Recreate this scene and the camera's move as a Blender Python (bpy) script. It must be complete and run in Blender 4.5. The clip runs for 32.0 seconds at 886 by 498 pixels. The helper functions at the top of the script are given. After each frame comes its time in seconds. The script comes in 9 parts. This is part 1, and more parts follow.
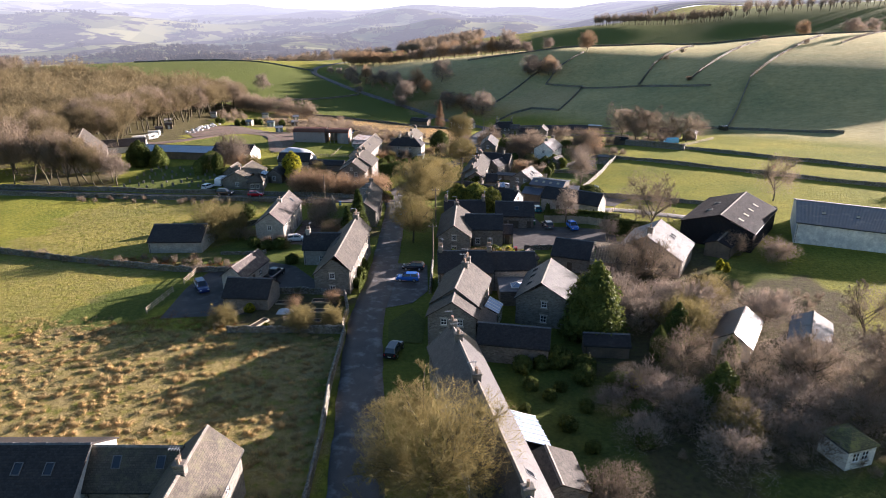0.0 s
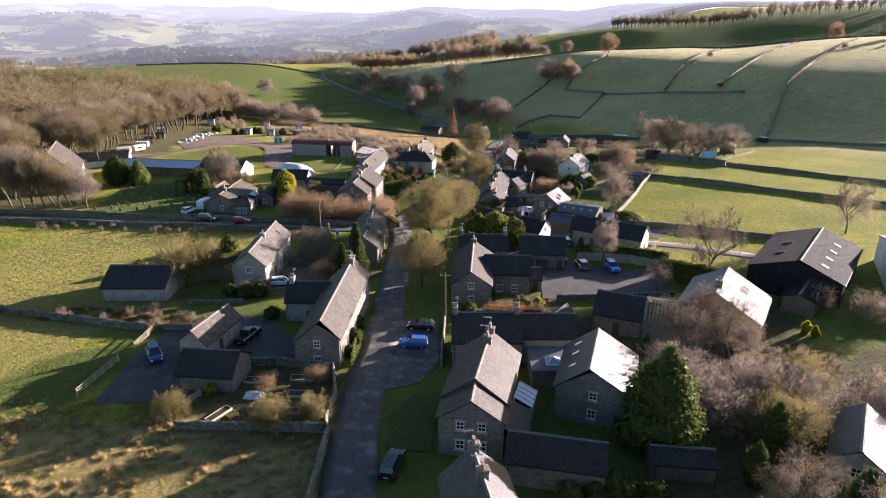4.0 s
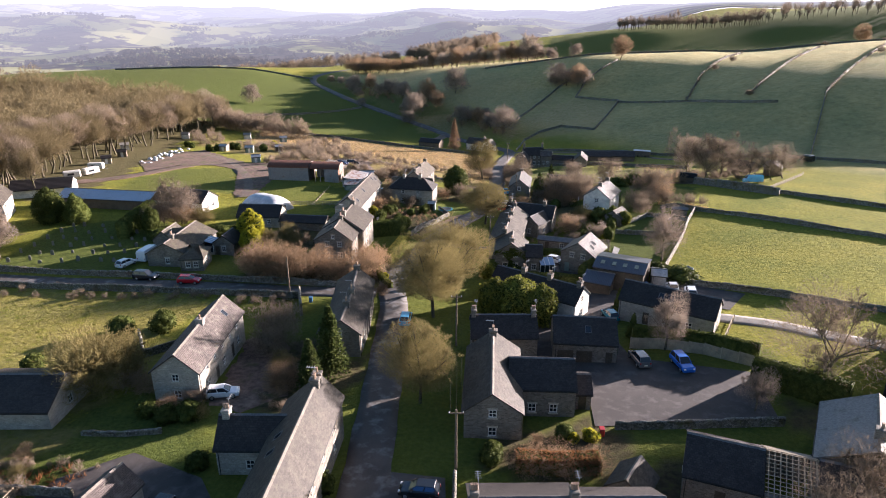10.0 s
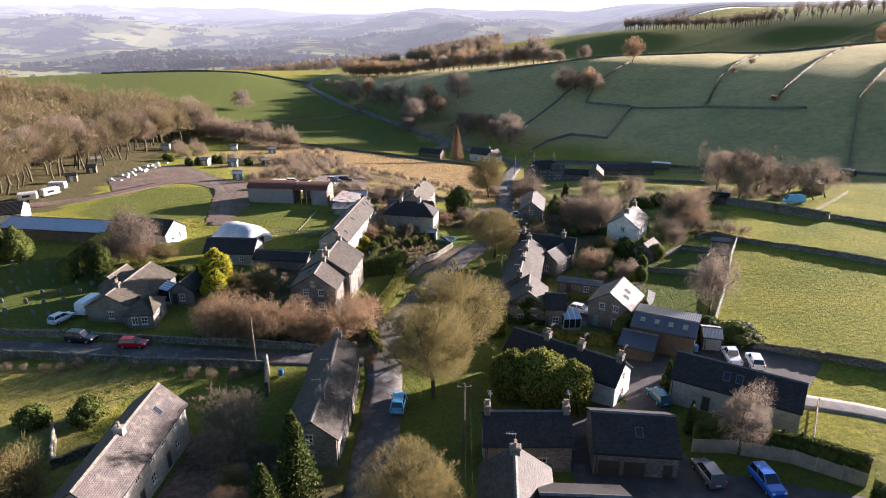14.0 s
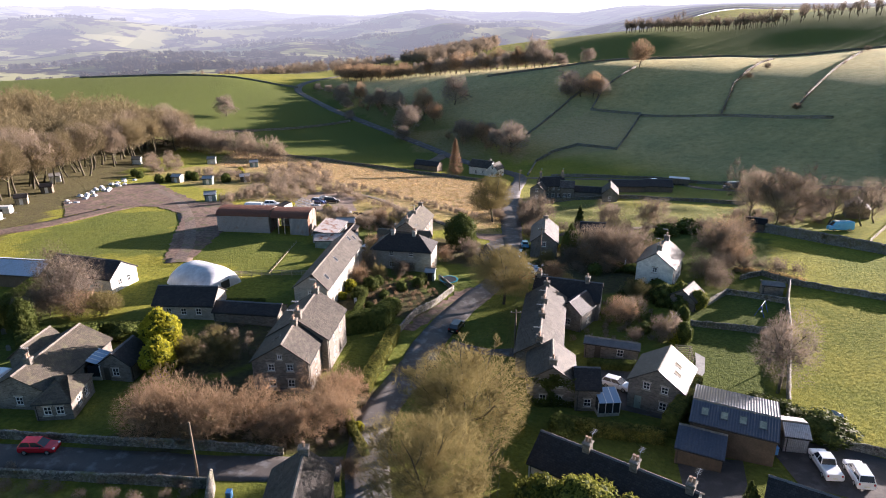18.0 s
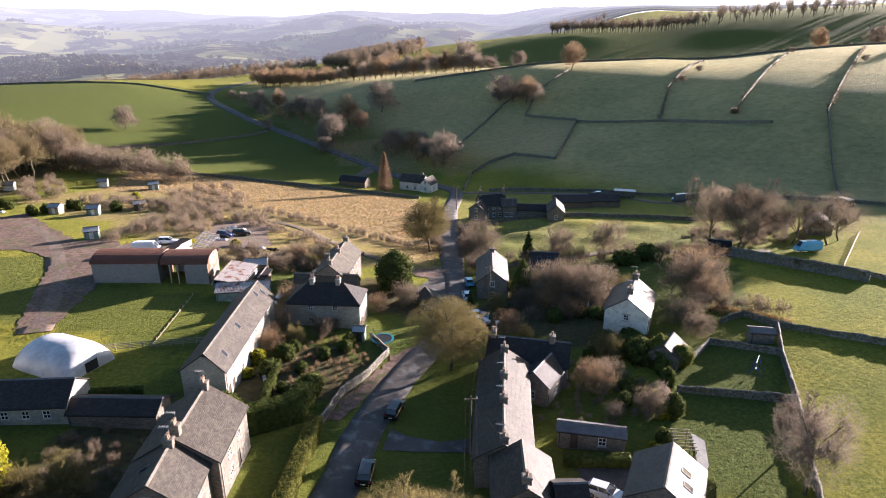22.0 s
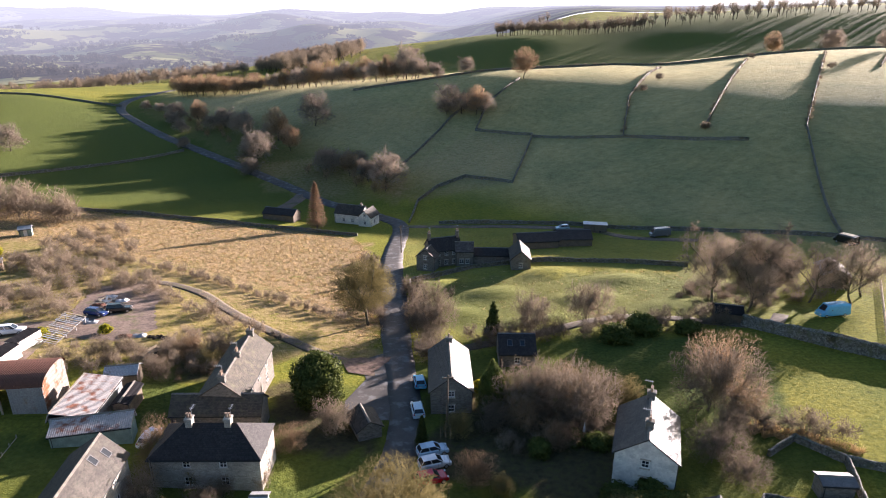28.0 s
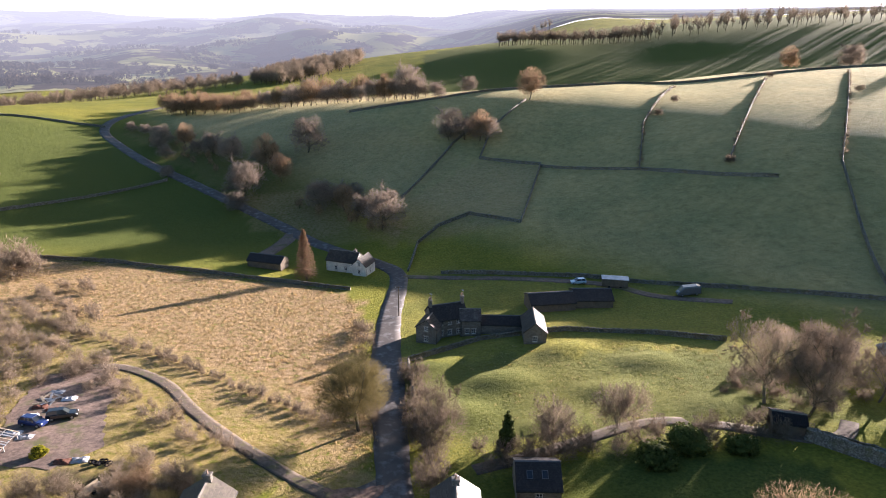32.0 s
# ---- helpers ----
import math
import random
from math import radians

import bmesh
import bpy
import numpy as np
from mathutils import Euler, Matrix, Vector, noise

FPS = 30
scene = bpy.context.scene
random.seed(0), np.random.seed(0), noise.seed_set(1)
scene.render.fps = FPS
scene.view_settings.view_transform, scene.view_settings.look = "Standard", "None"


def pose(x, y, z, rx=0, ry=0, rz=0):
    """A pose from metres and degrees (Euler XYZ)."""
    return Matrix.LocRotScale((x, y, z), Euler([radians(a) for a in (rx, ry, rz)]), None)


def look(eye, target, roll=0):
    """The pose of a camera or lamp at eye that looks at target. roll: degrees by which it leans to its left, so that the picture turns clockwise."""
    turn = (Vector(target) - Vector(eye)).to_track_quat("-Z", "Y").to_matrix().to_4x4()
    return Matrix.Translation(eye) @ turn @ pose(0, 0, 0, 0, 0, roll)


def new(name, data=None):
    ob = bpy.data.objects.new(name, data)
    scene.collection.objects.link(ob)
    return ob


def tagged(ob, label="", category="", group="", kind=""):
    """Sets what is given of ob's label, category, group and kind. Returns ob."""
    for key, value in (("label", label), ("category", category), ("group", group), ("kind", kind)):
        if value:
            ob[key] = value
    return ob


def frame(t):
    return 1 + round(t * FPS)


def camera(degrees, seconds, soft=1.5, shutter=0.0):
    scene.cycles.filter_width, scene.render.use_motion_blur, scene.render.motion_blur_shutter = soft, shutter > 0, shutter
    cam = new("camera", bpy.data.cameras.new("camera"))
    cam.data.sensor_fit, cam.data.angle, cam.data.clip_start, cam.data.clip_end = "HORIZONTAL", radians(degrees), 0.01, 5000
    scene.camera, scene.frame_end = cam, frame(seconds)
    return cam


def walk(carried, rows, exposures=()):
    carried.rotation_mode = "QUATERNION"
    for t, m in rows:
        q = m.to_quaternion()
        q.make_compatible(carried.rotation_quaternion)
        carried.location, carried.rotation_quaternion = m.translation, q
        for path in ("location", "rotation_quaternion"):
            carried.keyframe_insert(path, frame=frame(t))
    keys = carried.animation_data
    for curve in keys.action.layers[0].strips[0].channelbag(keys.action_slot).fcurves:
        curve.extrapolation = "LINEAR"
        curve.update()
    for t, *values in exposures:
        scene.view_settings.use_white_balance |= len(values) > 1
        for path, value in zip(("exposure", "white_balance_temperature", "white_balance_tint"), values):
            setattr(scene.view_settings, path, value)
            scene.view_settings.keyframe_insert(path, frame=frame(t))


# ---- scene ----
# ---- camera and its flight ----
cam = camera(69.44, 32.0, soft=1.0)


def heading(x, y, z, yaw, pitch, roll):
    """A pose over (x, y, z) that looks yaw degrees right of north and pitch degrees down."""
    a, b = radians(yaw), radians(pitch)
    return look((x, y, z), (x + math.sin(a) * math.cos(b), y + math.cos(a) * math.cos(b), z - math.sin(b)), -roll)


FLIGHT = [
    (0.0, 0.00, 0.00, 46.00, 0.00, 21.28, 0.12),
    (1.0, -0.07, 6.26, 45.61, -0.36, 21.18, 0.10),
    (2.0, -0.21, 12.53, 45.30, -0.68, 21.13, 0.08),
    (3.0, -0.44, 18.53, 45.08, -1.01, 21.10, 0.08),
    (6.0, -1.17, 36.00, 44.85, -1.01, 21.07, 0.13),
    (7.0, -1.52, 41.82, 44.70, -0.96, 21.04, 0.08),
    (8.0, -1.82, 47.71, 44.61, -0.93, 21.04, 0.10),
    (9.0, -2.07, 53.62, 44.55, -0.91, 21.06, 0.09),
    (10.0, -2.36, 59.36, 44.50, -0.88, 21.03, 0.09),
    (11.0, -2.54, 65.31, 44.44, -0.92, 21.03, 0.12),
    (12.0, -2.56, 71.22, 44.32, -0.95, 21.02, 0.19),
    (13.0, -2.71, 77.00, 44.28, -0.99, 21.00, 0.24),
    (14.0, -2.90, 82.86, 44.20, -1.02, 20.99, 0.25),
    (17.0, -3.78, 100.50, 44.01, -0.91, 20.99, 0.15),
    (18.0, -4.08, 106.46, 43.83, -0.58, 20.88, 0.19),
    (19.0, -4.26, 112.22, 43.70, 0.23, 20.83, 0.16),
    (20.0, -4.26, 118.18, 43.61, 1.93, 20.79, 0.11),
    (21.0, -4.10, 124.14, 43.56, 3.83, 20.78, 0.04),
    (22.0, -3.84, 130.04, 43.55, 5.93, 20.79, -0.00),
    (23.0, -3.24, 135.88, 43.58, 7.75, 20.81, -0.03),
    (24.0, -2.40, 141.79, 43.49, 9.39, 20.81, -0.16),
    (25.0, -1.42, 147.69, 43.33, 10.54, 20.76, -0.25),
    (28.0, 1.28, 165.29, 44.95, 10.94, 20.86, -0.29),
    (29.0, 2.13, 171.20, 46.64, 10.98, 20.76, -0.32),
    (30.0, 3.00, 176.52, 48.04, 10.99, 20.73, -0.29),
    (31.0, 3.92, 182.14, 49.80, 10.96, 20.69, -0.27),
    (32.0, 4.94, 188.06, 51.86, 10.93, 20.70, -0.26),
]
walk(cam, [(row[0], heading(*row[1:])) for row in FLIGHT], exposures=[(0.0, 2.44, 6240, 20.8), (32.0, 2.44, 6240, 20.8)])

# ---- sky and sun ----
SUN_AZ, SUN_EL = 56.5, 10.0          # degrees clockwise from north, and above the horizon
world = bpy.data.worlds.new("sky")
world.use_nodes = True
scene.world = world
wn = world.node_tree.nodes
sky = wn.new("ShaderNodeTexSky")
sky.sky_type, sky.sun_disc = "NISHITA", False
sky.sun_elevation, sky.sun_rotation = radians(SUN_EL), radians(SUN_AZ)
sky.air_density, sky.dust_density, sky.ozone_density = 1.0, 1.2, 1.5
wn["Background"].inputs["Strength"].default_value = 0.046
haze = wn.new("ShaderNodeHueSaturation")          # thin winter haze takes colour out of the sky
haze.inputs["Saturation"].default_value = 1.2
world.node_tree.links.new(sky.outputs[0], haze.inputs["Color"])
glow = wn.new("ShaderNodeGamma")                  # and scatters more of it forward, round the low sun
glow.inputs["Gamma"].default_value = 1.0
world.node_tree.links.new(haze.outputs[0], glow.inputs["Color"])
world.node_tree.links.new(glow.outputs[0], wn["Background"].inputs["Color"])
sun = new("sun", bpy.data.lights.new("sun", "SUN"))
sun.data.energy, sun.data.angle, sun.data.color = 4.3, radians(0.6), (1.0, 0.885, 0.80)
_a, _e = radians(SUN_AZ), radians(SUN_EL)
sun.matrix_world = look((math.sin(_a) * math.cos(_e) * 400, math.cos(_a) * math.cos(_e) * 400 + 150, math.sin(_e) * 400), (0, 150, 0))


# ---- materials ----
def shader(name, rough=0.8, metal=0.0, spec=0.3):
    m = bpy.data.materials.new(name)
    m.use_nodes = True
    b = m.node_tree.nodes["Principled BSDF"]
    b.inputs["Roughness"].default_value, b.inputs["Metallic"].default_value = rough, metal
    b.inputs["Specular IOR Level"].default_value = spec
    return m, m.node_tree.nodes, m.node_tree.links, b


def noise_ramp(n, l, coord, scale, stops, detail=6.0, rough=0.6):
    """A noise of that scale through a colour ramp; the ramp's node."""
    t = n.new("ShaderNodeTexNoise")
    t.inputs["Scale"].default_value, t.inputs["Detail"].default_value, t.inputs["Roughness"].default_value = scale, detail, rough
    l.new(coord, t.inputs["Vector"])
    r = n.new("ShaderNodeValToRGB")
    r.color_ramp.elements[0].position, r.color_ramp.elements[0].color = stops[0][0], (*stops[0][1], 1)
    r.color_ramp.elements[1].position, r.color_ramp.elements[1].color = stops[-1][0], (*stops[-1][1], 1)
    for p, c in stops[1:-1]:
        r.color_ramp.elements.new(p).color = (*c, 1)
    l.new(t.outputs["Fac"], r.inputs["Fac"])
    return r, t


def mixed(n, l, fac, a, b, blend="MIX"):
    m = n.new("ShaderNodeMix")
    m.data_type, m.blend_type = "RGBA", blend
    if isinstance(fac, float):
        m.inputs[0].default_value = fac
    else:
        l.new(fac, m.inputs[0])
    for k, v in ((6, a), (7, b)):
        if isinstance(v, tuple):
            m.inputs[k].default_value = (*v, 1)
        else:
            l.new(v, m.inputs[k])
    return m.outputs[2]


def bumped(n, l, b, height, strength, distance):
    k = n.new("ShaderNodeBump")
    k.inputs["Strength"].default_value, k.inputs["Distance"].default_value = strength, distance
    l.new(height, k.inputs["Height"])
    l.new(k.outputs[0], b.inputs["Normal"])


def surf(name, dark, light, small=6.0, large=0.5, rough=0.8, metal=0.0, spec=0.3, bump=0.4, stain=None, vary=0.0, dist=0.03):
    """A surface with grain at one scale and stains at another, in metres."""
    m, n, l, b = shader(name, rough, metal, spec)
    p = n.new("ShaderNodeNewGeometry").outputs["Position"]
    r, t = noise_ramp(n, l, p, small, [(0.3, dark), (0.7, light)])
    s, _ = noise_ramp(n, l, p, large, [(0.35, (0.72, 0.72, 0.72)), (0.7, (1.12, 1.1, 1.06))], detail=4.0)
    c = mixed(n, l, 1.0, r.outputs[0], s.outputs[0], "MULTIPLY")
    if stain:
        k, _ = noise_ramp(n, l, p, large * 2.3, [(0.52, (0, 0, 0)), (0.66, (1, 1, 1))], detail=8.0)
        c = mixed(n, l, k.outputs[0], c, stain)
    if vary:
        o = n.new("ShaderNodeObjectInfo")
        g = n.new("ShaderNodeMapRange")
        g.inputs[3].default_value, g.inputs[4].default_value = 1 - vary, 1 + vary
        l.new(o.outputs["Random"], g.inputs[0])
        c = mixed(n, l, 1.0, c, g.outputs[0], "MULTIPLY")
    l.new(c, b.inputs["Base Color"])
    if bump:
        bumped(n, l, b, t.outputs["Fac"], bump, dist)
    return m


def coursed(name, dark, light, mortar, bw, bh, rough=0.85, bump=0.6, stain=None, gap=0.02, spec=0.3, metal=0.0):
    """Courses of stone or slate on the mesh's own metres (u along, v up)."""
    m, n, l, b = shader(name, rough, metal, spec)
    uv = n.new("ShaderNodeTexCoord").outputs["UV"]
    p = n.new("ShaderNodeNewGeometry").outputs["Position"]
    w, _ = noise_ramp(n, l, p, 3.0, [(0.0, (-0.5, -0.5, 0)), (1.0, (0.5, 0.5, 0))])
    mix = n.new("ShaderNodeVectorMath")
    mix.operation = "MULTIPLY_ADD"
    mix.inputs[1].default_value = (bw * 0.5, bh * 0.35, 0)
    l.new(w.outputs[0], mix.inputs[0])
    l.new(uv, mix.inputs[2])
    k = n.new("ShaderNodeTexBrick")
    k.inputs["Scale"].default_value = 1.0
    k.inputs["Mortar Size"].default_value, k.inputs["Mortar Smooth"].default_value = gap, 0.4
    k.inputs["Brick Width"].default_value, k.inputs["Row Height"].default_value = bw, bh
    k.inputs["Color1"].default_value, k.inputs["Color2"].default_value = (*dark, 1), (*light, 1)
    k.inputs["Mortar"].default_value = (*mortar, 1)
    l.new(mix.outputs[0], k.inputs["Vector"])
    g, t = noise_ramp(n, l, p, 9.0, [(0.25, (0.62, 0.62, 0.62)), (0.75, (1.25, 1.22, 1.18))])
    c = mixed(n, l, 1.0, k.outputs["Color"], g.outputs[0], "MULTIPLY")
    s, _ = noise_ramp(n, l, p, 0.45, [(0.35, (0.75, 0.75, 0.75)), (0.7, (1.15, 1.13, 1.08))], detail=5.0)
    c = mixed(n, l, 1.0, c, s.outputs[0], "MULTIPLY")
    if stain:
        q, _ = noise_ramp(n, l, p, 1.1, [(0.5, (0, 0, 0)), (0.68, (0.8, 0.8, 0.8))], detail=9.0, rough=0.7)
        c = mixed(n, l, q.outputs[0], c, stain)
    l.new(c, b.inputs["Base Color"])
    hm = n.new("ShaderNodeMath")
    hm.operation = "MULTIPLY_ADD"
    hm.inputs[1].default_value = 0.35
    l.new(t.outputs["Fac"], hm.inputs[0])
    inv = n.new("ShaderNodeMath")
    inv.operation = "SUBTRACT"
    inv.inputs[0].default_value = 1.0
    l.new(k.outputs["Fac"], inv.inputs[1])
    l.new(inv.outputs[0], hm.inputs[2])
    bumped(n, l, b, hm.outputs[0], bump, 0.04)
    return m


def ribbed(name, colour, rust, pitch=0.25, rough=0.45, metal=0.0, rusty=0.55, spec=0.5):
    """Corrugated sheet: ribs across u, rust patches."""
    m, n, l, b = shader(name, rough, metal, spec)
    uv = n.new("ShaderNodeTexCoord").outputs["UV"]
    p = n.new("ShaderNodeNewGeometry").outputs["Position"]
    w = n.new("ShaderNodeTexWave")
    w.inputs["Scale"].default_value = 0.314 / pitch
    l.new(uv, w.inputs["Vector"])
    q, _ = noise_ramp(n, l, p, 0.6, [(rusty, (0, 0, 0)), (rusty + 0.12, (1, 1, 1))], detail=8.0)
    g, _ = noise_ramp(n, l, p, 5.0, [(0.3, (0.7, 0.7, 0.7)), (0.7, (1.15, 1.15, 1.15))])
    c = mixed(n, l, 1.0, mixed(n, l, q.outputs[0], colour, rust), g.outputs[0], "MULTIPLY")
    l.new(c, b.inputs["Base Color"])
    bumped(n, l, b, w.outputs["Fac"], 0.8, 0.05)
    return m


M_STONE = coursed("limestone wall", (0.12, 0.108, 0.093), (0.26, 0.235, 0.203), (0.225, 0.206, 0.182), 0.36, 0.17, stain=(0.19, 0.175, 0.155))
M_PALE = coursed("pale limestone wall", (0.31, 0.29, 0.258), (0.46, 0.435, 0.39), (0.4, 0.38, 0.345), 0.36, 0.17, stain=(0.3, 0.275, 0.24))
M_RENDER = surf("whitewashed render", (0.62, 0.6, 0.55), (0.78, 0.76, 0.7), 3.0, 0.6, 0.85, bump=0.3, stain=(0.5, 0.48, 0.43))
M_SLATE = coursed("stone slate roof", (0.05, 0.043, 0.037), (0.092, 0.079, 0.067), (0.06, 0.055, 0.05), 0.34, 0.2, rough=0.6, bump=0.7, stain=(0.1, 0.092, 0.07), gap=0.015, spec=0.16)
M_GLOSS = coursed("damp glossy slate roof", (0.04, 0.037, 0.038), (0.07, 0.065, 0.066), (0.03, 0.028, 0.028), 0.3, 0.2, rough=0.46, bump=0.5, stain=(0.085, 0.08, 0.07), gap=0.015, spec=0.35)
M_DARK = coursed("blue slate roof", (0.027, 0.023, 0.022), (0.05, 0.043, 0.041), (0.016, 0.016, 0.018), 0.3, 0.24, rough=0.6, bump=0.5, gap=0.02, spec=0.25)
M_TILE = coursed("red-brown tiled roof", (0.075, 0.06, 0.057), (0.125, 0.1, 0.094), (0.05, 0.04, 0.036), 0.3, 0.2, rough=0.65, bump=0.7, stain=(0.17, 0.155, 0.12), gap=0.03)
M_MOSSROOF = coursed("mossy stone slate roof", (0.068, 0.057, 0.044), (0.11, 0.093, 0.072), (0.05, 0.043, 0.034), 0.32, 0.21, rough=0.72, bump=0.6, stain=(0.12, 0.112, 0.06), gap=0.02)
M_LICHEN = coursed("lichened slate roof", (0.12, 0.105, 0.05), (0.21, 0.185, 0.075), (0.07, 0.06, 0.04), 0.3, 0.2, rough=0.8, bump=0.8, stain=(0.26, 0.24, 0.05), gap=0.02)
M_METAL = ribbed("blue-grey sheet roof", (0.05, 0.058, 0.08), (0.08, 0.085, 0.1), 0.3, 0.4, rusty=0.6)
M_TIN = ribbed("galvanised sheet", (0.36, 0.37, 0.38), (0.25, 0.22, 0.19), 0.2, 0.4, 0.3)
M_RUST = ribbed("rusted sheet", (0.13, 0.06, 0.042), (0.2, 0.15, 0.125), 0.2, 0.75, rusty=0.66, spec=0.15)
M_FIBRE = ribbed("fibre cement sheet roof", (0.25, 0.242, 0.23), (0.18, 0.172, 0.15), 0.2, 0.75, spec=0.2)
M_DKSHEET = ribbed("dark fibre cement roof", (0.024, 0.022, 0.023), (0.036, 0.032, 0.03), 0.25, 0.85, spec=0.08)
M_GREYSHEET = ribbed("grey fibre cement roof", (0.13, 0.14, 0.15), (0.2, 0.2, 0.19), 0.25, 0.7)
M_BOARD = surf("weathered boarding", (0.11, 0.085, 0.06), (0.2, 0.16, 0.12), 9.0, 0.8, 0.85)
M_TIMBER = surf("fence timber", (0.30, 0.25, 0.18), (0.44, 0.37, 0.27), 12.0, 1.0, 0.85, vary=0.15)
M_DOOR = surf("painted door", (0.06, 0.05, 0.04), (0.1, 0.08, 0.06), 5.0, 1.0, 0.5)
M_TEAL = surf("green painted door", (0.2, 0.27, 0.24), (0.27, 0.34, 0.3), 5.0, 1.0, 0.5)
M_FRAME = surf("white window frame", (0.72, 0.71, 0.68), (0.82, 0.81, 0.78), 8.0, 1.0, 0.5, bump=0.1)
M_SILL = surf("dressed stone", (0.38, 0.35, 0.29), (0.5, 0.46, 0.39), 7.0, 1.0, 0.85)
M_POT = surf("clay chimney pot", (0.3, 0.2, 0.14), (0.42, 0.3, 0.22), 8.0, 1.0, 0.8)
M_LEAD = surf("grey lead", (0.1, 0.1, 0.105), (0.16, 0.16, 0.165), 8.0, 1.0, 0.6)
M_GUTTER = surf("black gutter", (0.02, 0.02, 0.02), (0.035, 0.035, 0.035), 8.0, 1.0, 0.5, bump=0.0)
M_WIRE = surf("black cable", (0.02, 0.02, 0.02), (0.03, 0.03, 0.03), 8.0, 1.0, 0.9, bump=0.0, spec=0.0)
M_GRAVE = surf("weathered gravestone", (0.12, 0.115, 0.1), (0.22, 0.21, 0.185), 6.0, 1.0, 0.9, stain=(0.12, 0.13, 0.07))
M_PATCHED = ribbed("patched rusty sheet", (0.38, 0.35, 0.33), (0.22, 0.09, 0.055), 0.25, 0.7, rusty=0.5, spec=0.2)
M_SOIL = surf("dark garden soil", (0.035, 0.028, 0.02), (0.07, 0.055, 0.04), 5.0, 1.0, 0.95)
M_OLDSHEET = ribbed("weathered fibre cement sheet", (0.22, 0.2, 0.175), (0.13, 0.12, 0.09), 0.18, 0.8, rusty=0.5, spec=0.15)
M_GRP = surf("translucent roof sheet", (0.3, 0.29, 0.2), (0.42, 0.4, 0.29), 4.0, 1.0, 0.5, bump=0.1)
# the blue in this base colour is reflected sky, painted on
M_BLUESHEET = ribbed("pale sheet roof tinted as sky reflection", (0.4, 0.46, 0.55), (0.34, 0.38, 0.44), 0.25, 0.35)
M_PANE, _n, _l, _b = shader("window glass", 0.06, 0.0, 0.6)
_b.inputs["Base Color"].default_value = (0.02, 0.024, 0.03, 1)
M_GLASSROOF, _n, _l, _b = shader("glazed roof", 0.12, 0.0, 0.6)
_b.inputs["Base Color"].default_value = (0.28, 0.36, 0.46, 1)
M_RIDGE = surf("ridge stone", (0.17, 0.148, 0.128), (0.27, 0.24, 0.205), 5.0, 0.6, 0.85, stain=(0.14, 0.13, 0.09))
M_ASPHALT = surf("worn asphalt", (0.072, 0.064, 0.059), (0.11, 0.098, 0.09), 14.0, 0.25, 0.75, bump=0.25, stain=(0.16, 0.155, 0.15), dist=0.01)
M_GRAVEL = surf("gravel yard", (0.1, 0.071, 0.056), (0.25, 0.185, 0.15), 1.8, 0.12, 0.9, bump=0.9, stain=(0.1, 0.098, 0.04))
M_YARD = surf("tarmac yard", (0.056, 0.049, 0.046), (0.083, 0.073, 0.068), 10.0, 0.3, 0.8, bump=0.3, stain=(0.095, 0.085, 0.078))
M_DIRT = surf("earth track", (0.075, 0.048, 0.036), (0.245, 0.165, 0.127), 1.3, 0.14, 0.95, bump=1.0, stain=(0.09, 0.085, 0.035))
M_TRODDEN = surf("pale crushed stone", (0.15, 0.142, 0.13), (0.25, 0.238, 0.22), 5.0, 0.4, 0.9, bump=0.4, stain=(0.15, 0.14, 0.1))
M_TRACK = surf("dark rutted earth", (0.085, 0.066, 0.05), (0.17, 0.135, 0.105), 2.0, 0.35, 0.95, bump=0.7, stain=(0.1, 0.095, 0.04))
M_CONCRETE = surf("pale concrete", (0.34, 0.33, 0.31), (0.46, 0.45, 0.42), 5.0, 0.5, 0.9, bump=0.2)
M_POLY = surf("white polythene", (0.5, 0.51, 0.54), (0.64, 0.65, 0.67), 1.5, 0.5, 0.4, bump=0.5, spec=0.5)
M_BARK = surf("grey-brown bark", (0.07, 0.06, 0.045), (0.15, 0.13, 0.1), 5.0, 0.8, 0.9, stain=(0.14, 0.15, 0.05), vary=0.2, spec=0.04)
M_TWIG = surf("bare brown twigs", (0.225, 0.175, 0.125), (0.35, 0.28, 0.21), 1.5, 0.3, 0.8, bump=0.0, vary=0.25, spec=0.04)
M_OLIVE = surf("lichened olive twigs", (0.195, 0.162, 0.066), (0.32, 0.262, 0.118), 1.5, 0.3, 0.8, bump=0.0, vary=0.2, spec=0.04)
M_RUSSET = surf("russet twigs", (0.29, 0.195, 0.118), (0.44, 0.31, 0.195), 1.5, 0.3, 0.8, bump=0.0, vary=0.2, spec=0.04)
M_SILVER = surf("pale birch twigs", (0.27, 0.215, 0.17), (0.4, 0.33, 0.265), 1.5, 0.3, 0.8, bump=0.0, vary=0.2, spec=0.04)
M_BEECH = surf("brown beech twigs", (0.16, 0.128, 0.068), (0.25, 0.2, 0.115), 1.5, 0.3, 0.8, bump=0.0, vary=0.2, spec=0.04)
M_LEAF = surf("dark evergreen leaves", (0.055, 0.074, 0.02), (0.125, 0.145, 0.038), 2.0, 0.5, 0.6, bump=0.0, vary=0.25, spec=0.04)
M_GOLD = surf("golden evergreen leaves", (0.26, 0.265, 0.02), (0.48, 0.44, 0.05), 2.0, 0.6, 0.6, bump=0.0, vary=0.1, spec=0.04)
M_HEDGE = surf("clipped hedge leaves", (0.125, 0.13, 0.032), (0.235, 0.225, 0.06), 2.0, 0.5, 0.7, bump=0.0, spec=0.04)
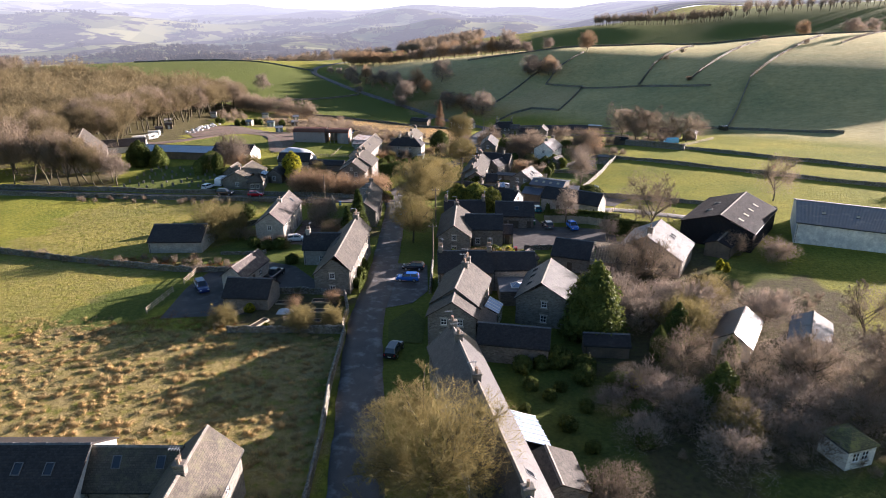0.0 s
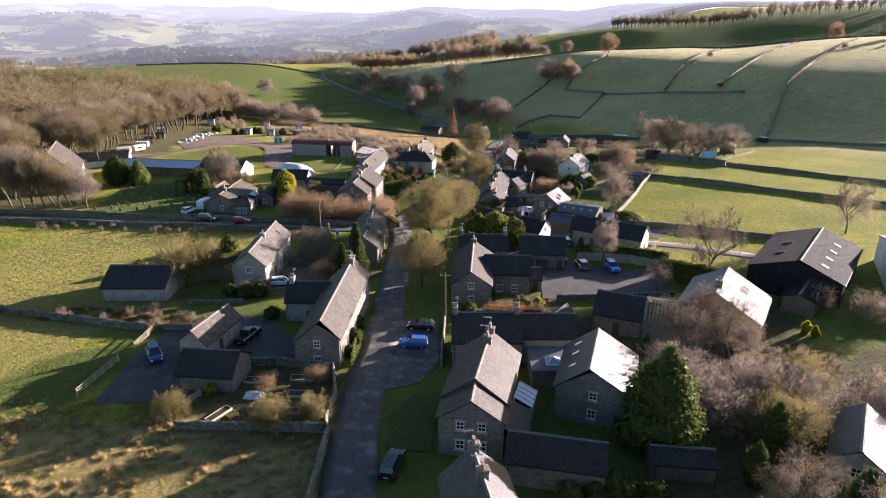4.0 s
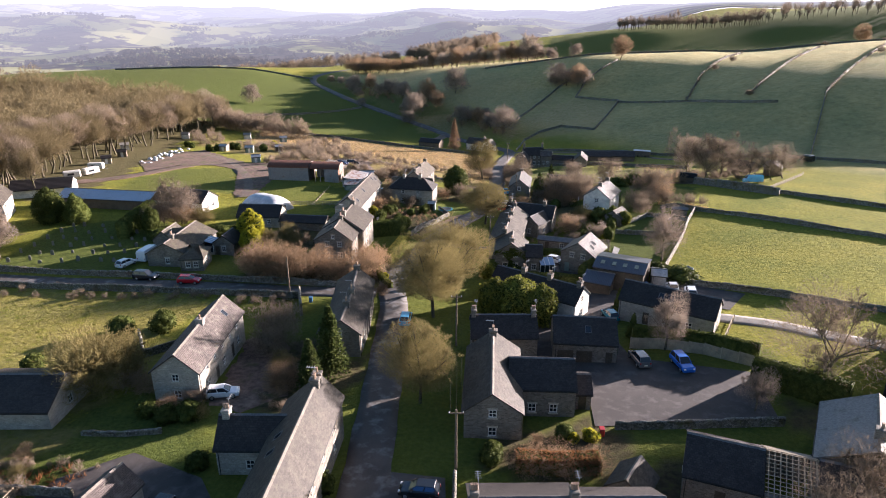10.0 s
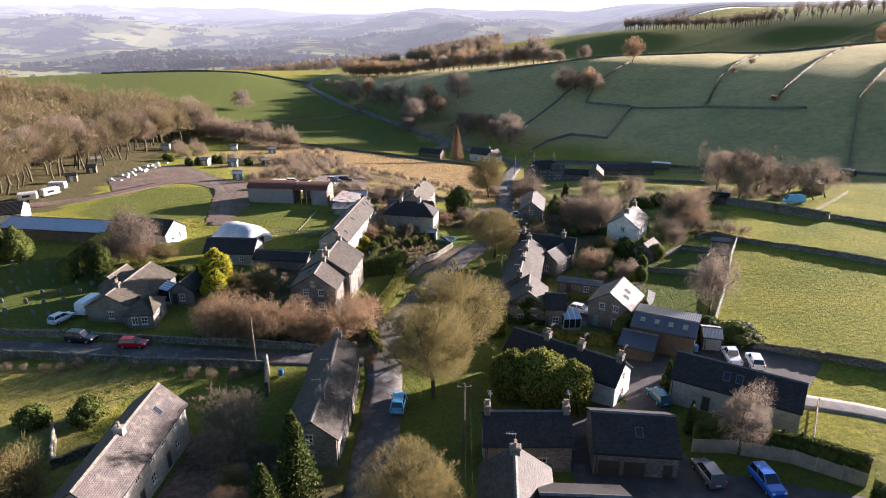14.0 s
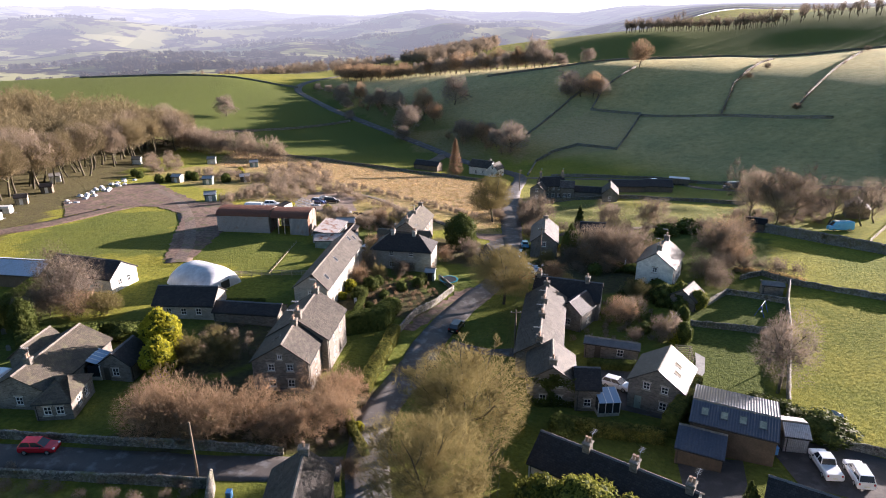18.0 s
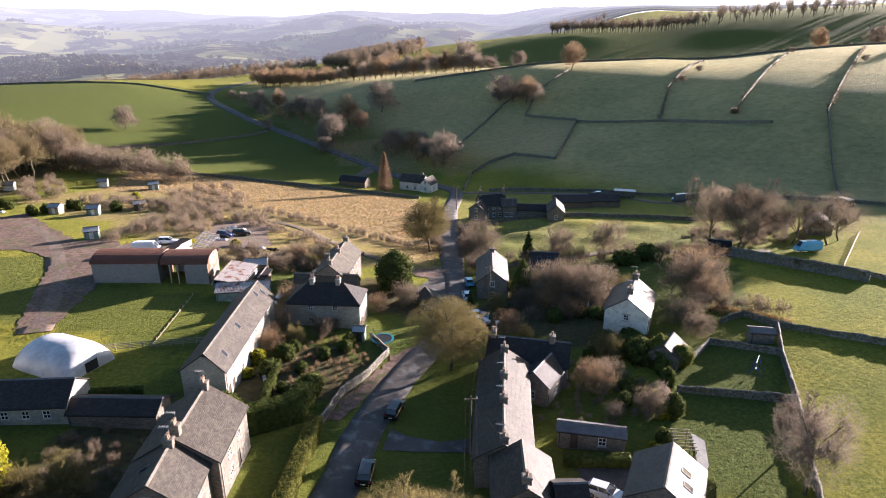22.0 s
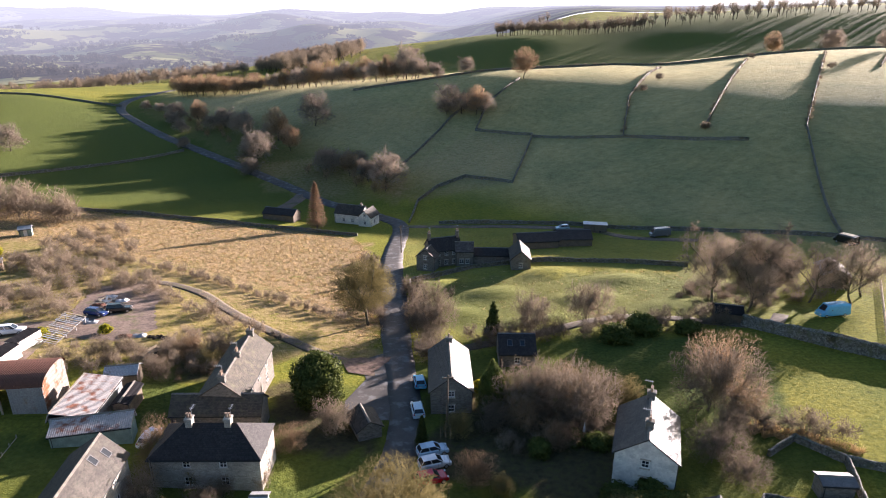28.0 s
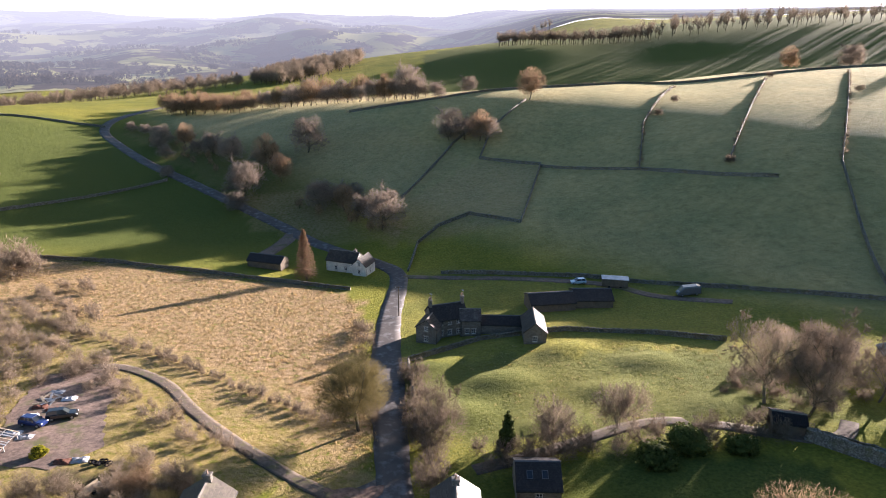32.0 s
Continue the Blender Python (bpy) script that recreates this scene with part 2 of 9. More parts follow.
M_OLIVELEAF = surf("sunlit yellow-green evergreen leaves", (0.125, 0.145, 0.026), (0.27, 0.265, 0.055), 1.2, 0.5, 0.65, bump=0.0, vary=0.15, spec=0.04)
M_CYPRESS = surf("feathery cypress leaves", (0.07, 0.094, 0.022), (0.155, 0.178, 0.045), 1.6, 0.5, 0.6, bump=0.0, vary=0.12, spec=0.04)
M_NEEDLE = surf("spruce needles", (0.055, 0.075, 0.024), (0.115, 0.14, 0.042), 2.0, 0.5, 0.6, bump=0.0, vary=0.2, spec=0.04)
M_LARCH = surf("larch twigs", (0.2, 0.13, 0.08), (0.3, 0.2, 0.13), 2.0, 0.5, 0.8, bump=0.0, vary=0.1, spec=0.04)
M_RUSTLEAF = surf("rust-brown dead leaves", (0.26, 0.115, 0.045), (0.4, 0.2, 0.09), 2.0, 0.5, 0.8, bump=0.0, spec=0.04)
M_RUSTEND = ribbed("rust-streaked end sheet", (0.26, 0.22, 0.19), (0.2, 0.09, 0.05), 0.3, 0.8, rusty=0.5, spec=0.1)
M_BARNSIDE = ribbed("weathered barn sheet", (0.25, 0.245, 0.24), (0.24, 0.19, 0.15), 0.3, 0.8, rusty=0.58, spec=0.1)
M_STRAW = surf("dead grass", (0.52, 0.385, 0.18), (0.77, 0.6, 0.34), 2.5, 0.3, 0.9, bump=0.0, spec=0.04)
M_GRASS = surf("grass blades", (0.165, 0.185, 0.026), (0.3, 0.29, 0.055), 2.5, 0.3, 0.9, bump=0.0, spec=0.04)


def lit_through(m, part_of=0.4):
    """Thin leaves and blades let some of the light through."""
    n, l = m.node_tree.nodes, m.node_tree.links
    b = n["Principled BSDF"]
    tr, mx = n.new("ShaderNodeBsdfTranslucent"), n.new("ShaderNodeMixShader")
    l.new(b.inputs["Base Color"].links[0].from_socket, tr.inputs["Color"])
    mx.inputs[0].default_value = part_of
    l.new(b.outputs[0], mx.inputs[1])
    l.new(tr.outputs[0], mx.inputs[2])
    l.new(mx.outputs[0], n["Material Output"].inputs["Surface"])


for leafy in (M_GRASS, M_STRAW, M_GOLD, M_RUSTLEAF):
    lit_through(leafy, 0.6)
for leafy in (M_TWIG, M_OLIVE, M_RUSSET, M_SILVER, M_BEECH, M_LARCH):      # round twigs catch the low sun along their rims
    lit_through(leafy, 0.38)
for leafy in (M_LEAF, M_HEDGE, M_NEEDLE, M_OLIVELEAF, M_CYPRESS):
    lit_through(leafy, 0.3)


def drystone():
    m, n, l, b = shader("drystone", 0.9)
    p = n.new("ShaderNodeNewGeometry").outputs["Position"]
    v = n.new("ShaderNodeTexVoronoi")
    v.feature, v.inputs["Scale"].default_value = "F1", 4.5
    l.new(p, v.inputs["Vector"])
    hsv = n.new("ShaderNodeValToRGB")
    hsv.color_ramp.elements[0].color, hsv.color_ramp.elements[1].color = (0.1, 0.092, 0.078, 1), (0.3, 0.28, 0.24, 1)
    sep = n.new("ShaderNodeSeparateColor")
    l.new(v.outputs["Color"], sep.inputs[0])
    l.new(sep.outputs[0], hsv.inputs["Fac"])
    e = n.new("ShaderNodeTexVoronoi")
    e.feature, e.inputs["Scale"].default_value = "DISTANCE_TO_EDGE", 4.5
    l.new(p, e.inputs["Vector"])
    k = n.new("ShaderNodeMapRange")
    k.inputs[2].default_value = 0.06
    l.new(e.outputs["Distance"], k.inputs[0])
    c = mixed(n, l, k.outputs[0], (0.05, 0.048, 0.04), hsv.outputs[0])
    q, _ = noise_ramp(n, l, p, 0.9, [(0.5, (0, 0, 0)), (0.66, (0.8, 0.8, 0.8))], detail=8.0)
    l.new(mixed(n, l, q.outputs[0], c, (0.13, 0.13, 0.06)), b.inputs["Base Color"])
    bumped(n, l, b, k.outputs[0], 0.8, 0.06)
    return m


M_DRY = drystone()


def meadow():
    """Ground cover: pasture, with the sheet's own masks for dead grass, lawn, bare soil and a paler tone that imitates
    haze on the hill.
    """
    m, n, l, b = shader("ground cover", 0.95, 0.0, 0.03)
    p = n.new("ShaderNodeNewGeometry").outputs["Position"]
    at = n.new("ShaderNodeAttribute")
    at.attribute_name = "cover"
    sep = n.new("ShaderNodeSeparateColor")
    l.new(at.outputs["Color"], sep.inputs[0])
    fine, tf = noise_ramp(n, l, p, 1.6, [(0.3, (0.096, 0.106, 0.021)), (0.52, (0.188, 0.19, 0.03)), (0.75, (0.305, 0.28, 0.054))], detail=9.0, rough=0.7)
    big, _ = noise_ramp(n, l, p, 0.05, [(0.32, (0.68, 0.78, 0.7)), (0.68, (1.25, 1.14, 1.05))], detail=8.0)
    past = mixed(n, l, 1.0, fine.outputs[0], big.outputs[0], "MULTIPLY")
    dry, _ = noise_ramp(n, l, p, 0.9, [(0.36, (0.13, 0.135, 0.03)), (0.46, (0.25, 0.17, 0.085)), (0.7, (0.39, 0.28, 0.165))], detail=9.0, rough=0.65)
    lawn, _ = noise_ramp(n, l, p, 2.0, [(0.3, (0.046, 0.066, 0.015)), (0.7, (0.11, 0.134, 0.028))], detail=6.0)
    soil, _ = noise_ramp(n, l, p, 1.2, [(0.3, (0.038, 0.031, 0.021)), (0.5, (0.078, 0.062, 0.038)), (0.7, (0.09, 0.092, 0.032))], detail=8.0)
    c = mixed(n, l, sep.outputs[1], past, lawn.outputs[0])
    # paler grass tone; on the hill it stands in for haze
    bleached, _ = noise_ramp(n, l, p, 0.35, [(0.32, (0.17, 0.152, 0.062)), (0.5, (0.275, 0.24, 0.105)), (0.68, (0.39, 0.325, 0.155))], detail=9.0, rough=0.7)
    c = mixed(n, l, at.outputs["Alpha"], c, mixed(n, l, 1.0, bleached.outputs[0], big.outputs[0], "MULTIPLY"))
    c = mixed(n, l, sep.outputs[0], c, dry.outputs[0])
    c = mixed(n, l, sep.outputs[2], c, soil.outputs[0])
    l.new(c, b.inputs["Base Color"])
    fuzz = n.new("ShaderNodeMath")
    fuzz.operation, fuzz.inputs[1].default_value, fuzz.inputs[2].default_value = "MULTIPLY_ADD", 0.3, 0.04
    l.new(at.outputs["Alpha"], fuzz.inputs[0])
    l.new(fuzz.outputs[0], b.inputs["Sheen Weight"])
    b.inputs["Sheen Roughness"].default_value = 0.5
    b.inputs["Sheen Tint"].default_value = (0.85, 0.78, 0.5, 1)          # fuzz of upright blades, raised on the hill to imitate haze
    h, th = noise_ramp(n, l, p, 0.8, [(0.2, (0, 0, 0)), (0.8, (1, 1, 1))], detail=9.0, rough=0.75)
    bumped(n, l, b, th.outputs["Fac"], 0.9, 0.6)
    return m


M_GROUND = meadow()


def far_country(wooded=False):
    """Far fields and woods, with distance haze painted in as pale emission."""
    m, n, l, b = shader("far woods" if wooded else "far country", 0.95, 0.0, 0.0)
    p = n.new("ShaderNodeNewGeometry").outputs["Position"]
    v = n.new("ShaderNodeTexVoronoi")
    v.inputs["Scale"].default_value = 0.0052
    l.new(p, v.inputs["Vector"])
    sep = n.new("ShaderNodeSeparateColor")
    l.new(v.outputs["Color"], sep.inputs[0])
    r = n.new("ShaderNodeValToRGB")
    r.color_ramp.elements[0].color, r.color_ramp.elements[1].color = (0.1, 0.11, 0.04, 1), (0.3, 0.29, 0.13, 1)
    l.new(sep.outputs[0], r.inputs["Fac"])
    w, _ = noise_ramp(n, l, p, 0.0075, [(0.48, (0, 0, 0)), (0.52, (1, 1, 1))], detail=9.0, rough=0.6)
    q, _ = noise_ramp(n, l, p, 0.03, [(0.3, (0.03, 0.026, 0.02)), (0.7, (0.07, 0.058, 0.045))])
    l.new(q.outputs[0] if wooded else mixed(n, l, w.outputs[0], r.outputs[0], q.outputs[0]), b.inputs["Base Color"])
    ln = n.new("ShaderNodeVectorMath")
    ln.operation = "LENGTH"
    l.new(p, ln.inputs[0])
    # painted haze: share of pale emission, growing with distance
    haze_mix = n.new("ShaderNodeMapRange")
    haze_mix.inputs[1].default_value, haze_mix.inputs[2].default_value, haze_mix.inputs[3].default_value, haze_mix.inputs[4].default_value = 1000, 4800, 0.06, 0.78
    l.new(ln.outputs["Value"], haze_mix.inputs[0])
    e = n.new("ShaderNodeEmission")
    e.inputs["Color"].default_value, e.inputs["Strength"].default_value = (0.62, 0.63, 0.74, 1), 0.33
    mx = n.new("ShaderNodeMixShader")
    l.new(haze_mix.outputs[0], mx.inputs[0])
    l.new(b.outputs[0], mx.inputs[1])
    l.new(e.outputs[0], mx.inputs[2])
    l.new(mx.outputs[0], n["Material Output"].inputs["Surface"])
    return m


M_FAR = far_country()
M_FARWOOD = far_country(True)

# emission that whitens the sky low down; no real source
M_SKYLINE, _n, _l, _b = shader("glowing sheet for winter haze", 1.0)
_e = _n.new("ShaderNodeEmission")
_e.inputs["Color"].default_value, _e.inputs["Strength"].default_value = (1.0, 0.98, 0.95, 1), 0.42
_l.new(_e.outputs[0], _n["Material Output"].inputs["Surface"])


# ---- small tools ----
def mesh_of(name, verts, faces, material, smooth=False):
    me = bpy.data.meshes.new(name)
    me.from_pydata([tuple(v) for v in verts], [], [tuple(f) for f in faces])
    me.materials.append(material)
    if smooth:
        me.polygons.foreach_set("use_smooth", [True] * len(me.polygons))
    return me


def flat_mesh(name, verts, faces, material, smooth=False):
    """A mesh from numpy arrays of vertices and of triangles or quads, quickly."""
    verts, faces = np.asarray(verts, np.float32), np.asarray(faces, np.int32)
    me = bpy.data.meshes.new(name)
    k = faces.shape[1]
    me.vertices.add(len(verts))
    me.vertices.foreach_set("co", verts.ravel())
    me.loops.add(faces.size)
    me.loops.foreach_set("vertex_index", faces.ravel())
    me.polygons.add(len(faces))
    me.polygons.foreach_set("loop_start", np.arange(len(faces), dtype=np.int32) * k)
    me.materials.append(material)
    if smooth:
        me.polygons.foreach_set("use_smooth", np.ones(len(faces), bool))
    me.update(calc_edges=True)
    return me


def thing(name, m, label, category, group="", kind=""):
    ob = new(name)
    ob.empty_display_size = 0.2
    ob.matrix_basis = m
    return tagged(ob, label, category, group, kind)


def part(name, bm, material, parent, label=""):
    """Links a bmesh, or a mesh, as one mesh object under a thing or a part."""
    if isinstance(bm, bmesh.types.BMesh):
        me = bpy.data.meshes.new(name)
        bm.to_mesh(me)
        bm.free()
        me.materials.append(material)
    else:
        me = bm
    ob = new(name, me)
    ob.parent = parent
    if label:
        ob["label"] = label
    return ob


def box(bm, x0, x1, y0, y1, z0, z1, bevel=0.0):
    """A box into bm, with bevelled edges."""
    r = bmesh.ops.create_cube(bm, size=1.0, matrix=Matrix.Translation(((x0 + x1) / 2, (y0 + y1) / 2, (z0 + z1) / 2)) @ Matrix.Diagonal((x1 - x0, y1 - y0, z1 - z0, 1)))
    if bevel:
        es = {e for v in r["verts"] for e in v.link_edges}
        bmesh.ops.bevel(bm, geom=list(es), offset=bevel, segments=1, affect="EDGES")
    return bm


def boxed(*a, bevel=0.0):
    return box(bmesh.new(), *a, bevel=bevel)


def uv_metres(bm):
    """Metres along and up each face as its UV."""
    lay = bm.loops.layers.uv.verify()
    for f in bm.faces:
        nz = f.normal
        u = Vector((-nz.y, nz.x, 0))
        u = u.normalized() if u.length > 1e-4 else Vector((1, 0, 0))
        v = nz.cross(u)
        for lp in f.loops:
            lp[lay].uv = (lp.vert.co.dot(u), lp.vert.co.dot(v))
    return bm


def cylinder(bm, x, y, z0, z1, r0, r1=None, n=10):
    bmesh.ops.create_cone(bm, cap_ends=True, segments=n, radius1=r0, radius2=r0 if r1 is None else r1, depth=z1 - z0,
                          matrix=Matrix.Translation((x, y, (z0 + z1) / 2)))
    return bm


# ---- the lie of the land: spot heights (east, north, height) ----
VILLAGE = [(-150, 0, 2), (0, 0, 1.6), (150, 0, 2), (-12, 56, 1), (-12, 82, .2), (-60, 60, .8), (-11, 104, -.5), (-30, 94, -.2), (45, 90, 0),
           (42, 116, -.6), (29, 136, -2.2), (-11, 123, -1.6), (-11, 146, -3.2), (-36, 144, -2.8), (-75, 155, -3), (-50, 165, -3.2), (40, 162, -3.5),
           (-14, 174, -5), (-25, 183, -4.6), (-7, 194, -6.6), (-2, 203, -7.7), (6, 212, -8), (25, 182, -5.8), (48, 195, -5.2), (58, 213, -5), (-6, 219, -7),
           (-35, 249, -6), (-60, 210, -4.5), (39, 226, -7)]
VALLEY = [(90, 253, -8), (13, 256, -11), (13, 280, -13.4), (16, 301, -15.5), (1, 264, -11), (-14, 238, -8), (-11, 258, -8.8), (32, 313, -16.5),
          (49, 311, -15.5), (24, 364, -22), (14, 372, -23), (-2, 350, -20), (82, 331, -17), (69, 383, -15), (93, 432, -7.5), (70, 447, -7.6), (137, 378, -1),
          (171, 364, 6), (104, 348, -14), (150, 306, -9), (189, 505, 13), (231, 491, 18), (133, 295, -10), (105, 486, 9), (50, 528, 6), (-109, 562, -11.5), (-48, 465, -18),
          (-133, 457, -12), (-155, 562, -4), (-60, 335, -14.5), (-120, 300, -9)]
FARLAND = [(-110, 210, -4), (150, 200, -3), (210, 250, 0), (170, 524, 13.2), (91, 518, 11), (20, 520, 1.6), (314, 501, 22.7), (420, 490, 24.5), (-20, 585, -4.3), (120, 562, 5), (262, 548, 16), (150, 640, -8), (290, 625, 3), (410, 600, 13), (530, 560, 20), (200, 830, 13), (270, 828, 16), (360, 800, 26), (490, 760, 36), (610, 700, 41),
           (242, 1044, 11), (160, 1377, 11), (-61, 866, -20), (700, 1000, 42), (450, 450, 24),
           (1000, 600, 45), (-400, 1500, -75), (-900, 1500, -80), (-300, 900, -45), (-600, 600, -20), (-800, 0, 0), (800, 0, 12), (-900, 2600, -60),
           (0, 2600, -50), (900, 2600, 40), (1800, 1500, 70), (-2500, 1500, -40), (0, -600, 5)]
_s = np.array(VILLAGE + VALLEY + FARLAND, float)
_c = _s[:, :2] / 100
_m = len(_s)


def _kernel(r2):
    return 0.5 * r2 * np.log(np.maximum(r2, 1e-9))


_A = np.zeros((_m + 3, _m + 3))
_A[:_m, :_m] = _kernel(((_c[:, None] - _c[None]) ** 2).sum(2)) + np.eye(_m) * 0.004
_A[:_m, _m], _A[:_m, _m + 1:] = 1, _c
_A[_m:, :_m] = _A[:_m, _m:].T
_w = np.linalg.solve(_A, np.concatenate([_s[:, 2], np.zeros(3)]))


def ground(x, y):
    """Height of the ground: a smooth sheet through the spot heights."""
    x, y = np.asarray(x, float) / 100, np.asarray(y, float) / 100
    z = _w[_m] + _w[_m + 1] * x + _w[_m + 2] * y
    for i in range(_m):
        z = z + _w[i] * _kernel((x - _c[i, 0]) ** 2 + (y - _c[i, 1]) ** 2)
    return z


def land(x, y):
    """The ground, running out into the far country: a low valley westward, ridges on the skyline."""
    x, y = np.asarray(x, float), np.asarray(y, float)
    r = np.hypot(x, y - 150)
    a = np.degrees(np.arctan2(x, y - 150))
    low = -88 + 14 * np.sin(x * 0.004 + 1) * np.sin(y * 0.0031) + 10 * np.sin(x * 0.011) * np.sin(y * 0.009 + 2)
    ridge = lambda r0, w, h, f, p: h * np.exp(-((r - r0) / w) ** 2) * (0.75 + 0.25 * np.sin(a * f + p) + 0.1 * np.sin(a * f * 2.7 + p * 2))
    west = low + ridge(2250, 260, 62, 0.35, 0.8) * np.clip((a + 20) / 12, 0, 1) + ridge(2900, 300, 82, 0.21, 2.0) + ridge(3700, 400, 104, 0.13, 1.0) + ridge(4560, 450, 120, 0.08, 4.0)
    east = 46 + 10 * np.sin(a * 0.17) + (r - 1400) * 0.004
    t = np.clip((a - 8) / 16, 0, 1)
    far = west + (east - west) * t * t * (3 - 2 * t)
    k = np.clip((r - 850) / 500, 0, 1)
    k = k * k * (3 - 2 * k)
    return ground(x, y) * (1 - k) + far * k


def gz(x, y):
    return float(ground(x, y))


def inside(poly, x, y):
    """Which of the points lie in the polygon."""
    hit = np.zeros(np.shape(x), bool)
    for (ax, ay), (bx, by) in zip(poly, poly[1:] + poly[:1]):
        cross = ((ay > y) != (by > y))
        hit ^= cross & (x < (bx - ax) * (y - ay) / ((by - ay) or 1e-9) + ax)
    return hit


def graded(lo, d0, d1, step, hi, grow):
    """Even steps from d0 to d1, growing outside it to lo and hi."""
    mid = list(np.arange(d0, d1 + step / 2, step))
    left, right, s = [], [], step
    while (left[-1] if left else d0) > lo:
        s *= grow
        left.append((left[-1] if left else d0) - s)
    s = step
    while (right[-1] if right else mid[-1]) < hi:
        s *= grow
        right.append((right[-1] if right else mid[-1]) + s)
    return np.array(left[::-1] + mid + right)


BROWN = [(8, 272), (-3, 290), (-16, 303), (-32, 317), (-51, 332), (-95, 348), (-100, 385), (-57, 378), (-24, 366), (8, 350), (13, 330), (11, 300)]
ROUGH = [(-120, 52), (-120, 84), (-60, 84), (-36, 86), (-15, 82), (-14, 48), (-40, 52)]
PASTURE = [(-120, 84), (-61, 86.7), (-59.8, 92.8), (-58.2, 97.9), (-53, 102.5), (-50, 112), (-62, 116), (-120, 118)]
ROUGH2 = [(-90, 118), (-50, 112), (-44, 130), (-44, 160), (-90, 163)]
LAWNS = [[(-60.8, 84), (-60, 92.8), (-58, 98), (-53, 102.5), (-48.5, 106), (-44, 98), (-47, 90), (-50, 83)], [(-52, 115), (-46, 125), (-34, 123), (-27, 112), (-40, 110)],
         [(-93, 171), (-93, 200), (-76, 207), (-63, 195), (-63, 171)], [(33, 198), (47, 193), (58, 212), (40, 214)], [(28, 183), (38, 178), (47, 194), (33, 198)],
         [(38, 232), (60, 226), (72, 250), (44, 262)], [(9, 52), (21, 50), (23, 66), (19, 74), (10, 71)], [(28, 34), (48, 34), (50, 54), (32, 52)], [(-10, 216), (0, 216), (0, 226), (-10, 230)],
         [(-26, 262), (-17, 245), (-25, 240), (-33, 256)]]
SOILS = [[(-135, 225), (-114, 222), (-106, 245), (-110, 300), (-119, 330), (-122, 392), (-260, 396), (-260, 190), (-140, 190)], [(-96, 176), (-124, 176), (-124, 192), (-98, 192)], [(-32, 250), (-14, 256), (-14, 266), (-32, 266)], [(-7, 233), (6, 234), (3, 243), (-3, 252), (-8, 250)], [(2, 113), (16, 113), (16, 121), (5, 123.4), (-1, 118)], [(10, 104), (22, 104), (22, 113), (12, 113)], [(36, 86), (64, 86), (66, 104), (40, 102)], [(-32, 84), (-15, 84), (-16, 97), (-30, 98)], [(6, 30), (60, 30), (64, 88), (24, 100), (20, 76), (8, 60)], [(16, 97), (48, 92), (40, 108), (18, 112)],
         [(-42, 166), (-16, 166), (-14, 182), (-40, 184)], [(-44, 184), (-28, 184), (-30, 206), (-44, 200)], [(-20, 202), (-8, 206), (-6, 216), (-22, 226), (-24, 205)], [(12, 226), (34, 214), (44, 226), (30, 240), (20, 256), (14, 240)],
         [(-22, 122), (-15, 122), (-15, 140), (-30, 142), (-32, 128)], [(36, 96), (50, 96), (52, 124), (38, 124)]]
GREENS = [[(-60, 228), (-30, 216), (-30, 240), (-58, 246)], [(-100, 236), (-94, 268), (-72, 266), (-62, 232), (-88, 225)], [(20, 300), (88, 290), (86, 262), (40, 268), (20, 272)]]


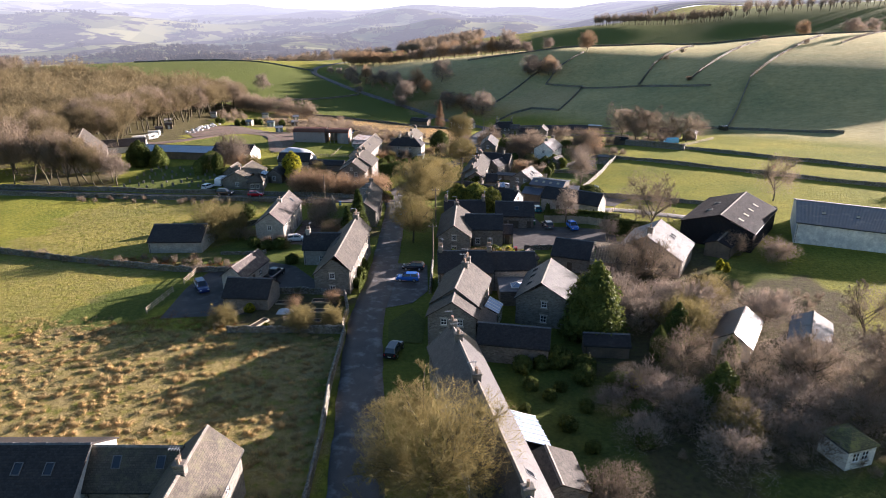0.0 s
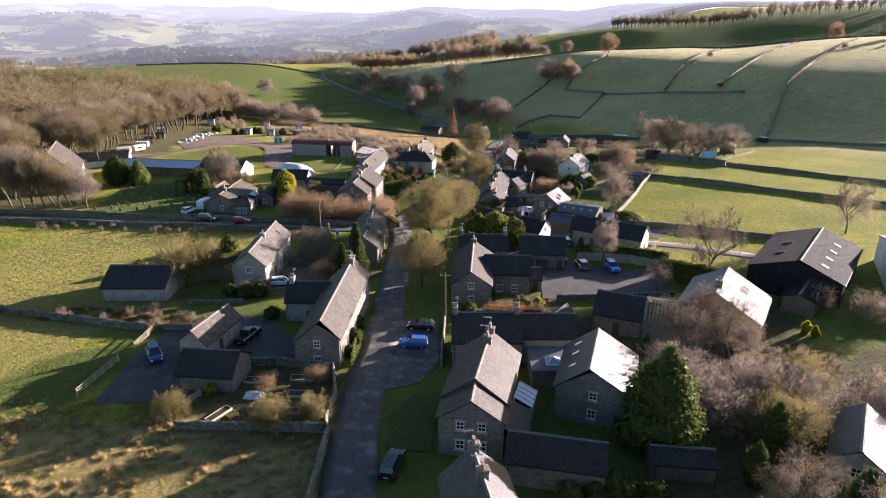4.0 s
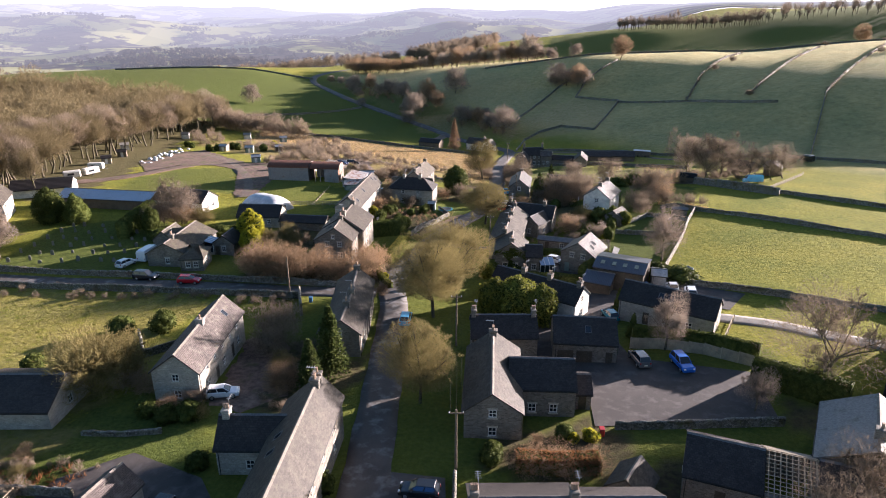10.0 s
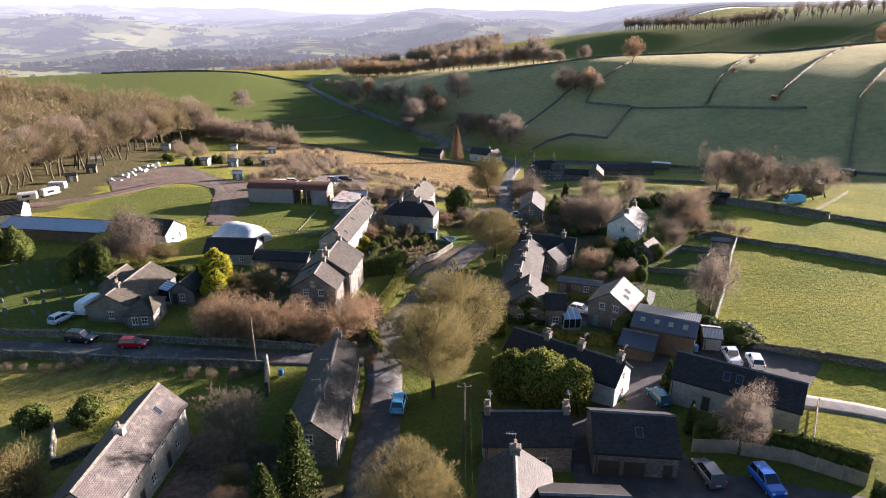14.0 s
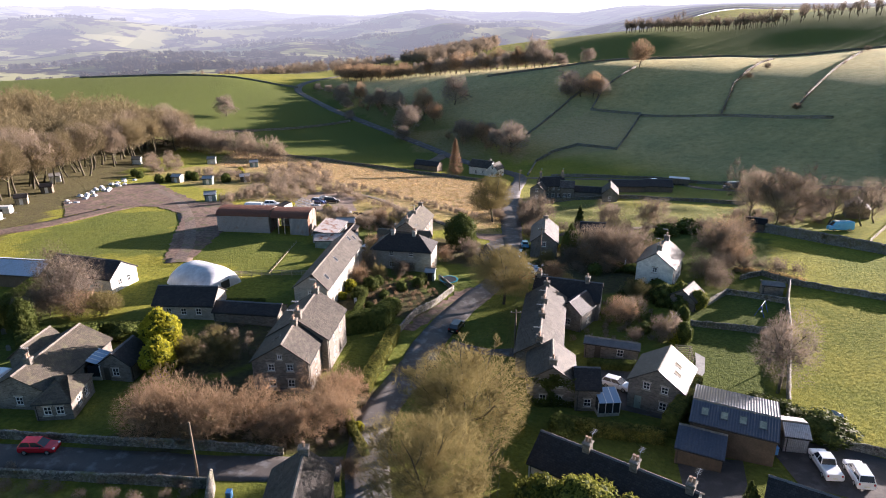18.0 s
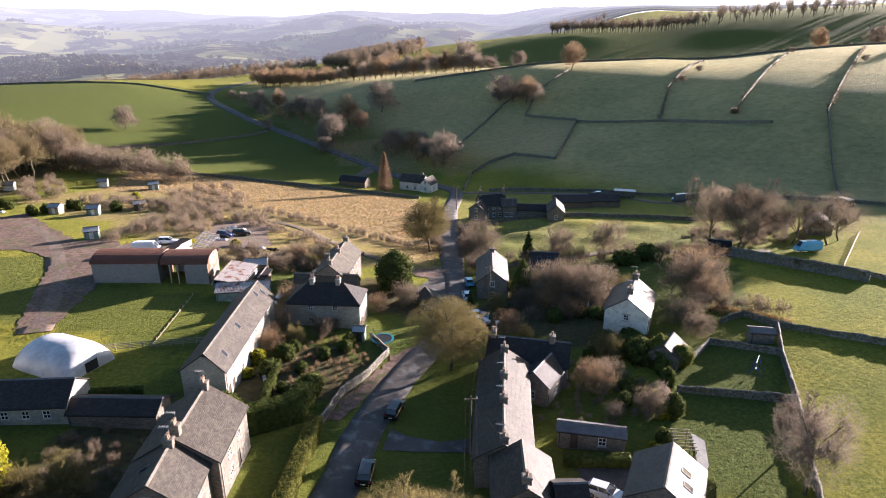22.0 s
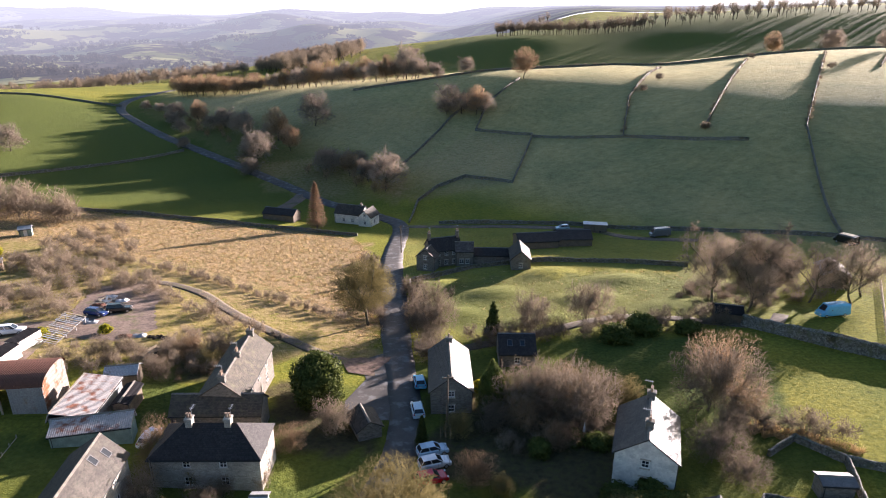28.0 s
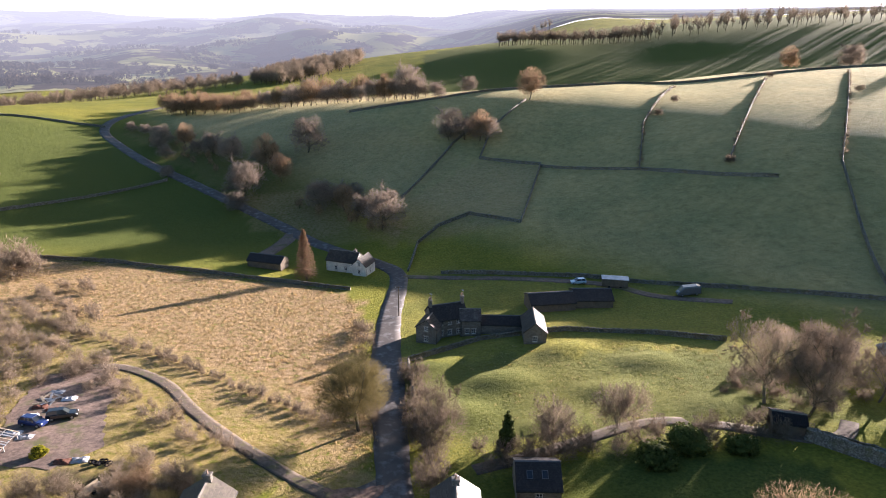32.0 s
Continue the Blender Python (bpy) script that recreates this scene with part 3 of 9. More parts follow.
def build_ground():
    xs = graded(-1500, -114, 116, 1.7, 1500, 1.12)
    ys = np.concatenate([graded(-700, 26, 322, 1.7, 322, 1.15)[:-1], graded(322, 322, 570, 4.0, 1500, 1.08)])
    X, Y = np.meshgrid(xs, ys)
    Z = land(X, Y)
    Z = Z - np.clip((np.hypot(X, Y - 150) - 1230) / 10, 0, 12)
    jx = X + 1.6 * np.sin(Y * 0.31) + 1.1 * np.sin(Y * 0.83 + 1)
    jy = Y + 1.6 * np.sin(X * 0.27) + 1.1 * np.sin(X * 0.71 + 2)
    dry = inside(BROWN, jx, jy) * 1.0 + inside(ROUGH, jx, jy) * 0.6 + inside(PASTURE, jx, jy) * 0.28 + inside(ROUGH2, jx, jy) * 0.3
    dry = dry + inside([(-60, 262), (-12, 262), (-26, 292), (-50, 312), (-100, 340), (-112, 326), (-80, 300), (-62, 285)], jx, jy) * 0.45
    dry = dry + inside([(9, 262), (-3, 275), (-14, 286), (-25, 298), (-36, 308), (-51, 332), (-32, 317), (-16, 303), (-3, 290), (8, 272)], jx, jy) * 0.8
    dry = dry + inside([(70, 446), (92, 431), (69, 382), (34, 383), (18, 408)], X, Y) * 0.4 + inside([(-100, 560), (-48, 470), (0, 400), (18, 408), (66, 448), (20, 516), (-60, 585)], jx, jy) * 0.22
    # some dead-grass tone on the hill, lightening it in place of haze
    dry = dry + 0.12 * np.clip((0.8 * X + 0.6 * Y - 262) / 25, 0, 1) * np.clip((600 - Y) / 40, 0, 1)
    dry = dry + inside([(-22, 414), (0, 396), (30, 386), (34, 424), (10, 440), (-30, 446)], jx, jy) * 0.35
    dry = np.maximum(dry, 0.62 * inside([(-62, 262), (-12, 258), (2, 259), (10.5, 268), (13, 330), (8, 350), (-95, 348), (-110, 330), (-62, 285)], jx, jy))
    lawn = sum(inside(p, X, Y) * 1.0 for p in LAWNS) + sum(inside(p, jx, jy) * 0.75 for p in GREENS)
    soil = sum(inside(p, jx, jy) * 0.9 for p in SOILS) * (1 - 0.85 * np.clip(lawn, 0, 1))
    lawn = np.maximum(lawn, 0.7 * inside([(-34, 86), (-15, 60), (64, 60), (64, 122), (44, 134), (38, 150), (34, 172), (32, 212), (60, 217), (70, 252), (20, 262), (-14, 240), (-34, 212), (-62, 200), (-62, 172), (-44, 166), (-42, 130), (-60, 116)], jx, jy))
    hill = np.clip((0.8 * X + 0.6 * Y - 262) / 25, 0, 1) * np.clip((640 - Y) / 60, 0, 1)
    # mask of the paler tone: painted haze over the hill
    pale = 0.9 * hill * np.clip((X + 0.55 * Y - 215) / 30, 0, 1)
    pale = np.maximum(pale, 0.15 * inside([(18, 262), (90, 256), (104, 300), (96, 318), (36, 360), (27, 362), (19, 330)], jx, jy))
    left = np.clip((Y - 360) / 40, 0, 1) * np.clip((-X + 20) / 20, 0, 1) * np.clip((600 - Y) / 40, 0, 1)
    lawn = np.maximum(lawn, 1.0 * left)
    # darker cover beyond the crest: the upper field's shade put into colour
    lawn = np.maximum(lawn, inside([(60, 540), (420, 505), (700, 600), (700, 960), (250, 1010), (120, 900)], X, Y) * 1.0)
    Z = Z + 0.10 * np.sin(X * 1.9 + 1.7 * np.sin(Y * 0.9)) * np.sin(Y * 1.7 + 1.3 * np.sin(X * 0.7)) * np.clip(dry, 0, 1)
    lump = inside([(22, 272), (84, 262), (86, 292), (40, 304), (20, 298)], X, Y)
    Z = Z + lump * 1.1 * np.maximum(0, np.sin(X * 0.21 + 0.5 * np.sin(Y * 0.2)) * np.sin(Y * 0.33 + 0.8))
    ny, nx = X.shape
    i = np.arange(ny * nx).reshape(ny, nx)
    faces = np.stack([i[:-1, :-1], i[:-1, 1:], i[1:, 1:], i[1:, :-1]], -1).reshape(-1, 4)
    me = flat_mesh("ground", np.stack([X, Y, Z], -1).reshape(-1, 3), faces, M_GROUND, True)
    a = me.attributes.new("cover", "FLOAT_COLOR", "POINT")
    col = np.stack([np.clip(dry, 0, 1), np.clip(lawn, 0, 1), np.clip(soil, 0, 1), np.clip(pale, 0, 1)], -1)
    a.data.foreach_set("color", col.astype(np.float32).ravel())
    return tagged(new("ground", me), "rolling winter pasture, rough dead grass and lawns", "ground", kind="structure")


build_ground()


def build_backdrop():
    """The far country beyond a kilometre and more, out to the skyline."""
    r = 1225 * (4750 / 1225) ** np.linspace(0, 1, 90)
    a = np.radians(np.linspace(-80, 80, 260))
    R, A = np.meshgrid(r, a, indexing="ij")
    X, Y = R * np.sin(A), 150 + R * np.cos(A)
    Z = land(X, Y)
    i = np.arange(X.size).reshape(X.shape)
    f = np.stack([i[:-1, :-1], i[:-1, 1:], i[1:, 1:], i[1:, :-1]], -1).reshape(-1, 4)[:, ::-1]
    return tagged(new("backdrop", flat_mesh("backdrop", np.stack([X, Y, Z], -1).reshape(-1, 3), f, M_FAR, True)), "far hills, fields and woods with haze painted in", "backdrop", kind="structure")


build_backdrop()


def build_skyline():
    """An added glowing sheet that stands in for bright haze over the far hills."""
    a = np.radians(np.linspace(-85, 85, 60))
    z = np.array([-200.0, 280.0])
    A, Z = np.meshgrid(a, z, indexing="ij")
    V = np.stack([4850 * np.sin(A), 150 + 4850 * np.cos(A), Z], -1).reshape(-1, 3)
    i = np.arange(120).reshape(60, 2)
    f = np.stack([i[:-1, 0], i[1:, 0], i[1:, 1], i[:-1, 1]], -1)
    tagged(new("backdrop", flat_mesh("backdrop", V, f, M_SKYLINE)), "added glowing white sheet as haze along the horizon", "sky", kind="structure")


build_skyline()


def resample(pts, step):
    """Points at even steps along a line smoothed through pts."""
    p = np.array(pts, float)
    q = np.vstack([2 * p[0] - p[1], p, 2 * p[-1] - p[-2]])
    out = []
    for k in range(1, len(q) - 2):
        a, b, c, d = q[k - 1:k + 3]
        n = max(2, int(np.linalg.norm(c - b) / step))
        for t in np.arange(n) / n:
            out.append(0.5 * (2 * b + (c - a) * t + (2 * a - 5 * b + 4 * c - d) * t * t + (3 * b - a - 3 * c + d) * t ** 3))
    out.append(p[-1])
    return np.array(out)


def straight(pts, step):
    out = []
    for a, b in zip(pts, pts[1:]):
        a, b = np.array(a, float), np.array(b, float)
        n = max(1, int(np.linalg.norm(b - a) / step))
        out += [a + (b - a) * k / n for k in range(n)]
    return np.array(out + [np.array(pts[-1], float)])


def side_of(p):
    d = np.gradient(p, axis=0)
    d /= np.linalg.norm(d, axis=1)[:, None] + 1e-9
    return np.stack([d[:, 1], -d[:, 0]], 1)


def road(name, pts, width, material, label, lift=0.1, category="road"):
    """A strip that lies on the ground, with a low edge."""
    p = resample([q[:2] for q in pts], 1.5)
    w = np.interp(np.linspace(0, 1, len(p)), np.linspace(0, 1, len(pts)), [q[2] if len(q) > 2 else width for q in pts])
    s = side_of(p)
    cols = np.array([-0.5, -0.5, -0.25, 0, 0.25, 0.5, 0.5])
    drop = np.array([-0.25, 0, 0.02, 0.05, 0.02, 0, -0.25])
    edge = 1 + 0.03 * np.sin(np.arange(len(p)) * 0.9) + 0.02 * np.sin(np.arange(len(p)) * 2.3)
    P = p[:, None, :] + s[:, None, :] * (w * edge)[:, None, None] * cols[None, :, None]
    Z = ground(P[..., 0], P[..., 1]) + lift + drop[None]
    n, k = len(p), len(cols)
    i = np.arange(n * k).reshape(n, k)
    f = np.stack([i[:-1, :-1], i[:-1, 1:], i[1:, 1:], i[1:, :-1]], -1).reshape(-1, 4)
    return tagged(new(name, flat_mesh(name, np.concatenate([P, Z[..., None]], -1).reshape(-1, 3), f, material, True)), label, category, kind="structure")


def patch(name, poly, material, label, lift=0.07, step=1.2, category="ground"):
    """An area laid on the ground."""
    bm = bmesh.new()
    edge = straight(list(poly) + [poly[0]], 1.2)[:-1]
    if material in (M_GRAVEL, M_DIRT):
        edge = edge + np.random.default_rng(len(edge)).uniform(-.5, .5, edge.shape)
    vs = [bm.verts.new((*q, 0)) for q in edge]
    f = bm.faces.new(vs)
    if f.normal.z < 0:
        f.normal_flip()
    xs, ys = [q[0] for q in poly], [q[1] for q in poly]
    for ax, lo, hi in ((0, min(xs), max(xs)), (1, min(ys), max(ys))):
        v = lo + step
        while v < hi:
            n = (1, 0, 0) if ax == 0 else (0, 1, 0)
            bmesh.ops.bisect_plane(bm, geom=bm.verts[:] + bm.edges[:] + bm.faces[:], plane_co=(v if ax == 0 else 0, v if ax else 0, 0), plane_no=n)
            v += step
    co = np.array([v.co for v in bm.verts])
    z = ground(co[:, 0], co[:, 1]) + lift
    for v, h in zip(bm.verts, z):
        v.co.z = h
    bmesh.ops.recalc_face_normals(bm, faces=bm.faces[:])
    if sum(f.normal.z for f in bm.faces) < 0:
        bmesh.ops.reverse_faces(bm, faces=bm.faces[:])
    me = bpy.data.meshes.new(name)
    bm.to_mesh(me)
    bm.free()
    me.materials.append(material)
    return tagged(new(name, me), label, category, kind="structure")


# ---- roads, yards and tracks ----
road("road_main", [(-7, 30, 5.8), (-8.6, 50, 5.8), (-9.5, 60, 5.7), (-10.4, 69, 5.3), (-11.5, 82, 5.1), (-11.8, 91, 5), (-11.1, 104.7, 5.1), (-11.2, 119, 4.8), (-11.4, 131, 4.8),
                   (-11.6, 142, 4.8), (-12.2, 157, 4.6), (-13.6, 168, 4.6), (-13, 176, 4.8), (-9.6, 187, 5.6), (-6.6, 199, 6.6), (-2.2, 210, 6), (4, 221.5, 5.4), (9, 233, 5.2), (11, 244, 5), (12.3, 264, 5),
                   (13.5, 279.4, 4.8), (15.2, 301.7, 4.8), (18.8, 327, 4.8), (23.6, 350, 5), (24.6, 361, 5), (22, 369, 5), (15, 379, 5), (1.4, 394, 5), (-10.3, 411, 5), (-25.8, 432.6, 5),
                   (-49.4, 465, 5), (-73.6, 495, 5), (-96, 532, 5), (-109.5, 562, 5), (-111, 590, 5), (-100, 625, 5), (-85, 660, 5)], 5, M_ASPHALT, "worn grey asphalt village road")
road("road_side", [(-125, 170), (-92, 167.5), (-72, 165.5), (-60, 165), (-46, 164), (-30, 163.4), (-16, 164)], 4.2, M_ASPHALT, "narrow asphalt side lane between walls", 0.09)
road("track_farm", [(3.3, 259.3), (-2.3, 264.3), (-8.4, 271), (-13.3, 276.8), (-18.9, 284.5), (-25.6, 295.4), (-34.7, 303), (-42, 303.6)], 2.5, M_TRACK, "earth farm track with wheel ruts", 0.08, "track")
road("track_valley", [(26, 358), (40, 351), (55, 344.5), (77, 333.7), (86, 322), (100, 312)], 2.8, M_GRAVEL, "pale gravel track along the valley", 0.08, "track")
road("track_yard", [(-59, 226), (-62, 240), (-70, 260), (-82, 282), (-97, 300)], 5.0, M_GRAVEL, "stony farm track", 0.08, "track")
road("track_yard_west", [(-125, 238), (-105, 250), (-92, 272), (-80, 284)], 6.0, M_DIRT, "churned brown earth track", 0.06, "track")
road("drive_pale", [(40, 152.4), (48, 149), (52, 146), (60, 141), (68, 137)], 3.4, M_TRODDEN, "pale grey stone drive", 0.08, "track")
road("path_lodge", [(-14.6, 386), (-9, 397), (-6.3, 405)], 5.0, M_GRAVEL, "pale gravel drive", 0.08, "track")
patch("layby", [(-9.2, 113), (-3, 112), (-2.6, 99), (-5, 94), (-9.6, 92)], M_ASPHALT, "asphalt lay-by beside the road", 0.08)
patch("yard_west", [(-44, 88.6), (-44.6, 101), (-43, 111.5), (-37, 116), (-28, 111.8), (-22, 103), (-17, 98), (-27.5, 98), (-31, 90)], M_YARD, "tarmac house yard")
patch("car_park", [(15.8, 137), (23, 139), (38, 134), (36, 122.5), (14.3, 121.5)], M_YARD, "tarmac parking yard")
patch("yard_east", [(33, 170), (38, 169.5), (49, 161.8), (43.5, 155), (33, 161)], M_YARD, "tarmac yard behind a barn")
patch("yard_east_small", [(19, 152), (24, 150), (29, 165.5), (22, 167)], M_YARD, "tarmac yard between cottages")
patch("barn_yard", [(-68, 257), (-68, 270), (-56, 279), (-45.2, 279), (-46, 262), (-50, 257)], M_GRAVEL, "rutted gravel behind the barns", 0.09)
patch("gravel_yard", [(-43, 270.6), (-45.8, 277.3), (-47, 290), (-46.5, 301), (-38.7, 304.2), (-32.1, 295.4), (-32.4, 285.4), (-29.1, 273.7), (-34.8, 268.1)], M_GRAVEL, "stony farm yard")
patch("yard_court", [(17, 178), (24, 174), (27, 186), (18, 190)], M_YARD, "paved courtyard")
EARTH_YARD = [(-111.7, 276.6), (-109.8, 288.1), (-107.8, 304.7), (-100.9, 311.2), (-90.5, 297.2), (-74.3, 278.6), (-66.1, 280), (-56.8, 259), (-56.8, 229), (-62.4, 227.7), (-68, 246.6), (-72.3, 263.7), (-84, 272), (-95.5, 272.5), (-101.7, 260.4)]
patch("earth_yard", EARTH_YARD, M_DIRT, "churned pinkish-brown earth farm yard", 0.1)
patch("yard_garage", [(9.8, 132), (23.4, 133.5), (23, 140), (21.5, 152), (10, 152)], M_YARD, "dark tarmac between garage and cottages", 0.05)
patch("drive_barn", [(-32.4, 126), (-33, 144), (-28.5, 146), (-24.5, 138), (-23.4, 128), (-28, 124)], M_DIRT, "muddy brown gravel drive beside a barn conversion")
patch("verge_dirt", [(-11.9, 200.6), (-9.7, 206.4), (-6.3, 210.9), (-2.9, 217.4), (0.8, 220.6), (-1.5, 214), (-5.5, 208.4), (-9.6, 201)], M_DIRT, "brown earth verge beside the road", 0.09)
road("track_field", [(24, 262), (33, 263.4), (41, 264.9), (49.9, 266.9), (57.4, 266.7), (64.9, 263), (69.5, 259.6), (75.5, 255.8), (80.2, 255.8), (84, 259)], 2.6, M_TRACK, "rutted earth track through a field", 0.07, "track")
patch("path_garden", [(33.6, 192.6), (34.4, 190.7), (32.6, 186.2), (30.6, 183.6), (30, 184.4), (31.6, 187), (32.6, 189.6)], M_CONCRETE, "pale paved garden path", 0.08)
island = patch("green_road", [(-8.3, 86.5), (-5, 92), (-2.6, 87), (-3, 80), (-7.9, 80.5)], M_GROUND, "grass island beside the road", 0.16)
cover = island.data.attributes.new("cover", "FLOAT_COLOR", "POINT")
for q in cover.data:
    q.color = (0, .9, .3, 0)
patch("drive_cottages", [(-4.6, 194.3), (6.3, 193.1), (6.8, 196.2), (2.7, 195.7), (-1.6, 197.4), (-3.4, 199)], M_ASPHALT, "narrow asphalt drive to a cottage row", 0.08)
patch("road_apron", [(5.2, 260), (11.4, 263.4), (9.8, 240), (1.8, 241), (2.4, 246.3), (6, 253)], M_ASPHALT, "asphalt apron where a farm track meets the road", 0.07)
patch("drive_lodge", [(2.4, 261.2), (10.4, 260.6), (7.2, 254.2), (3.2, 255.4)], M_DIRT, "pinkish earth mouth of a farm track", 0.13)

# ---- drystone walls ----
def stone_wall(pts, h=1.2, w=0.45, label="grey drystone field wall with rough cope stones", step=0.6, name="stone_wall"):
    p = straight(pts, step)
    s = side_of(p)
    rng = np.random.default_rng(int(abs(pts[0][0]) * 10 + abs(pts[-1][1])))
    n = len(p)
    hh = h + rng.uniform(-0.12, 0.1, n) + 0.12 * np.sin(np.arange(n) * 0.13 + pts[0][0])
    g = ground(p[:, 0], p[:, 1])
    cols = np.array([-0.62, -0.52, -0.40, -0.46, 0.0, 0.46, 0.40, 0.52, 0.62])
    lev = np.array([-0.5, 0.0, 0.84, 0.86, 1.0, 0.86, 0.84, 0.0, -0.5])
    k = len(cols)
    P = p[:, None, :] + s[:, None, :] * (w * (cols[None] + rng.uniform(-0.06, 0.06, (n, k))))[..., None]
    Z = g[:, None] + hh[:, None] * (lev[None] + rng.uniform(-0.03, 0.05, (n, k)) * (lev > 0.5))
    i = np.arange(n * k).reshape(n, k)
    f = np.stack([i[:-1, :-1], i[1:, :-1], i[1:, 1:], i[:-1, 1:]], -1).reshape(-1, 4)
    f = np.concatenate([f, [[i[0, 1], i[0, 2], i[0, 6], i[0, 7]], [i[-1, 7], i[-1, 6], i[-1, 2], i[-1, 1]]]])
    return tagged(new(name, flat_mesh(name, np.concatenate([P, Z[..., None]], -1).reshape(-1, 3), f, M_DRY)), label, "stone wall", "drystone walls", "structure")


for line in ([(-125, 166.5), (-88, 164), (-65, 162), (-43, 160.8), (-29, 160.2)], [(-125, 173), (-93, 171.3), (-68, 168.8), (-43, 167), (-23, 166.2)],
             [(-95, 122), (-78.5, 117.3), (-64.5, 113.2), (-50, 109.6), (-39.7, 109)], [(-29.4, 98.3), (-23.7, 98.4), (-16.5, 97.4), (-15.1, 91), (-15.1, 85), (-14.8, 83.5), (-23, 83.8), (-32, 83.9)],
             [(-14.6, 83.5), (-14.3, 69), (-13.5, 58), (-13, 40)], [(72.8, 262), (87, 242), (101, 224.6), (130, 196), (170, 165)], [(-50, 145), (-46, 138), (-38, 146)],
             [(59.6, 216.5), (70.4, 208.7), (84, 196.8), (110, 176), (150, 150)], [(59.6, 216.5), (54.9, 207.8), (49.8, 196.5), (39.6, 176.6)], [(35, 170.5), (48, 163.8), (59, 157.4), (80, 146)],
             [(40.3, 208.1), (46.6, 213.4), (49.3, 211.9), (54.9, 207.8)], [(36.1, 202), (43.5, 198.8), (49.7, 195.9)], [(59.6, 216.5), (57, 222), (52, 220)],
             [(19.6, 300.8), (36.3, 307.3), (55.5, 306.8), (72.6, 300.8), (85.4, 292.7)], [(-150, 392), (-89.6, 384), (-57, 378), (-24, 366), (10.4, 349.6)],
             [(36.8, 356), (76, 338.5), (105, 319), (130, 299.3), (165, 262)], [(-2.2, 98), (-2, 112)], [(16.5, 121), (36, 121.5)], [(19.5, 300), (18.5, 285), (17, 272)],
             [(-12.3, 200), (-10, 207), (-6.6, 211.7), (-3.3, 218.2), (-6, 223.4)]):
    stone_wall(line)
for line in ([(70, 446), (92, 431), (68.7, 382), (55, 398), (43, 393.6), (34, 383)], [(91.5, 429), (119.4, 401), (136.8, 378), (150, 366)], [(104, 491), (81.4, 469), (71, 447.5)], [(187, 501), (141, 442), (120, 402)],
             [(230, 487), (145, 385.6)], [(270, 478), (170, 363.4), (133, 300)], [(20, 520), (91, 518), (170, 524), (240, 506), (314, 501), (420, 490)], [(34, 383), (28, 362)], [(330, 495), (250, 420)],
             [(-111, 570), (-160, 575), (-260, 560)], [(-60, 470), (-140, 400), (-200, 380)]):
    stone_wall(line, 1.2, 0.45, "grey drystone wall across the hillside", 2.0)
stone_wall([(73.8, 256.4), (82.3, 242.4), (89.2, 233.6)], 2.4, 0.6, "tall drystone wall beside the grass yard")
stone_wall([(-29, 160.4), (-27, 153)], 2.4, 0.5, "ruined stone gable wall")

stone_wall([(34, 423), (62, 462), (83, 483)], 1.2, .5)


# ---- houses ----
def facade(bm, origin, u, width, z0, top, holes, depth=0.16):
    """One wall face in the plane of u and up, with openings and their reveals. top(x) is the height of its upper edge; holes are (x0, x1, z0, z1)."""
    o, u = Vector(origin), Vector(u)
    n = Vector((u.y, -u.x, 0))
    xs = sorted({0.0, width, width / 2, *[h[0] for h in holes], *[h[1] for h in holes]})
    zmax = max(top(0), top(width), top(width / 2))
    zs = sorted({z0, top(0), top(width), zmax, *[h[2] for h in holes], *[h[3] for h in holes]})
    for xa, xb in zip(xs, xs[1:]):
        for za, zb in zip(zs, zs[1:]):
            cx, cz = (xa + xb) / 2, (za + zb) / 2
            if any(h[0] < cx < h[1] and h[2] < cz < h[3] for h in holes):
                continue
            q = []
            for x, z in ((xa, za), (xb, za), (xb, zb), (xa, zb)):
                p = o + u * x + Vector((0, 0, min(z, top(x))))
                if not q or (p - q[-1]).length > 1e-4:
                    q.append(p)
            if len(q) > 2 and (q[0] - q[-1]).length < 1e-4:
                q.pop()
            if len(q) > 2:
                bm.faces.new([bm.verts.new(p) for p in q])
    for a, b, c, d in holes:
        for (x1, h1), (x2, h2) in (((a, c), (a, d)), ((a, d), (b, d)), ((b, d), (b, c)), ((b, c), (a, c))):
            p, q = o + u * x1 + Vector((0, 0, h1)), o + u * x2 + Vector((0, 0, h2))
            bm.faces.new([bm.verts.new(v) for v in (p, q, q - n * depth, p - n * depth)])


def lattice(xs, zs, y0, y1):
    """A frame with bars in one piece: every other strip between the cuts is solid."""
    bm = bmesh.new()
    nx, nz = len(xs), len(zs)
    F, B = ([[bm.verts.new((x, y, z)) for z in zs] for x in xs] for y in (y1, y0))
    solid = lambda i, j: 0 <= i < nx - 1 and 0 <= j < nz - 1 and (i % 2 == 0 or j % 2 == 0)
    for i in range(nx - 1):
        for j in range(nz - 1):
            if not solid(i, j):
                continue
            bm.faces.new((F[i][j], F[i][j + 1], F[i + 1][j + 1], F[i + 1][j]))
            bm.faces.new((B[i][j], B[i + 1][j], B[i + 1][j + 1], B[i][j + 1]))
            for di, dj, p, q in ((-1, 0, (i, j), (i, j + 1)), (1, 0, (i + 1, j + 1), (i + 1, j)), (0, -1, (i + 1, j), (i, j)), (0, 1, (i, j + 1), (i + 1, j + 1))):
                if not solid(i + di, j + dj):
                    bm.faces.new((F[q[0]][q[1]], F[p[0]][p[1]], B[p[0]][p[1]], B[q[0]][q[1]]))
    return bm


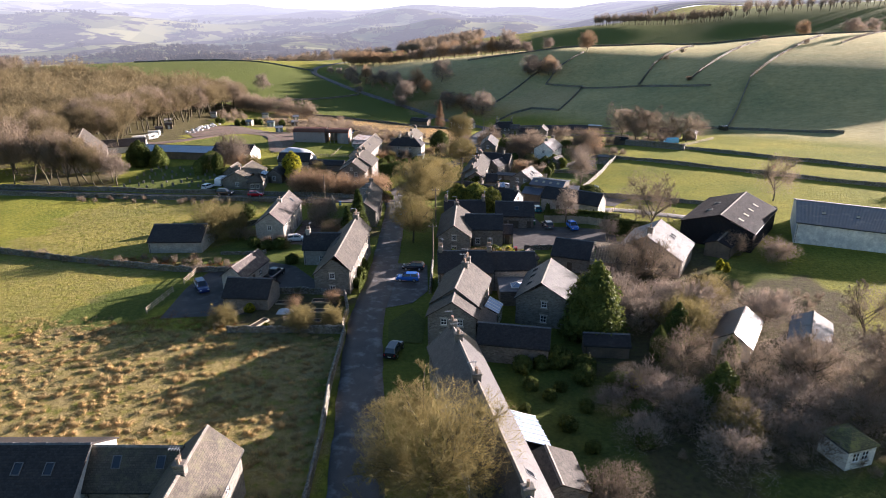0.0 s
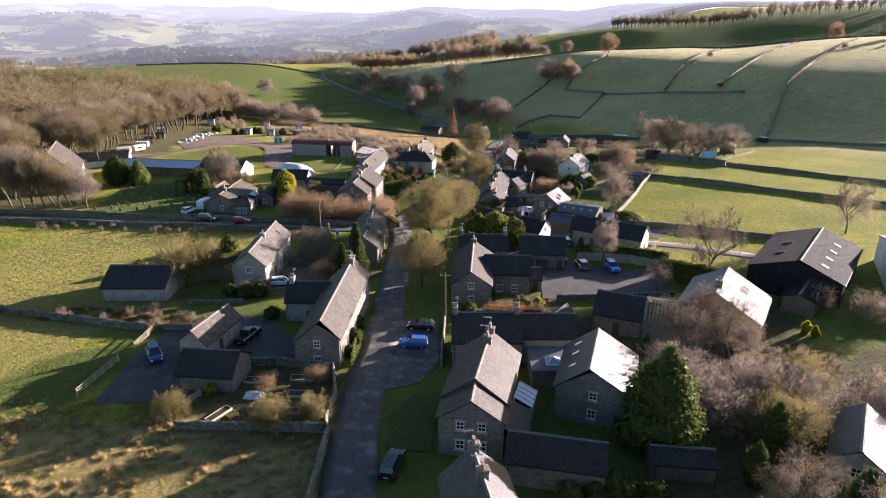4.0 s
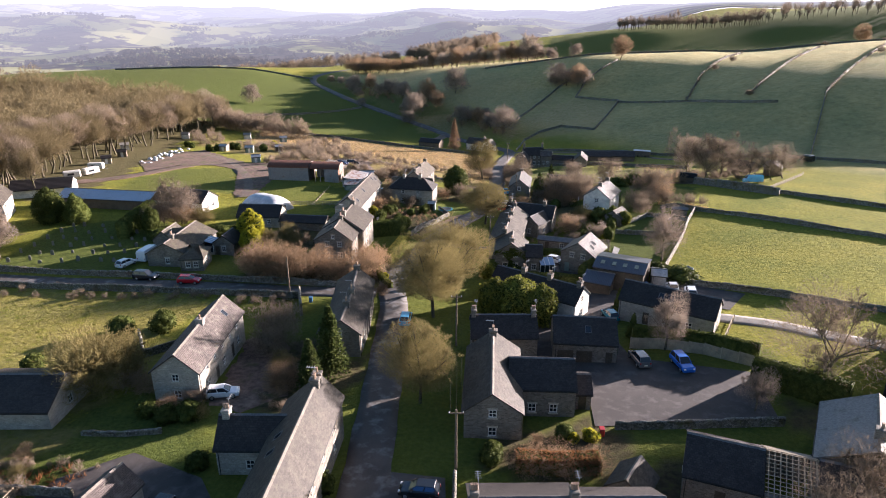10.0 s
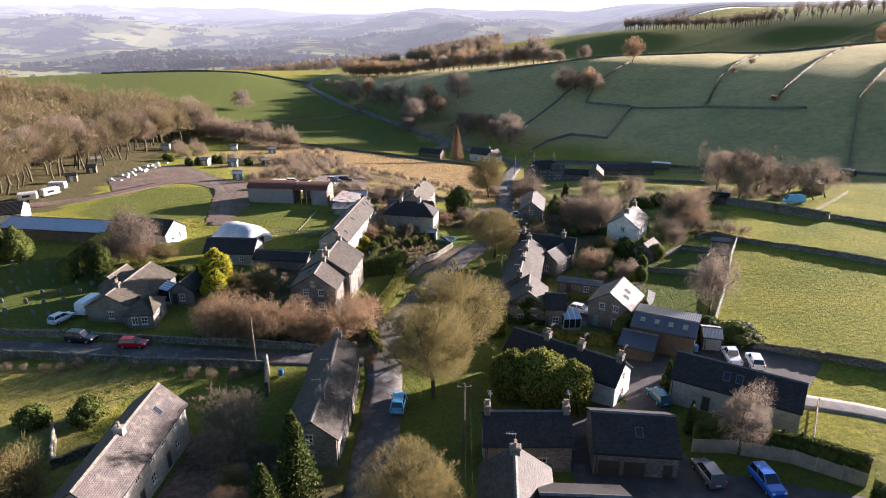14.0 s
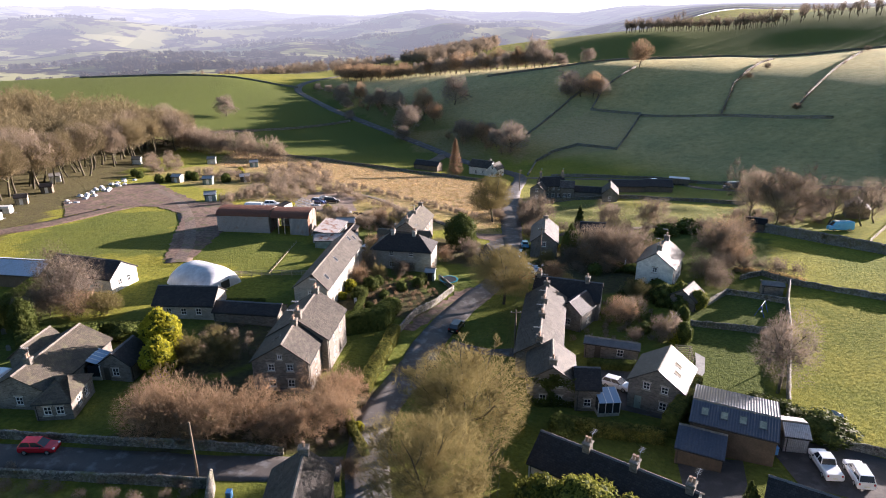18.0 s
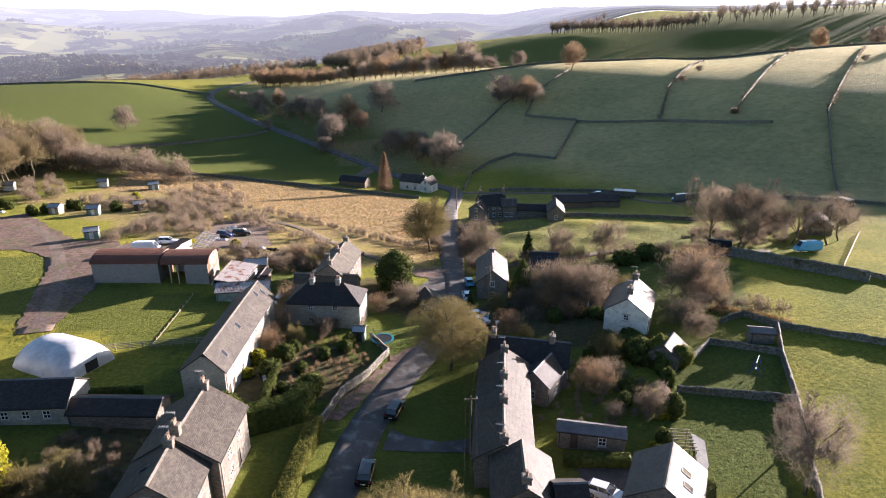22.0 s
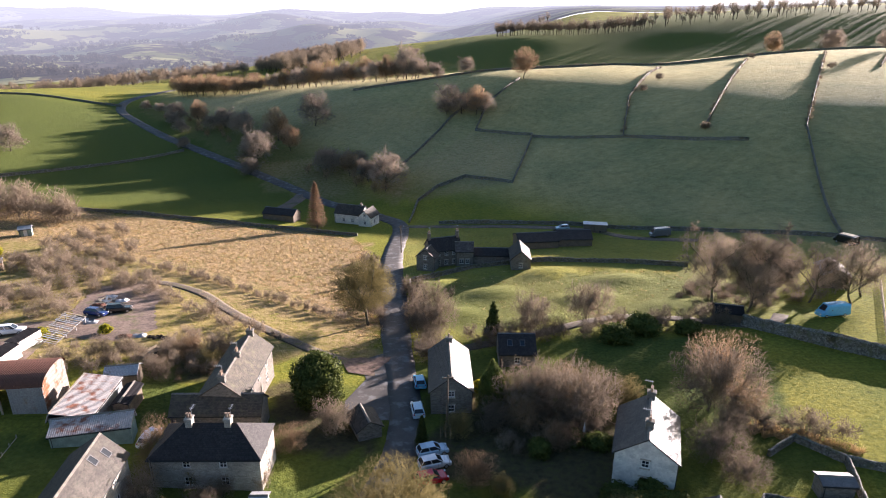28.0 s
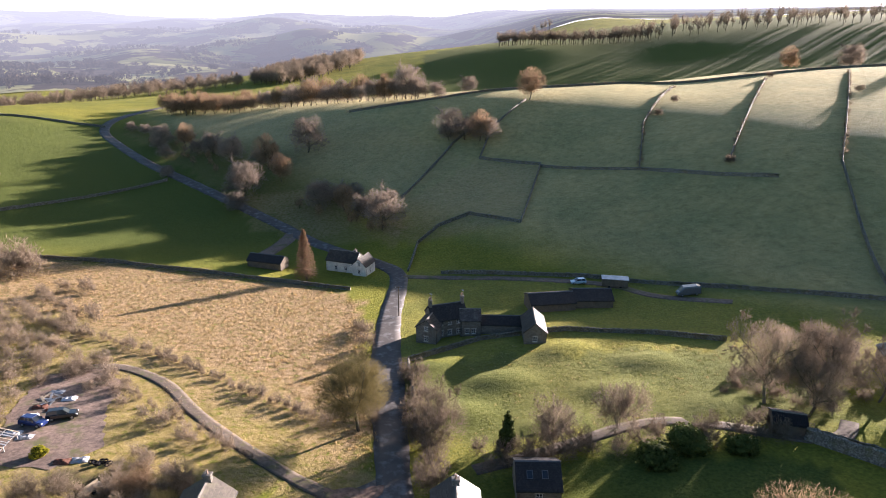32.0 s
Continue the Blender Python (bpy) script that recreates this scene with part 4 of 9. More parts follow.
def window(parent, origin, u, hole, bars=(1, 1), material=None, name="window"):
    """A framed window with glazing bars, pane and sill, set back in its opening."""
    o, u = Vector(origin), Vector(u)
    n = Vector((u.y, -u.x, 0))
    a, b, c, d = hole
    turn = Matrix((u, n, Vector((0, 0, 1)))).transposed().to_4x4()
    place = Matrix.Translation(o + u * a + Vector((0, 0, c)) - n * 0.1) @ turn
    w, h = b - a, d - c
    t = 0.09
    xs, zs = [0, t], [0, t]
    for cuts, size, count in ((xs, w, bars[0]), (zs, h, bars[1])):
        for k in range(count):
            q = size * (k + 1) / (count + 1)
            cuts += [q - 0.03, q + 0.03]
        cuts += [size - t, size]
    bm = lattice(xs, zs, -0.045, 0.045)
    f = part(name, bm, material or M_FRAME, parent)
    f.matrix_basis = place
    part("pane", boxed(t * 0.5, w - t * 0.5, -0.03, -0.015, t * 0.5, h - t * 0.5), M_PANE, f, "dark glass pane")
    part("sill", boxed(-0.12, w + 0.12, -0.05, 0.2, -0.16, -0.002, bevel=0.02), M_SILL, f, "stone sill")
    part("lintel", boxed(-0.15, w + 0.15, 0.0, 0.125, h + 0.002, h + 0.24, bevel=0.02), M_SILL, f, "stone lintel")
    return f


def door(parent, origin, u, hole, material):
    o, u = Vector(origin), Vector(u)
    n = Vector((u.y, -u.x, 0))
    a, b, c, d = hole
    f = part("door", box(boxed(0.04, b - a - 0.04, -0.04, 0.03, 0, d - c - 0.04, bevel=0.01), 0.1, b - a - 0.1, 0.02, 0.05, 0.15, (d - c) * 0.45), material, parent)
    f.matrix_basis = Matrix.Translation(o + u * a + Vector((0, 0, c)) - n * 0.1) @ Matrix((u, n, Vector((0, 0, 1)))).transposed().to_4x4()
    part("door_handle", boxed(b - a - 0.22, b - a - 0.14, 0.03, 0.1, 1.0, 1.06), M_GUTTER, f, "black door handle")


def roof_slope(bm, x0, x1, y0, z0, y1, z1, t=0.14):
    """A slab from the eave (y0, z0) to the ridge (y1, z1)."""
    d = Vector((0, y1 - y0, z1 - z0)).normalized()
    n = Vector((0, -d.z, d.y)) if d.y > 0 else Vector((0, d.z, -d.y))
    lo = [Vector((x, y, z)) for x, y, z in ((x0, y0, z0), (x1, y0, z0), (x1, y1, z1), (x0, y1, z1))]
    vs = [bm.verts.new(p) for p in lo] + [bm.verts.new(p + n * t) for p in lo]
    for q in ((3, 2, 1, 0), (4, 5, 6, 7), (0, 1, 5, 4), (1, 2, 6, 5), (2, 3, 7, 6), (3, 0, 4, 7)):
        bm.faces.new([vs[i] for i in q])


def chimney(parent, x, y, z0, z1, w=0.9, d=0.65, pots=2, material=None):
    bm = boxed(x - w / 2, x + w / 2, y - d / 2, y + d / 2, z0, z1, bevel=0.03)
    box(bm, x - w / 2 - 0.08, x + w / 2 + 0.08, y - d / 2 - 0.08, y + d / 2 + 0.08, z1 - 0.22, z1 - 0.02, bevel=0.03)
    c = part("chimney", uv_metres(bm), material or M_STONE, parent, "stone chimney stack")
    for k in range(pots):
        px = x + (k - (pots - 1) / 2) * (w / pots) * 0.9
        bm = cylinder(bmesh.new(), px, y, z1 - 0.02, z1 + 0.5, 0.15, 0.12, 8)
        cylinder(bm, px, y, z1 + 0.45, z1 + 0.56, 0.16, 0.16, 8)
        part("chimney_pot", bm, M_POT, c, "clay chimney pot")
    if pots > 1:
        part("aerial_mast", cylinder(bmesh.new(), x + w / 2, y, z1 - 0.6, z1 + 1.1, 0.025, 0.02, 5), M_TIN, c, "thin aerial mast")
        part("aerial_boom", boxed(x + w / 2 - 0.03, x + w / 2 + 0.03, y - 0.1, y + 0.95, z1 + 1.04, z1 + 1.09), M_TIN, c, "aerial boom")
        for k in range(4):
            part("aerial_rod", boxed(x + w / 2 - 0.26, x + w / 2 + 0.26, y + 0.05 + 0.25 * k, y + 0.08 + 0.25 * k, z1 + 1.09, z1 + 1.115), M_TIN, c)
    part("flashing", boxed(x - w / 2 - 0.1, x + w / 2 + 0.1, y - d / 2 - 0.1, y + d / 2 + 0.1, z0, z0 + 0.12), M_LEAD, c, "lead flashing")


def spread(width, n, w):
    return [(width * (k + 1) / (n + 1) - w / 2 if n > 1 else width / 2 - w / 2) for k in range(n)]


def house(A, B, hl, hr, He, Hr, label, roof=None, wall=None, chim=(), win=(0, 0, 0, 0), storeys=2, sky=(), doors=(), base=None, eaves=None, name="house", category="house",
          hip=False, over=0.22, doormat=None, attic=False, group="village houses", wmat=None):
    """A gabled house: the ridge runs from A to B in the plan, hl and hr reach to its left and right wall. Heights are above the ground at its middle.
    win: windows on the left, right, A and B walls; chim: (place along 0..1, height over the ridge, pots); sky: roof windows (along, side, up the slope); doors: (wall, along)."""
    roof, wall = roof or M_SLATE, wall or M_STONE
    A, B = Vector((*A, 0)), Vector((*B, 0))
    L = (B - A).length
    c = (A + B) / 2
    g = gz(c.x, c.y) if base is None else base
    ang = math.atan2(B.y - A.y, B.x - A.x)
    ob = thing(name, Matrix.Translation((A.x, A.y, g)) @ Matrix.Rotation(ang, 4, "Z"), label, category, group)
    el, er = eaves or (He, He)
    rise = lambda y: Hr + (el - Hr) * max(y, 0) / hl if y > 0 else Hr + (er - Hr) * (-y) / hr
    W = hl + hr
    # four walls: right (-y), B end, left (+y), A end; u runs anticlockwise seen from above
    walls = {"r": ((0, -hr, 0), (1, 0, 0), L, lambda x: er), "b": ((L, -hr, 0), (0, 1, 0), W, lambda x: rise(x - hr)),
             "l": ((L, hl, 0), (-1, 0, 0), L, lambda x: el), "a": ((0, hl, 0), (0, -1, 0), W, lambda x: rise(hl - x))}
    if hip:
        walls["a"] = (*walls["a"][:3], lambda x: He)
        walls["b"] = (*walls["b"][:3], lambda x: He)
    bm = bmesh.new()
    frames = []
    for key, count in zip("lrab", win):
        o, u, width, top = walls[key]
        holes = []
        for s in range(storeys):
            z = 0.85 + s * 2.45
            ww, wh = (0.95, 1.15) if s == 0 else (0.9, 1.0)
            if z + wh > (top(width / 2) if key in "ab" else top(0)) - 0.2:
                continue
            for x in spread(width, count, ww):
                holes.append((x, x + ww, z, z + wh))
        if attic and key in "ab" and Hr > 6:
            holes.append((width / 2 - 0.3, width / 2 + 0.3, Hr - 2.2, Hr - 1.5))
        dh = []
        for wk, along in doors:
            if wk == key:
                x = along * width
                holes = [h for h in holes if h[1] < x - 0.6 or h[0] > x + 0.6 or h[2] > 2.2]
                dh.append((x - 0.48, x + 0.48, 0.0, 2.05))
        facade(bm, o, u, width, -2.5, top, holes + dh)
        frames += [("w", o, u, h) for h in holes] + [("d", o, u, h) for h in dh]
    bmesh.ops.remove_doubles(bm, verts=bm.verts[:], dist=0.002)
    bmesh.ops.recalc_face_normals(bm, faces=bm.faces[:])
    wall_ob = part("wall", uv_metres(bm), wall, ob)
    for kind, o, u, h in frames:
        if kind == "w":
            window(ob, o, u, h, (1, 1 if h[3] - h[2] > 0.8 else 0), wmat)
        else:
            door(ob, o, u, h, doormat or M_DOOR)
    sl, sr = (Hr - el) / hl, (Hr - er) / hr
    v = 0.18
    if hip:
        bm = bmesh.new()
        k = min(hl, hr)
        e = [Vector(q) for q in ((-over, -hr - over, He - sr * over), (L + over, -hr - over, He - sr * over), (L + over, hl + over, He - sl * over), (-over, hl + over, He - sl * over))]
        r = [Vector((k, 0, Hr)), Vector((L - k, 0, Hr))]
        up = Vector((0, 0, 0.12))
        ev, rv, lo = [bm.verts.new(p + up) for p in e], [bm.verts.new(p + up) for p in r], [bm.verts.new(p) for p in e]
        for q in ((ev[0], ev[1], rv[1], rv[0]), (ev[1], ev[2], rv[1]), (ev[2], ev[3], rv[0], rv[1]), (ev[3], ev[0], rv[0])):
            bm.faces.new(q)
        for i in range(4):
            bm.faces.new((lo[i], lo[(i + 1) % 4], ev[(i + 1) % 4], ev[i]))
        bm.faces.new(lo[::-1])
        bmesh.ops.recalc_face_normals(bm, faces=bm.faces[:])
        roof_ob = part("roof", uv_metres(bm), roof, ob)
    else:
        roof_ob = None
        for sgn, h, s in ((1, hl, sl), (-1, hr, sr)):
            bm = bmesh.new()
            roof_slope(bm, -v, L + v, sgn * (h + over), Hr - s * (h + over) + 0.02, 0, Hr + 0.02)
            bmesh.ops.recalc_face_normals(bm, faces=bm.faces[:])
            lay = bm.loops.layers.uv.verify()
            ln = math.hypot(1, s)
            for f in bm.faces:
                for lp in f.loops:
                    lp[lay].uv = (lp.vert.co.x, abs(lp.vert.co.y) * ln)
            roof_ob = part("roof_slope", bm, roof, ob)
        bm = bmesh.new()
        n = max(2, int(L / 0.5))
        rings = []
        for k in range(n):
            x0, x1 = -v + (L + 2 * v) * k / n, -v + (L + 2 * v) * (k + 1) / n
            lift = Hr + 0.16 + 0.01 * ((k * 7) % 3)
            for x, dz in ((x0, -0.035), (x0 + 0.03, 0), (x1 - 0.03, 0), (x1, -0.035)) if k == n - 1 else ((x0, -0.035), (x0 + 0.03, 0), (x1 - 0.03, 0)):
                rings.append([bm.verts.new((x, y, lift + z + (dz if y == 0 else 0))) for y, z in ((-0.2, -0.06), (0, 0.09), (0.2, -0.06))])
        for p, q in zip(rings, rings[1:]):
            for j in range(3):
                bm.faces.new((p[j], q[j], q[(j + 1) % 3], p[(j + 1) % 3]))
        bm.faces.new(rings[0][::-1])
        bm.faces.new(rings[-1])
        part("ridge", bm, M_RIDGE if roof is not M_DARK else M_LEAD, ob, "row of ridge stones")
    for sgn, h, s, e in ((1, hl, sl, el), (-1, hr, sr, er)):
        y = sgn * (h + over + 0.06)
        part("gutter", boxed(-v, L + v, y - 0.06, y + 0.06, e - s * over - 0.06, e - s * over + 0.06, bevel=0.02), M_GUTTER, ob)
    y = -(hr + 0.08)
    part("downpipe", cylinder(bmesh.new(), 0.25, y, 0, er - 0.1, 0.045, n=6), M_GUTTER, ob, "black downpipe")
    for f, up, pots in chim:
        x = 0.35 + f * (L - 0.7)
        chimney(ob, x, 0, Hr - 0.5, Hr + up, 0.62 if f in (0, 1) else 0.75, 0.95, pots, wall if wall is not M_RENDER else M_STONE)
    for f, side, up in sky:
        h, s, sg = (hl, sl, 1) if side == "l" else (hr, sr, -1)
        yy = sg * h * (1 - up)
        zz = Hr - s * abs(yy) + 0.2
        bm = bmesh.new()
        for q in ((-0.42, -0.34, -0.6, 0.6), (0.34, 0.42, -0.6, 0.6), (-0.34, 0.34, -0.6, -0.52), (-0.34, 0.34, 0.52, 0.6)):
            box(bm, q[0], q[1], q[2], q[3], -0.06, 0.06)
        k = part("skylight", bm, M_LEAD, ob)
        k.matrix_basis = Matrix.Translation((f * L, yy, zz)) @ Matrix.Rotation(-sg * math.atan(s), 4, "X")
        part("pane", boxed(-0.36, 0.36, -0.54, 0.54, -0.03, 0.02), M_GRP if roof in (M_METAL, M_DKSHEET, M_GREYSHEET) else M_PANE, k, "pale translucent sheet" if roof in (M_METAL, M_DKSHEET, M_GREYSHEET) else "dark glass pane")
    return ob


STONE_HOUSE = "grey limestone house with a stone slate roof"
# the farmstead where the flight begins
house((-22.5, 34), (-22.1, 49.7), 2.8, 2.8, 5, 7.5, "stone farmhouse with a brown stone slate roof and white end", M_MOSSROOF, M_STONE, [(0.62, 1.0, 2)], (1, 3, 1, 1), doors=[("r", 0.5)])
house((-52, 48.7), (-32.8, 48.7), 4.1, 4.1, 4, 6.5, "long stone barn conversion with dark slate roof and roof lights", M_DARK, M_RENDER, [], (2, 3, 1, 0), 1, [(0.55, "r", 0.5), (0.7, "r", 0.5), (0.85, "r", 0.5)], name="barn", category="barn")
house((-32.6, 49), (-24.4, 48.9), 2.8, 2.8, 3.5, 6, "low stone link building with brown slate roof", M_MOSSROOF, M_STONE, [], (0, 2, 0, 0), 1, [(0.3, "r", 0.6), (0.8, "r", 0.6)], doors=[("r", 0.6)])
# west side of the road
house((-59.4, 124.8), (-48.8, 125), 4.6, 4.6, 2.6, 4.7, "long low field barn with a dark slate roof", M_DARK, M_PALE, [], (0, 0, 0, 1), 1, name="barn", category="barn")
house((-35.8, 99.8), (-33.6, 108), 2.2, 1.9, 2.8, 4.5, "small stone outbuilding with purple-grey slate roof", M_TILE, M_PALE, [], (0, 2, 0, 0), 1, doors=[("r", 0.4)], name="outbuilding", category="outbuilding")
house((-34.8, 95), (-27.6, 94.4), 2.9, 2.9, 2.3, 4.3, "stone garage with a dark slate roof", M_DARK, M_STONE, [], (0, 0, 0, 0), 1, name="garage", category="garage")
house((-17.9, 97.9), (-16.8, 119.3), 3.7, 2.3, 4.9, 7.3, "long limestone house with stone slate roof and one lower slope", M_SLATE, M_STONE, [(0.93, 0.9, 2), (0.98, 1.0, 1)], (2, 4, 1, 1), sky=[(0.5, "l", 0.4), (0.62, "l", 0.4)], eaves=(4.0, 4.9), doors=[("r", 0.3)])
house((-26.4, 115), (-19.6, 115), 2.6, 2.6, 3.4, 5.6, "rear wing of a stone house with dark slate roof", M_DARK, M_PALE, [(0.05, 0.9, 2)], (1, 1, 1, 0), 1)
house((-36.1, 126.6), (-35.8, 143.4), 3.2, 2.6, 4.6, 7, "long barn conversion with a red-brown tiled roof", M_TILE, M_PALE, [(0.5, 0.7, 1)], (1, 5, 1, 1), doors=[("r", 0.35), ("r", 0.7)], sky=[(0.8, "r", 0.5)])
house((-17.9, 139), (-17.7, 147.4), 3.3, 2.5, 4, 6, "roadside stone cottage with a stone slate roof", M_SLATE, M_STONE, [(0.55, 1.0, 2)], (1, 3, 1, 0), doors=[("r", 0.8)])
house((-17.7, 147.5), (-18.2, 157.9), 3.2, 2.5, 4.4, 6.6, "roadside stone cottage with a taller stone slate roof", M_SLATE, M_STONE, [(0.03, 0.9, 3), (0.98, 0.9, 1)], (1, 3, 0, 1), doors=[("r", 0.4)])
house((-25.3, 185.8), (-24.3, 195.3), 4.4, 4.2, 5.2, 8, "large stone house with grey slate roof and mullioned windows", M_SLATE, M_STONE, [(0.05, 1.2, 3), (0.97, 1.0, 3)], (1, 2, 0, 2), doors=[("r", 0.6)])
house((-25.9, 179.4), (-25.5, 185.8), 4.2, 3.4, 4.6, 7.2, "front range of a stone house with slate roof", M_SLATE, M_STONE, [(0.95, 0.9, 2)], (1, 1, 2, 0), sky=[(0.5, "l", 0.6)], attic=True)
house((-27.2, 205.4), (-24.2, 228.6), 3.4, 2.4, 4.8, 7.3, "long stone mill row with slate roof and roof lights", M_SLATE, M_PALE, [], (1, 6, 1, 1), sky=[(0.12, "r", 0.35), (0.42, "r", 0.55), (0.85, "r", 0.7), (0.93, "r", 0.5)], doors=[("r", 0.05), ("r", 0.12), ("a", 0.8)])
house((-19.5, 232.4), (-7.2, 230.2), 3.2, 3.2, 4.6, 7, "stone house with a hipped dark slate roof", M_DARK, M_PALE, [(0.3, 0.9, 2), (0.68, 0.9, 2)], (1, 2, 0, 1), hip=True)
house((-20, 243), (-8.4, 241), 2.0, 2.0, 2.8, 4.6, "low stone outbuilding with a dark brown roof", M_MOSSROOF, M_STONE, [], (0, 0, 0, 0), 1, name="outbuilding", category="outbuilding")
house((-13.6, 241.5), (-10.8, 255), 3.3, 2.8, 4.6, 6.9, "stone farmhouse with a mossy stone slate roof", M_MOSSROOF, M_STONE, [(0.02, 0.9, 2), (0.5, 0.8, 2), (0.98, 0.9, 1)], (1, 3, 1, 1), doors=[("r", 0.5)])
house((-57.9, 173.8), (-57, 187.6), 3.8, 4.2, 2.8, 4.9, "rambling stone bungalow with mossy slate roof", M_MOSSROOF, M_STONE, [(0.22, 0.9, 2)], (2, 1, 1, 1), 1, doors=[("r", 0.55)])
house((-61.8, 181.8), (-61.3, 187.5), 2.2, 2.0, 2.8, 4.6, "rear range of a stone bungalow with mossy slate roof", M_MOSSROOF, M_STONE, [], (1, 0, 1, 1), 1)
house((-54.6, 174.5), (-50.3, 175), 3.0, 3.2, 2.6, 4.3, "front wing of a stone bungalow with hipped mossy slate roof", M_MOSSROOF, M_STONE, [], (0, 2, 0, 2), 1, hip=True)
house((-49.1, 180.8), (-48.6, 185.7), 2.2, 2.2, 2.6, 4.2, "stone side wing with dark slate roof", M_DARK, M_STONE, [], (0, 0, 1, 0), 1, doors=[("a", 0.2)])
house((-103, 219), (-78, 215.5), 3.6, 3.6, 2.6, 4, "long shed with pale sheet roof tinted as sky reflection", M_BLUESHEET, M_BOARD, [], (0, 0, 0, 0), 1, name="shed", category="shed")
house((-77.5, 217.2), (-63.6, 213.4), 3.4, 3.2, 2.8, 5.0, "white-ended workshop with a dark roof", M_DARK, M_RENDER, [], (0, 3, 0, 2), 1, name="workshop", category="workshop")
house((-52.6, 203.8), (-42.6, 203.4), 3.0, 3.0, 2.6, 4.6, "stone outbuilding with dark slate roof and pale gable", M_DARK, M_PALE, [], (0, 3, 0, 0), 1, name="outbuilding", category="outbuilding")
house((-42.4, 202), (-31.5, 200.6), 2.0, 2.0, 2.0, 3.0, "low lean-to with a dark slate roof", M_DARK, M_STONE, [], (0, 2, 0, 0), 1, name="outbuilding", category="outbuilding")
house((-110.6, 193), (-117.5, 209), 5.9, 5.9, 4.6, 10.8, "pale stone chapel behind graveyard trees", M_SLATE, M_PALE, [], (3, 3, 1, 1), 2, name="chapel", category="chapel")
# east side of the road
house((8.4, 34), (1.1, 70.7), 2.9, 2.9, 4.6, 7.3, "long row of stone cottages with damp dark slate roof", M_GLOSS, M_STONE, [(0.67, 0.9, 2), (0.91, 0.9, 2), (1, 0.9, 2), (0.2, 0.8, 1)], (6, 6, 1, 1), doors=[("l", 0.3), ("l", 0.7)], sky=[(0.3, "r", 0.5)])
house((1.2, 79.4), (1.7, 82.8), 3.4, 3.4, 4.6, 6.9, "lower end of a stone house with stone slate roof", M_SLATE, M_STONE, [], (1, 1, 2, 0), attic=False)
house((1.7, 82.8), (3.9, 93.2), 3.5, 3.5, 5, 7.6, "tall stone house with stone slate roof and two stacks", M_SLATE, M_STONE, [(0.78, 0.9, 2), (0.98, 1.0, 2)], (2, 2, 0, 1), doors=[("l", 0.5)])
house((4.7, 79.2), (5.4, 84.4), 0.3, 2.3, 2.6, 3.8, "dark slate lean-to against a stone house", M_DARK, M_STONE, [], (0, 0, 0, 0), 1, name="outbuilding", category="outbuilding")
house((5, 77.6), (14.3, 75.8), 2.4, 2.4, 2.9, 4.6, "low stone outbuilding with dark slate roof", M_DARK, M_STONE, [], (0, 0, 0, 0), 1, name="outbuilding", category="outbuilding")
house((-0.8, 101.6), (8.2, 101.8), 4.1, 4.1, 4.2, 6.4, "stone house with a dark slate roof", M_DARK, M_STONE, [(0.0, 1.0, 3), (1.0, 1.0, 3)], (2, 2, 1, 0), doors=[("r", 0.2)])
house((8.4, 102.4), (15.6, 102.5), 3.2, 3.2, 4, 5.9, "smaller white-fronted house with a dark slate roof", M_DARK, M_PALE, [], (1, 2, 0, 1))
house((14.4, 85.6), (17.3, 94.9), 3.6, 4.8, 4.4, 7.2, "stone barn with slate roof and roof lights", M_GLOSS, M_STONE, [], (0, 1, 1, 0), sky=[(0.3, "l", 0.4), (0.6, "l", 0.4), (0.85, "l", 0.4)], name="barn", category="barn")
house((2.1, 119), (3, 133.3), 3.1, 3.3, 4, 6.3, "stone farmhouse wing with a stone slate roof", M_SLATE, M_STONE, [(0.97, 0.8, 2)], (1, 1, 1, 0))
house((4.8, 127.4), (12.4, 127.1), 3.6, 3.6, 4, 6, "stone cross wing with a dark slate roof", M_DARK, M_STONE, [], (1, 2, 0, 1), doors=[("r", 0.15)])
house((12.5, 127.6), (14.6, 127.5), 2.4, 2.4, 2.4, 3.6, "small lean-to with dark slate roof", M_DARK, M_STONE, [], (0, 0, 0, 0), 1, doors=[("r", 0.5)], name="outbuilding", category="outbuilding")
house((0.4, 141.3), (9.6, 141.4), 2.6, 3.0, 3.8, 5.8, "stone cottage with dark slate roof and two stacks", M_DARK, M_STONE, [(0.0, 1.0, 2), (1.0, 1.0, 2)], (1, 2, 1, 0))
garage = house((12.3, 142), (20.9, 141.2), 3.6, 4.0, 3.2, 5.3, "stone garage block with dark slate roof and timber doors", M_DARK, M_STONE, [], (0, 0, 0, 0), 1, sky=[(0.55, "r", 0.5)], doors=[("r", 0.88)], name="garage", category="garage")
for gx in (0.5, 3.1):
    g_door = part("garage_door", boxed(gx, gx + 2.2, -4.06, -3.98, 0, 2.15, bevel=0.02), M_DOOR, garage, "brown boarded garage door")
    for k in range(5):
        part("board", boxed(gx + 0.06 + k * 0.42, gx + 0.42 + k * 0.42, -4.085, -4.06, 0.05, 2.1), M_DOOR, g_door)
house((36.5, 107.4), (41.9, 116.4), 4.6, 6.4, 4.2, 7, "big stone barn with a wide pale sheet roof", M_FIBRE, M_STONE, [(0.2, 1.1, 1)], (0, 0, 1, 0), sky=[(0.6, "r", 0.5), (0.7, "r", 0.5)], name="barn", category="barn", eaves=(4.4, 3.6))
house((26, 155), (38.4, 147.6), 3.0, 3.0, 3.5, 5.6, "long rendered barn conversion with dark slate roof", M_DARK, M_PALE, [], (1, 3, 0, 1), 1, sky=[(0.42, "r", 0.5), (0.52, "r", 0.5)], doors=[("r", 0.3)])
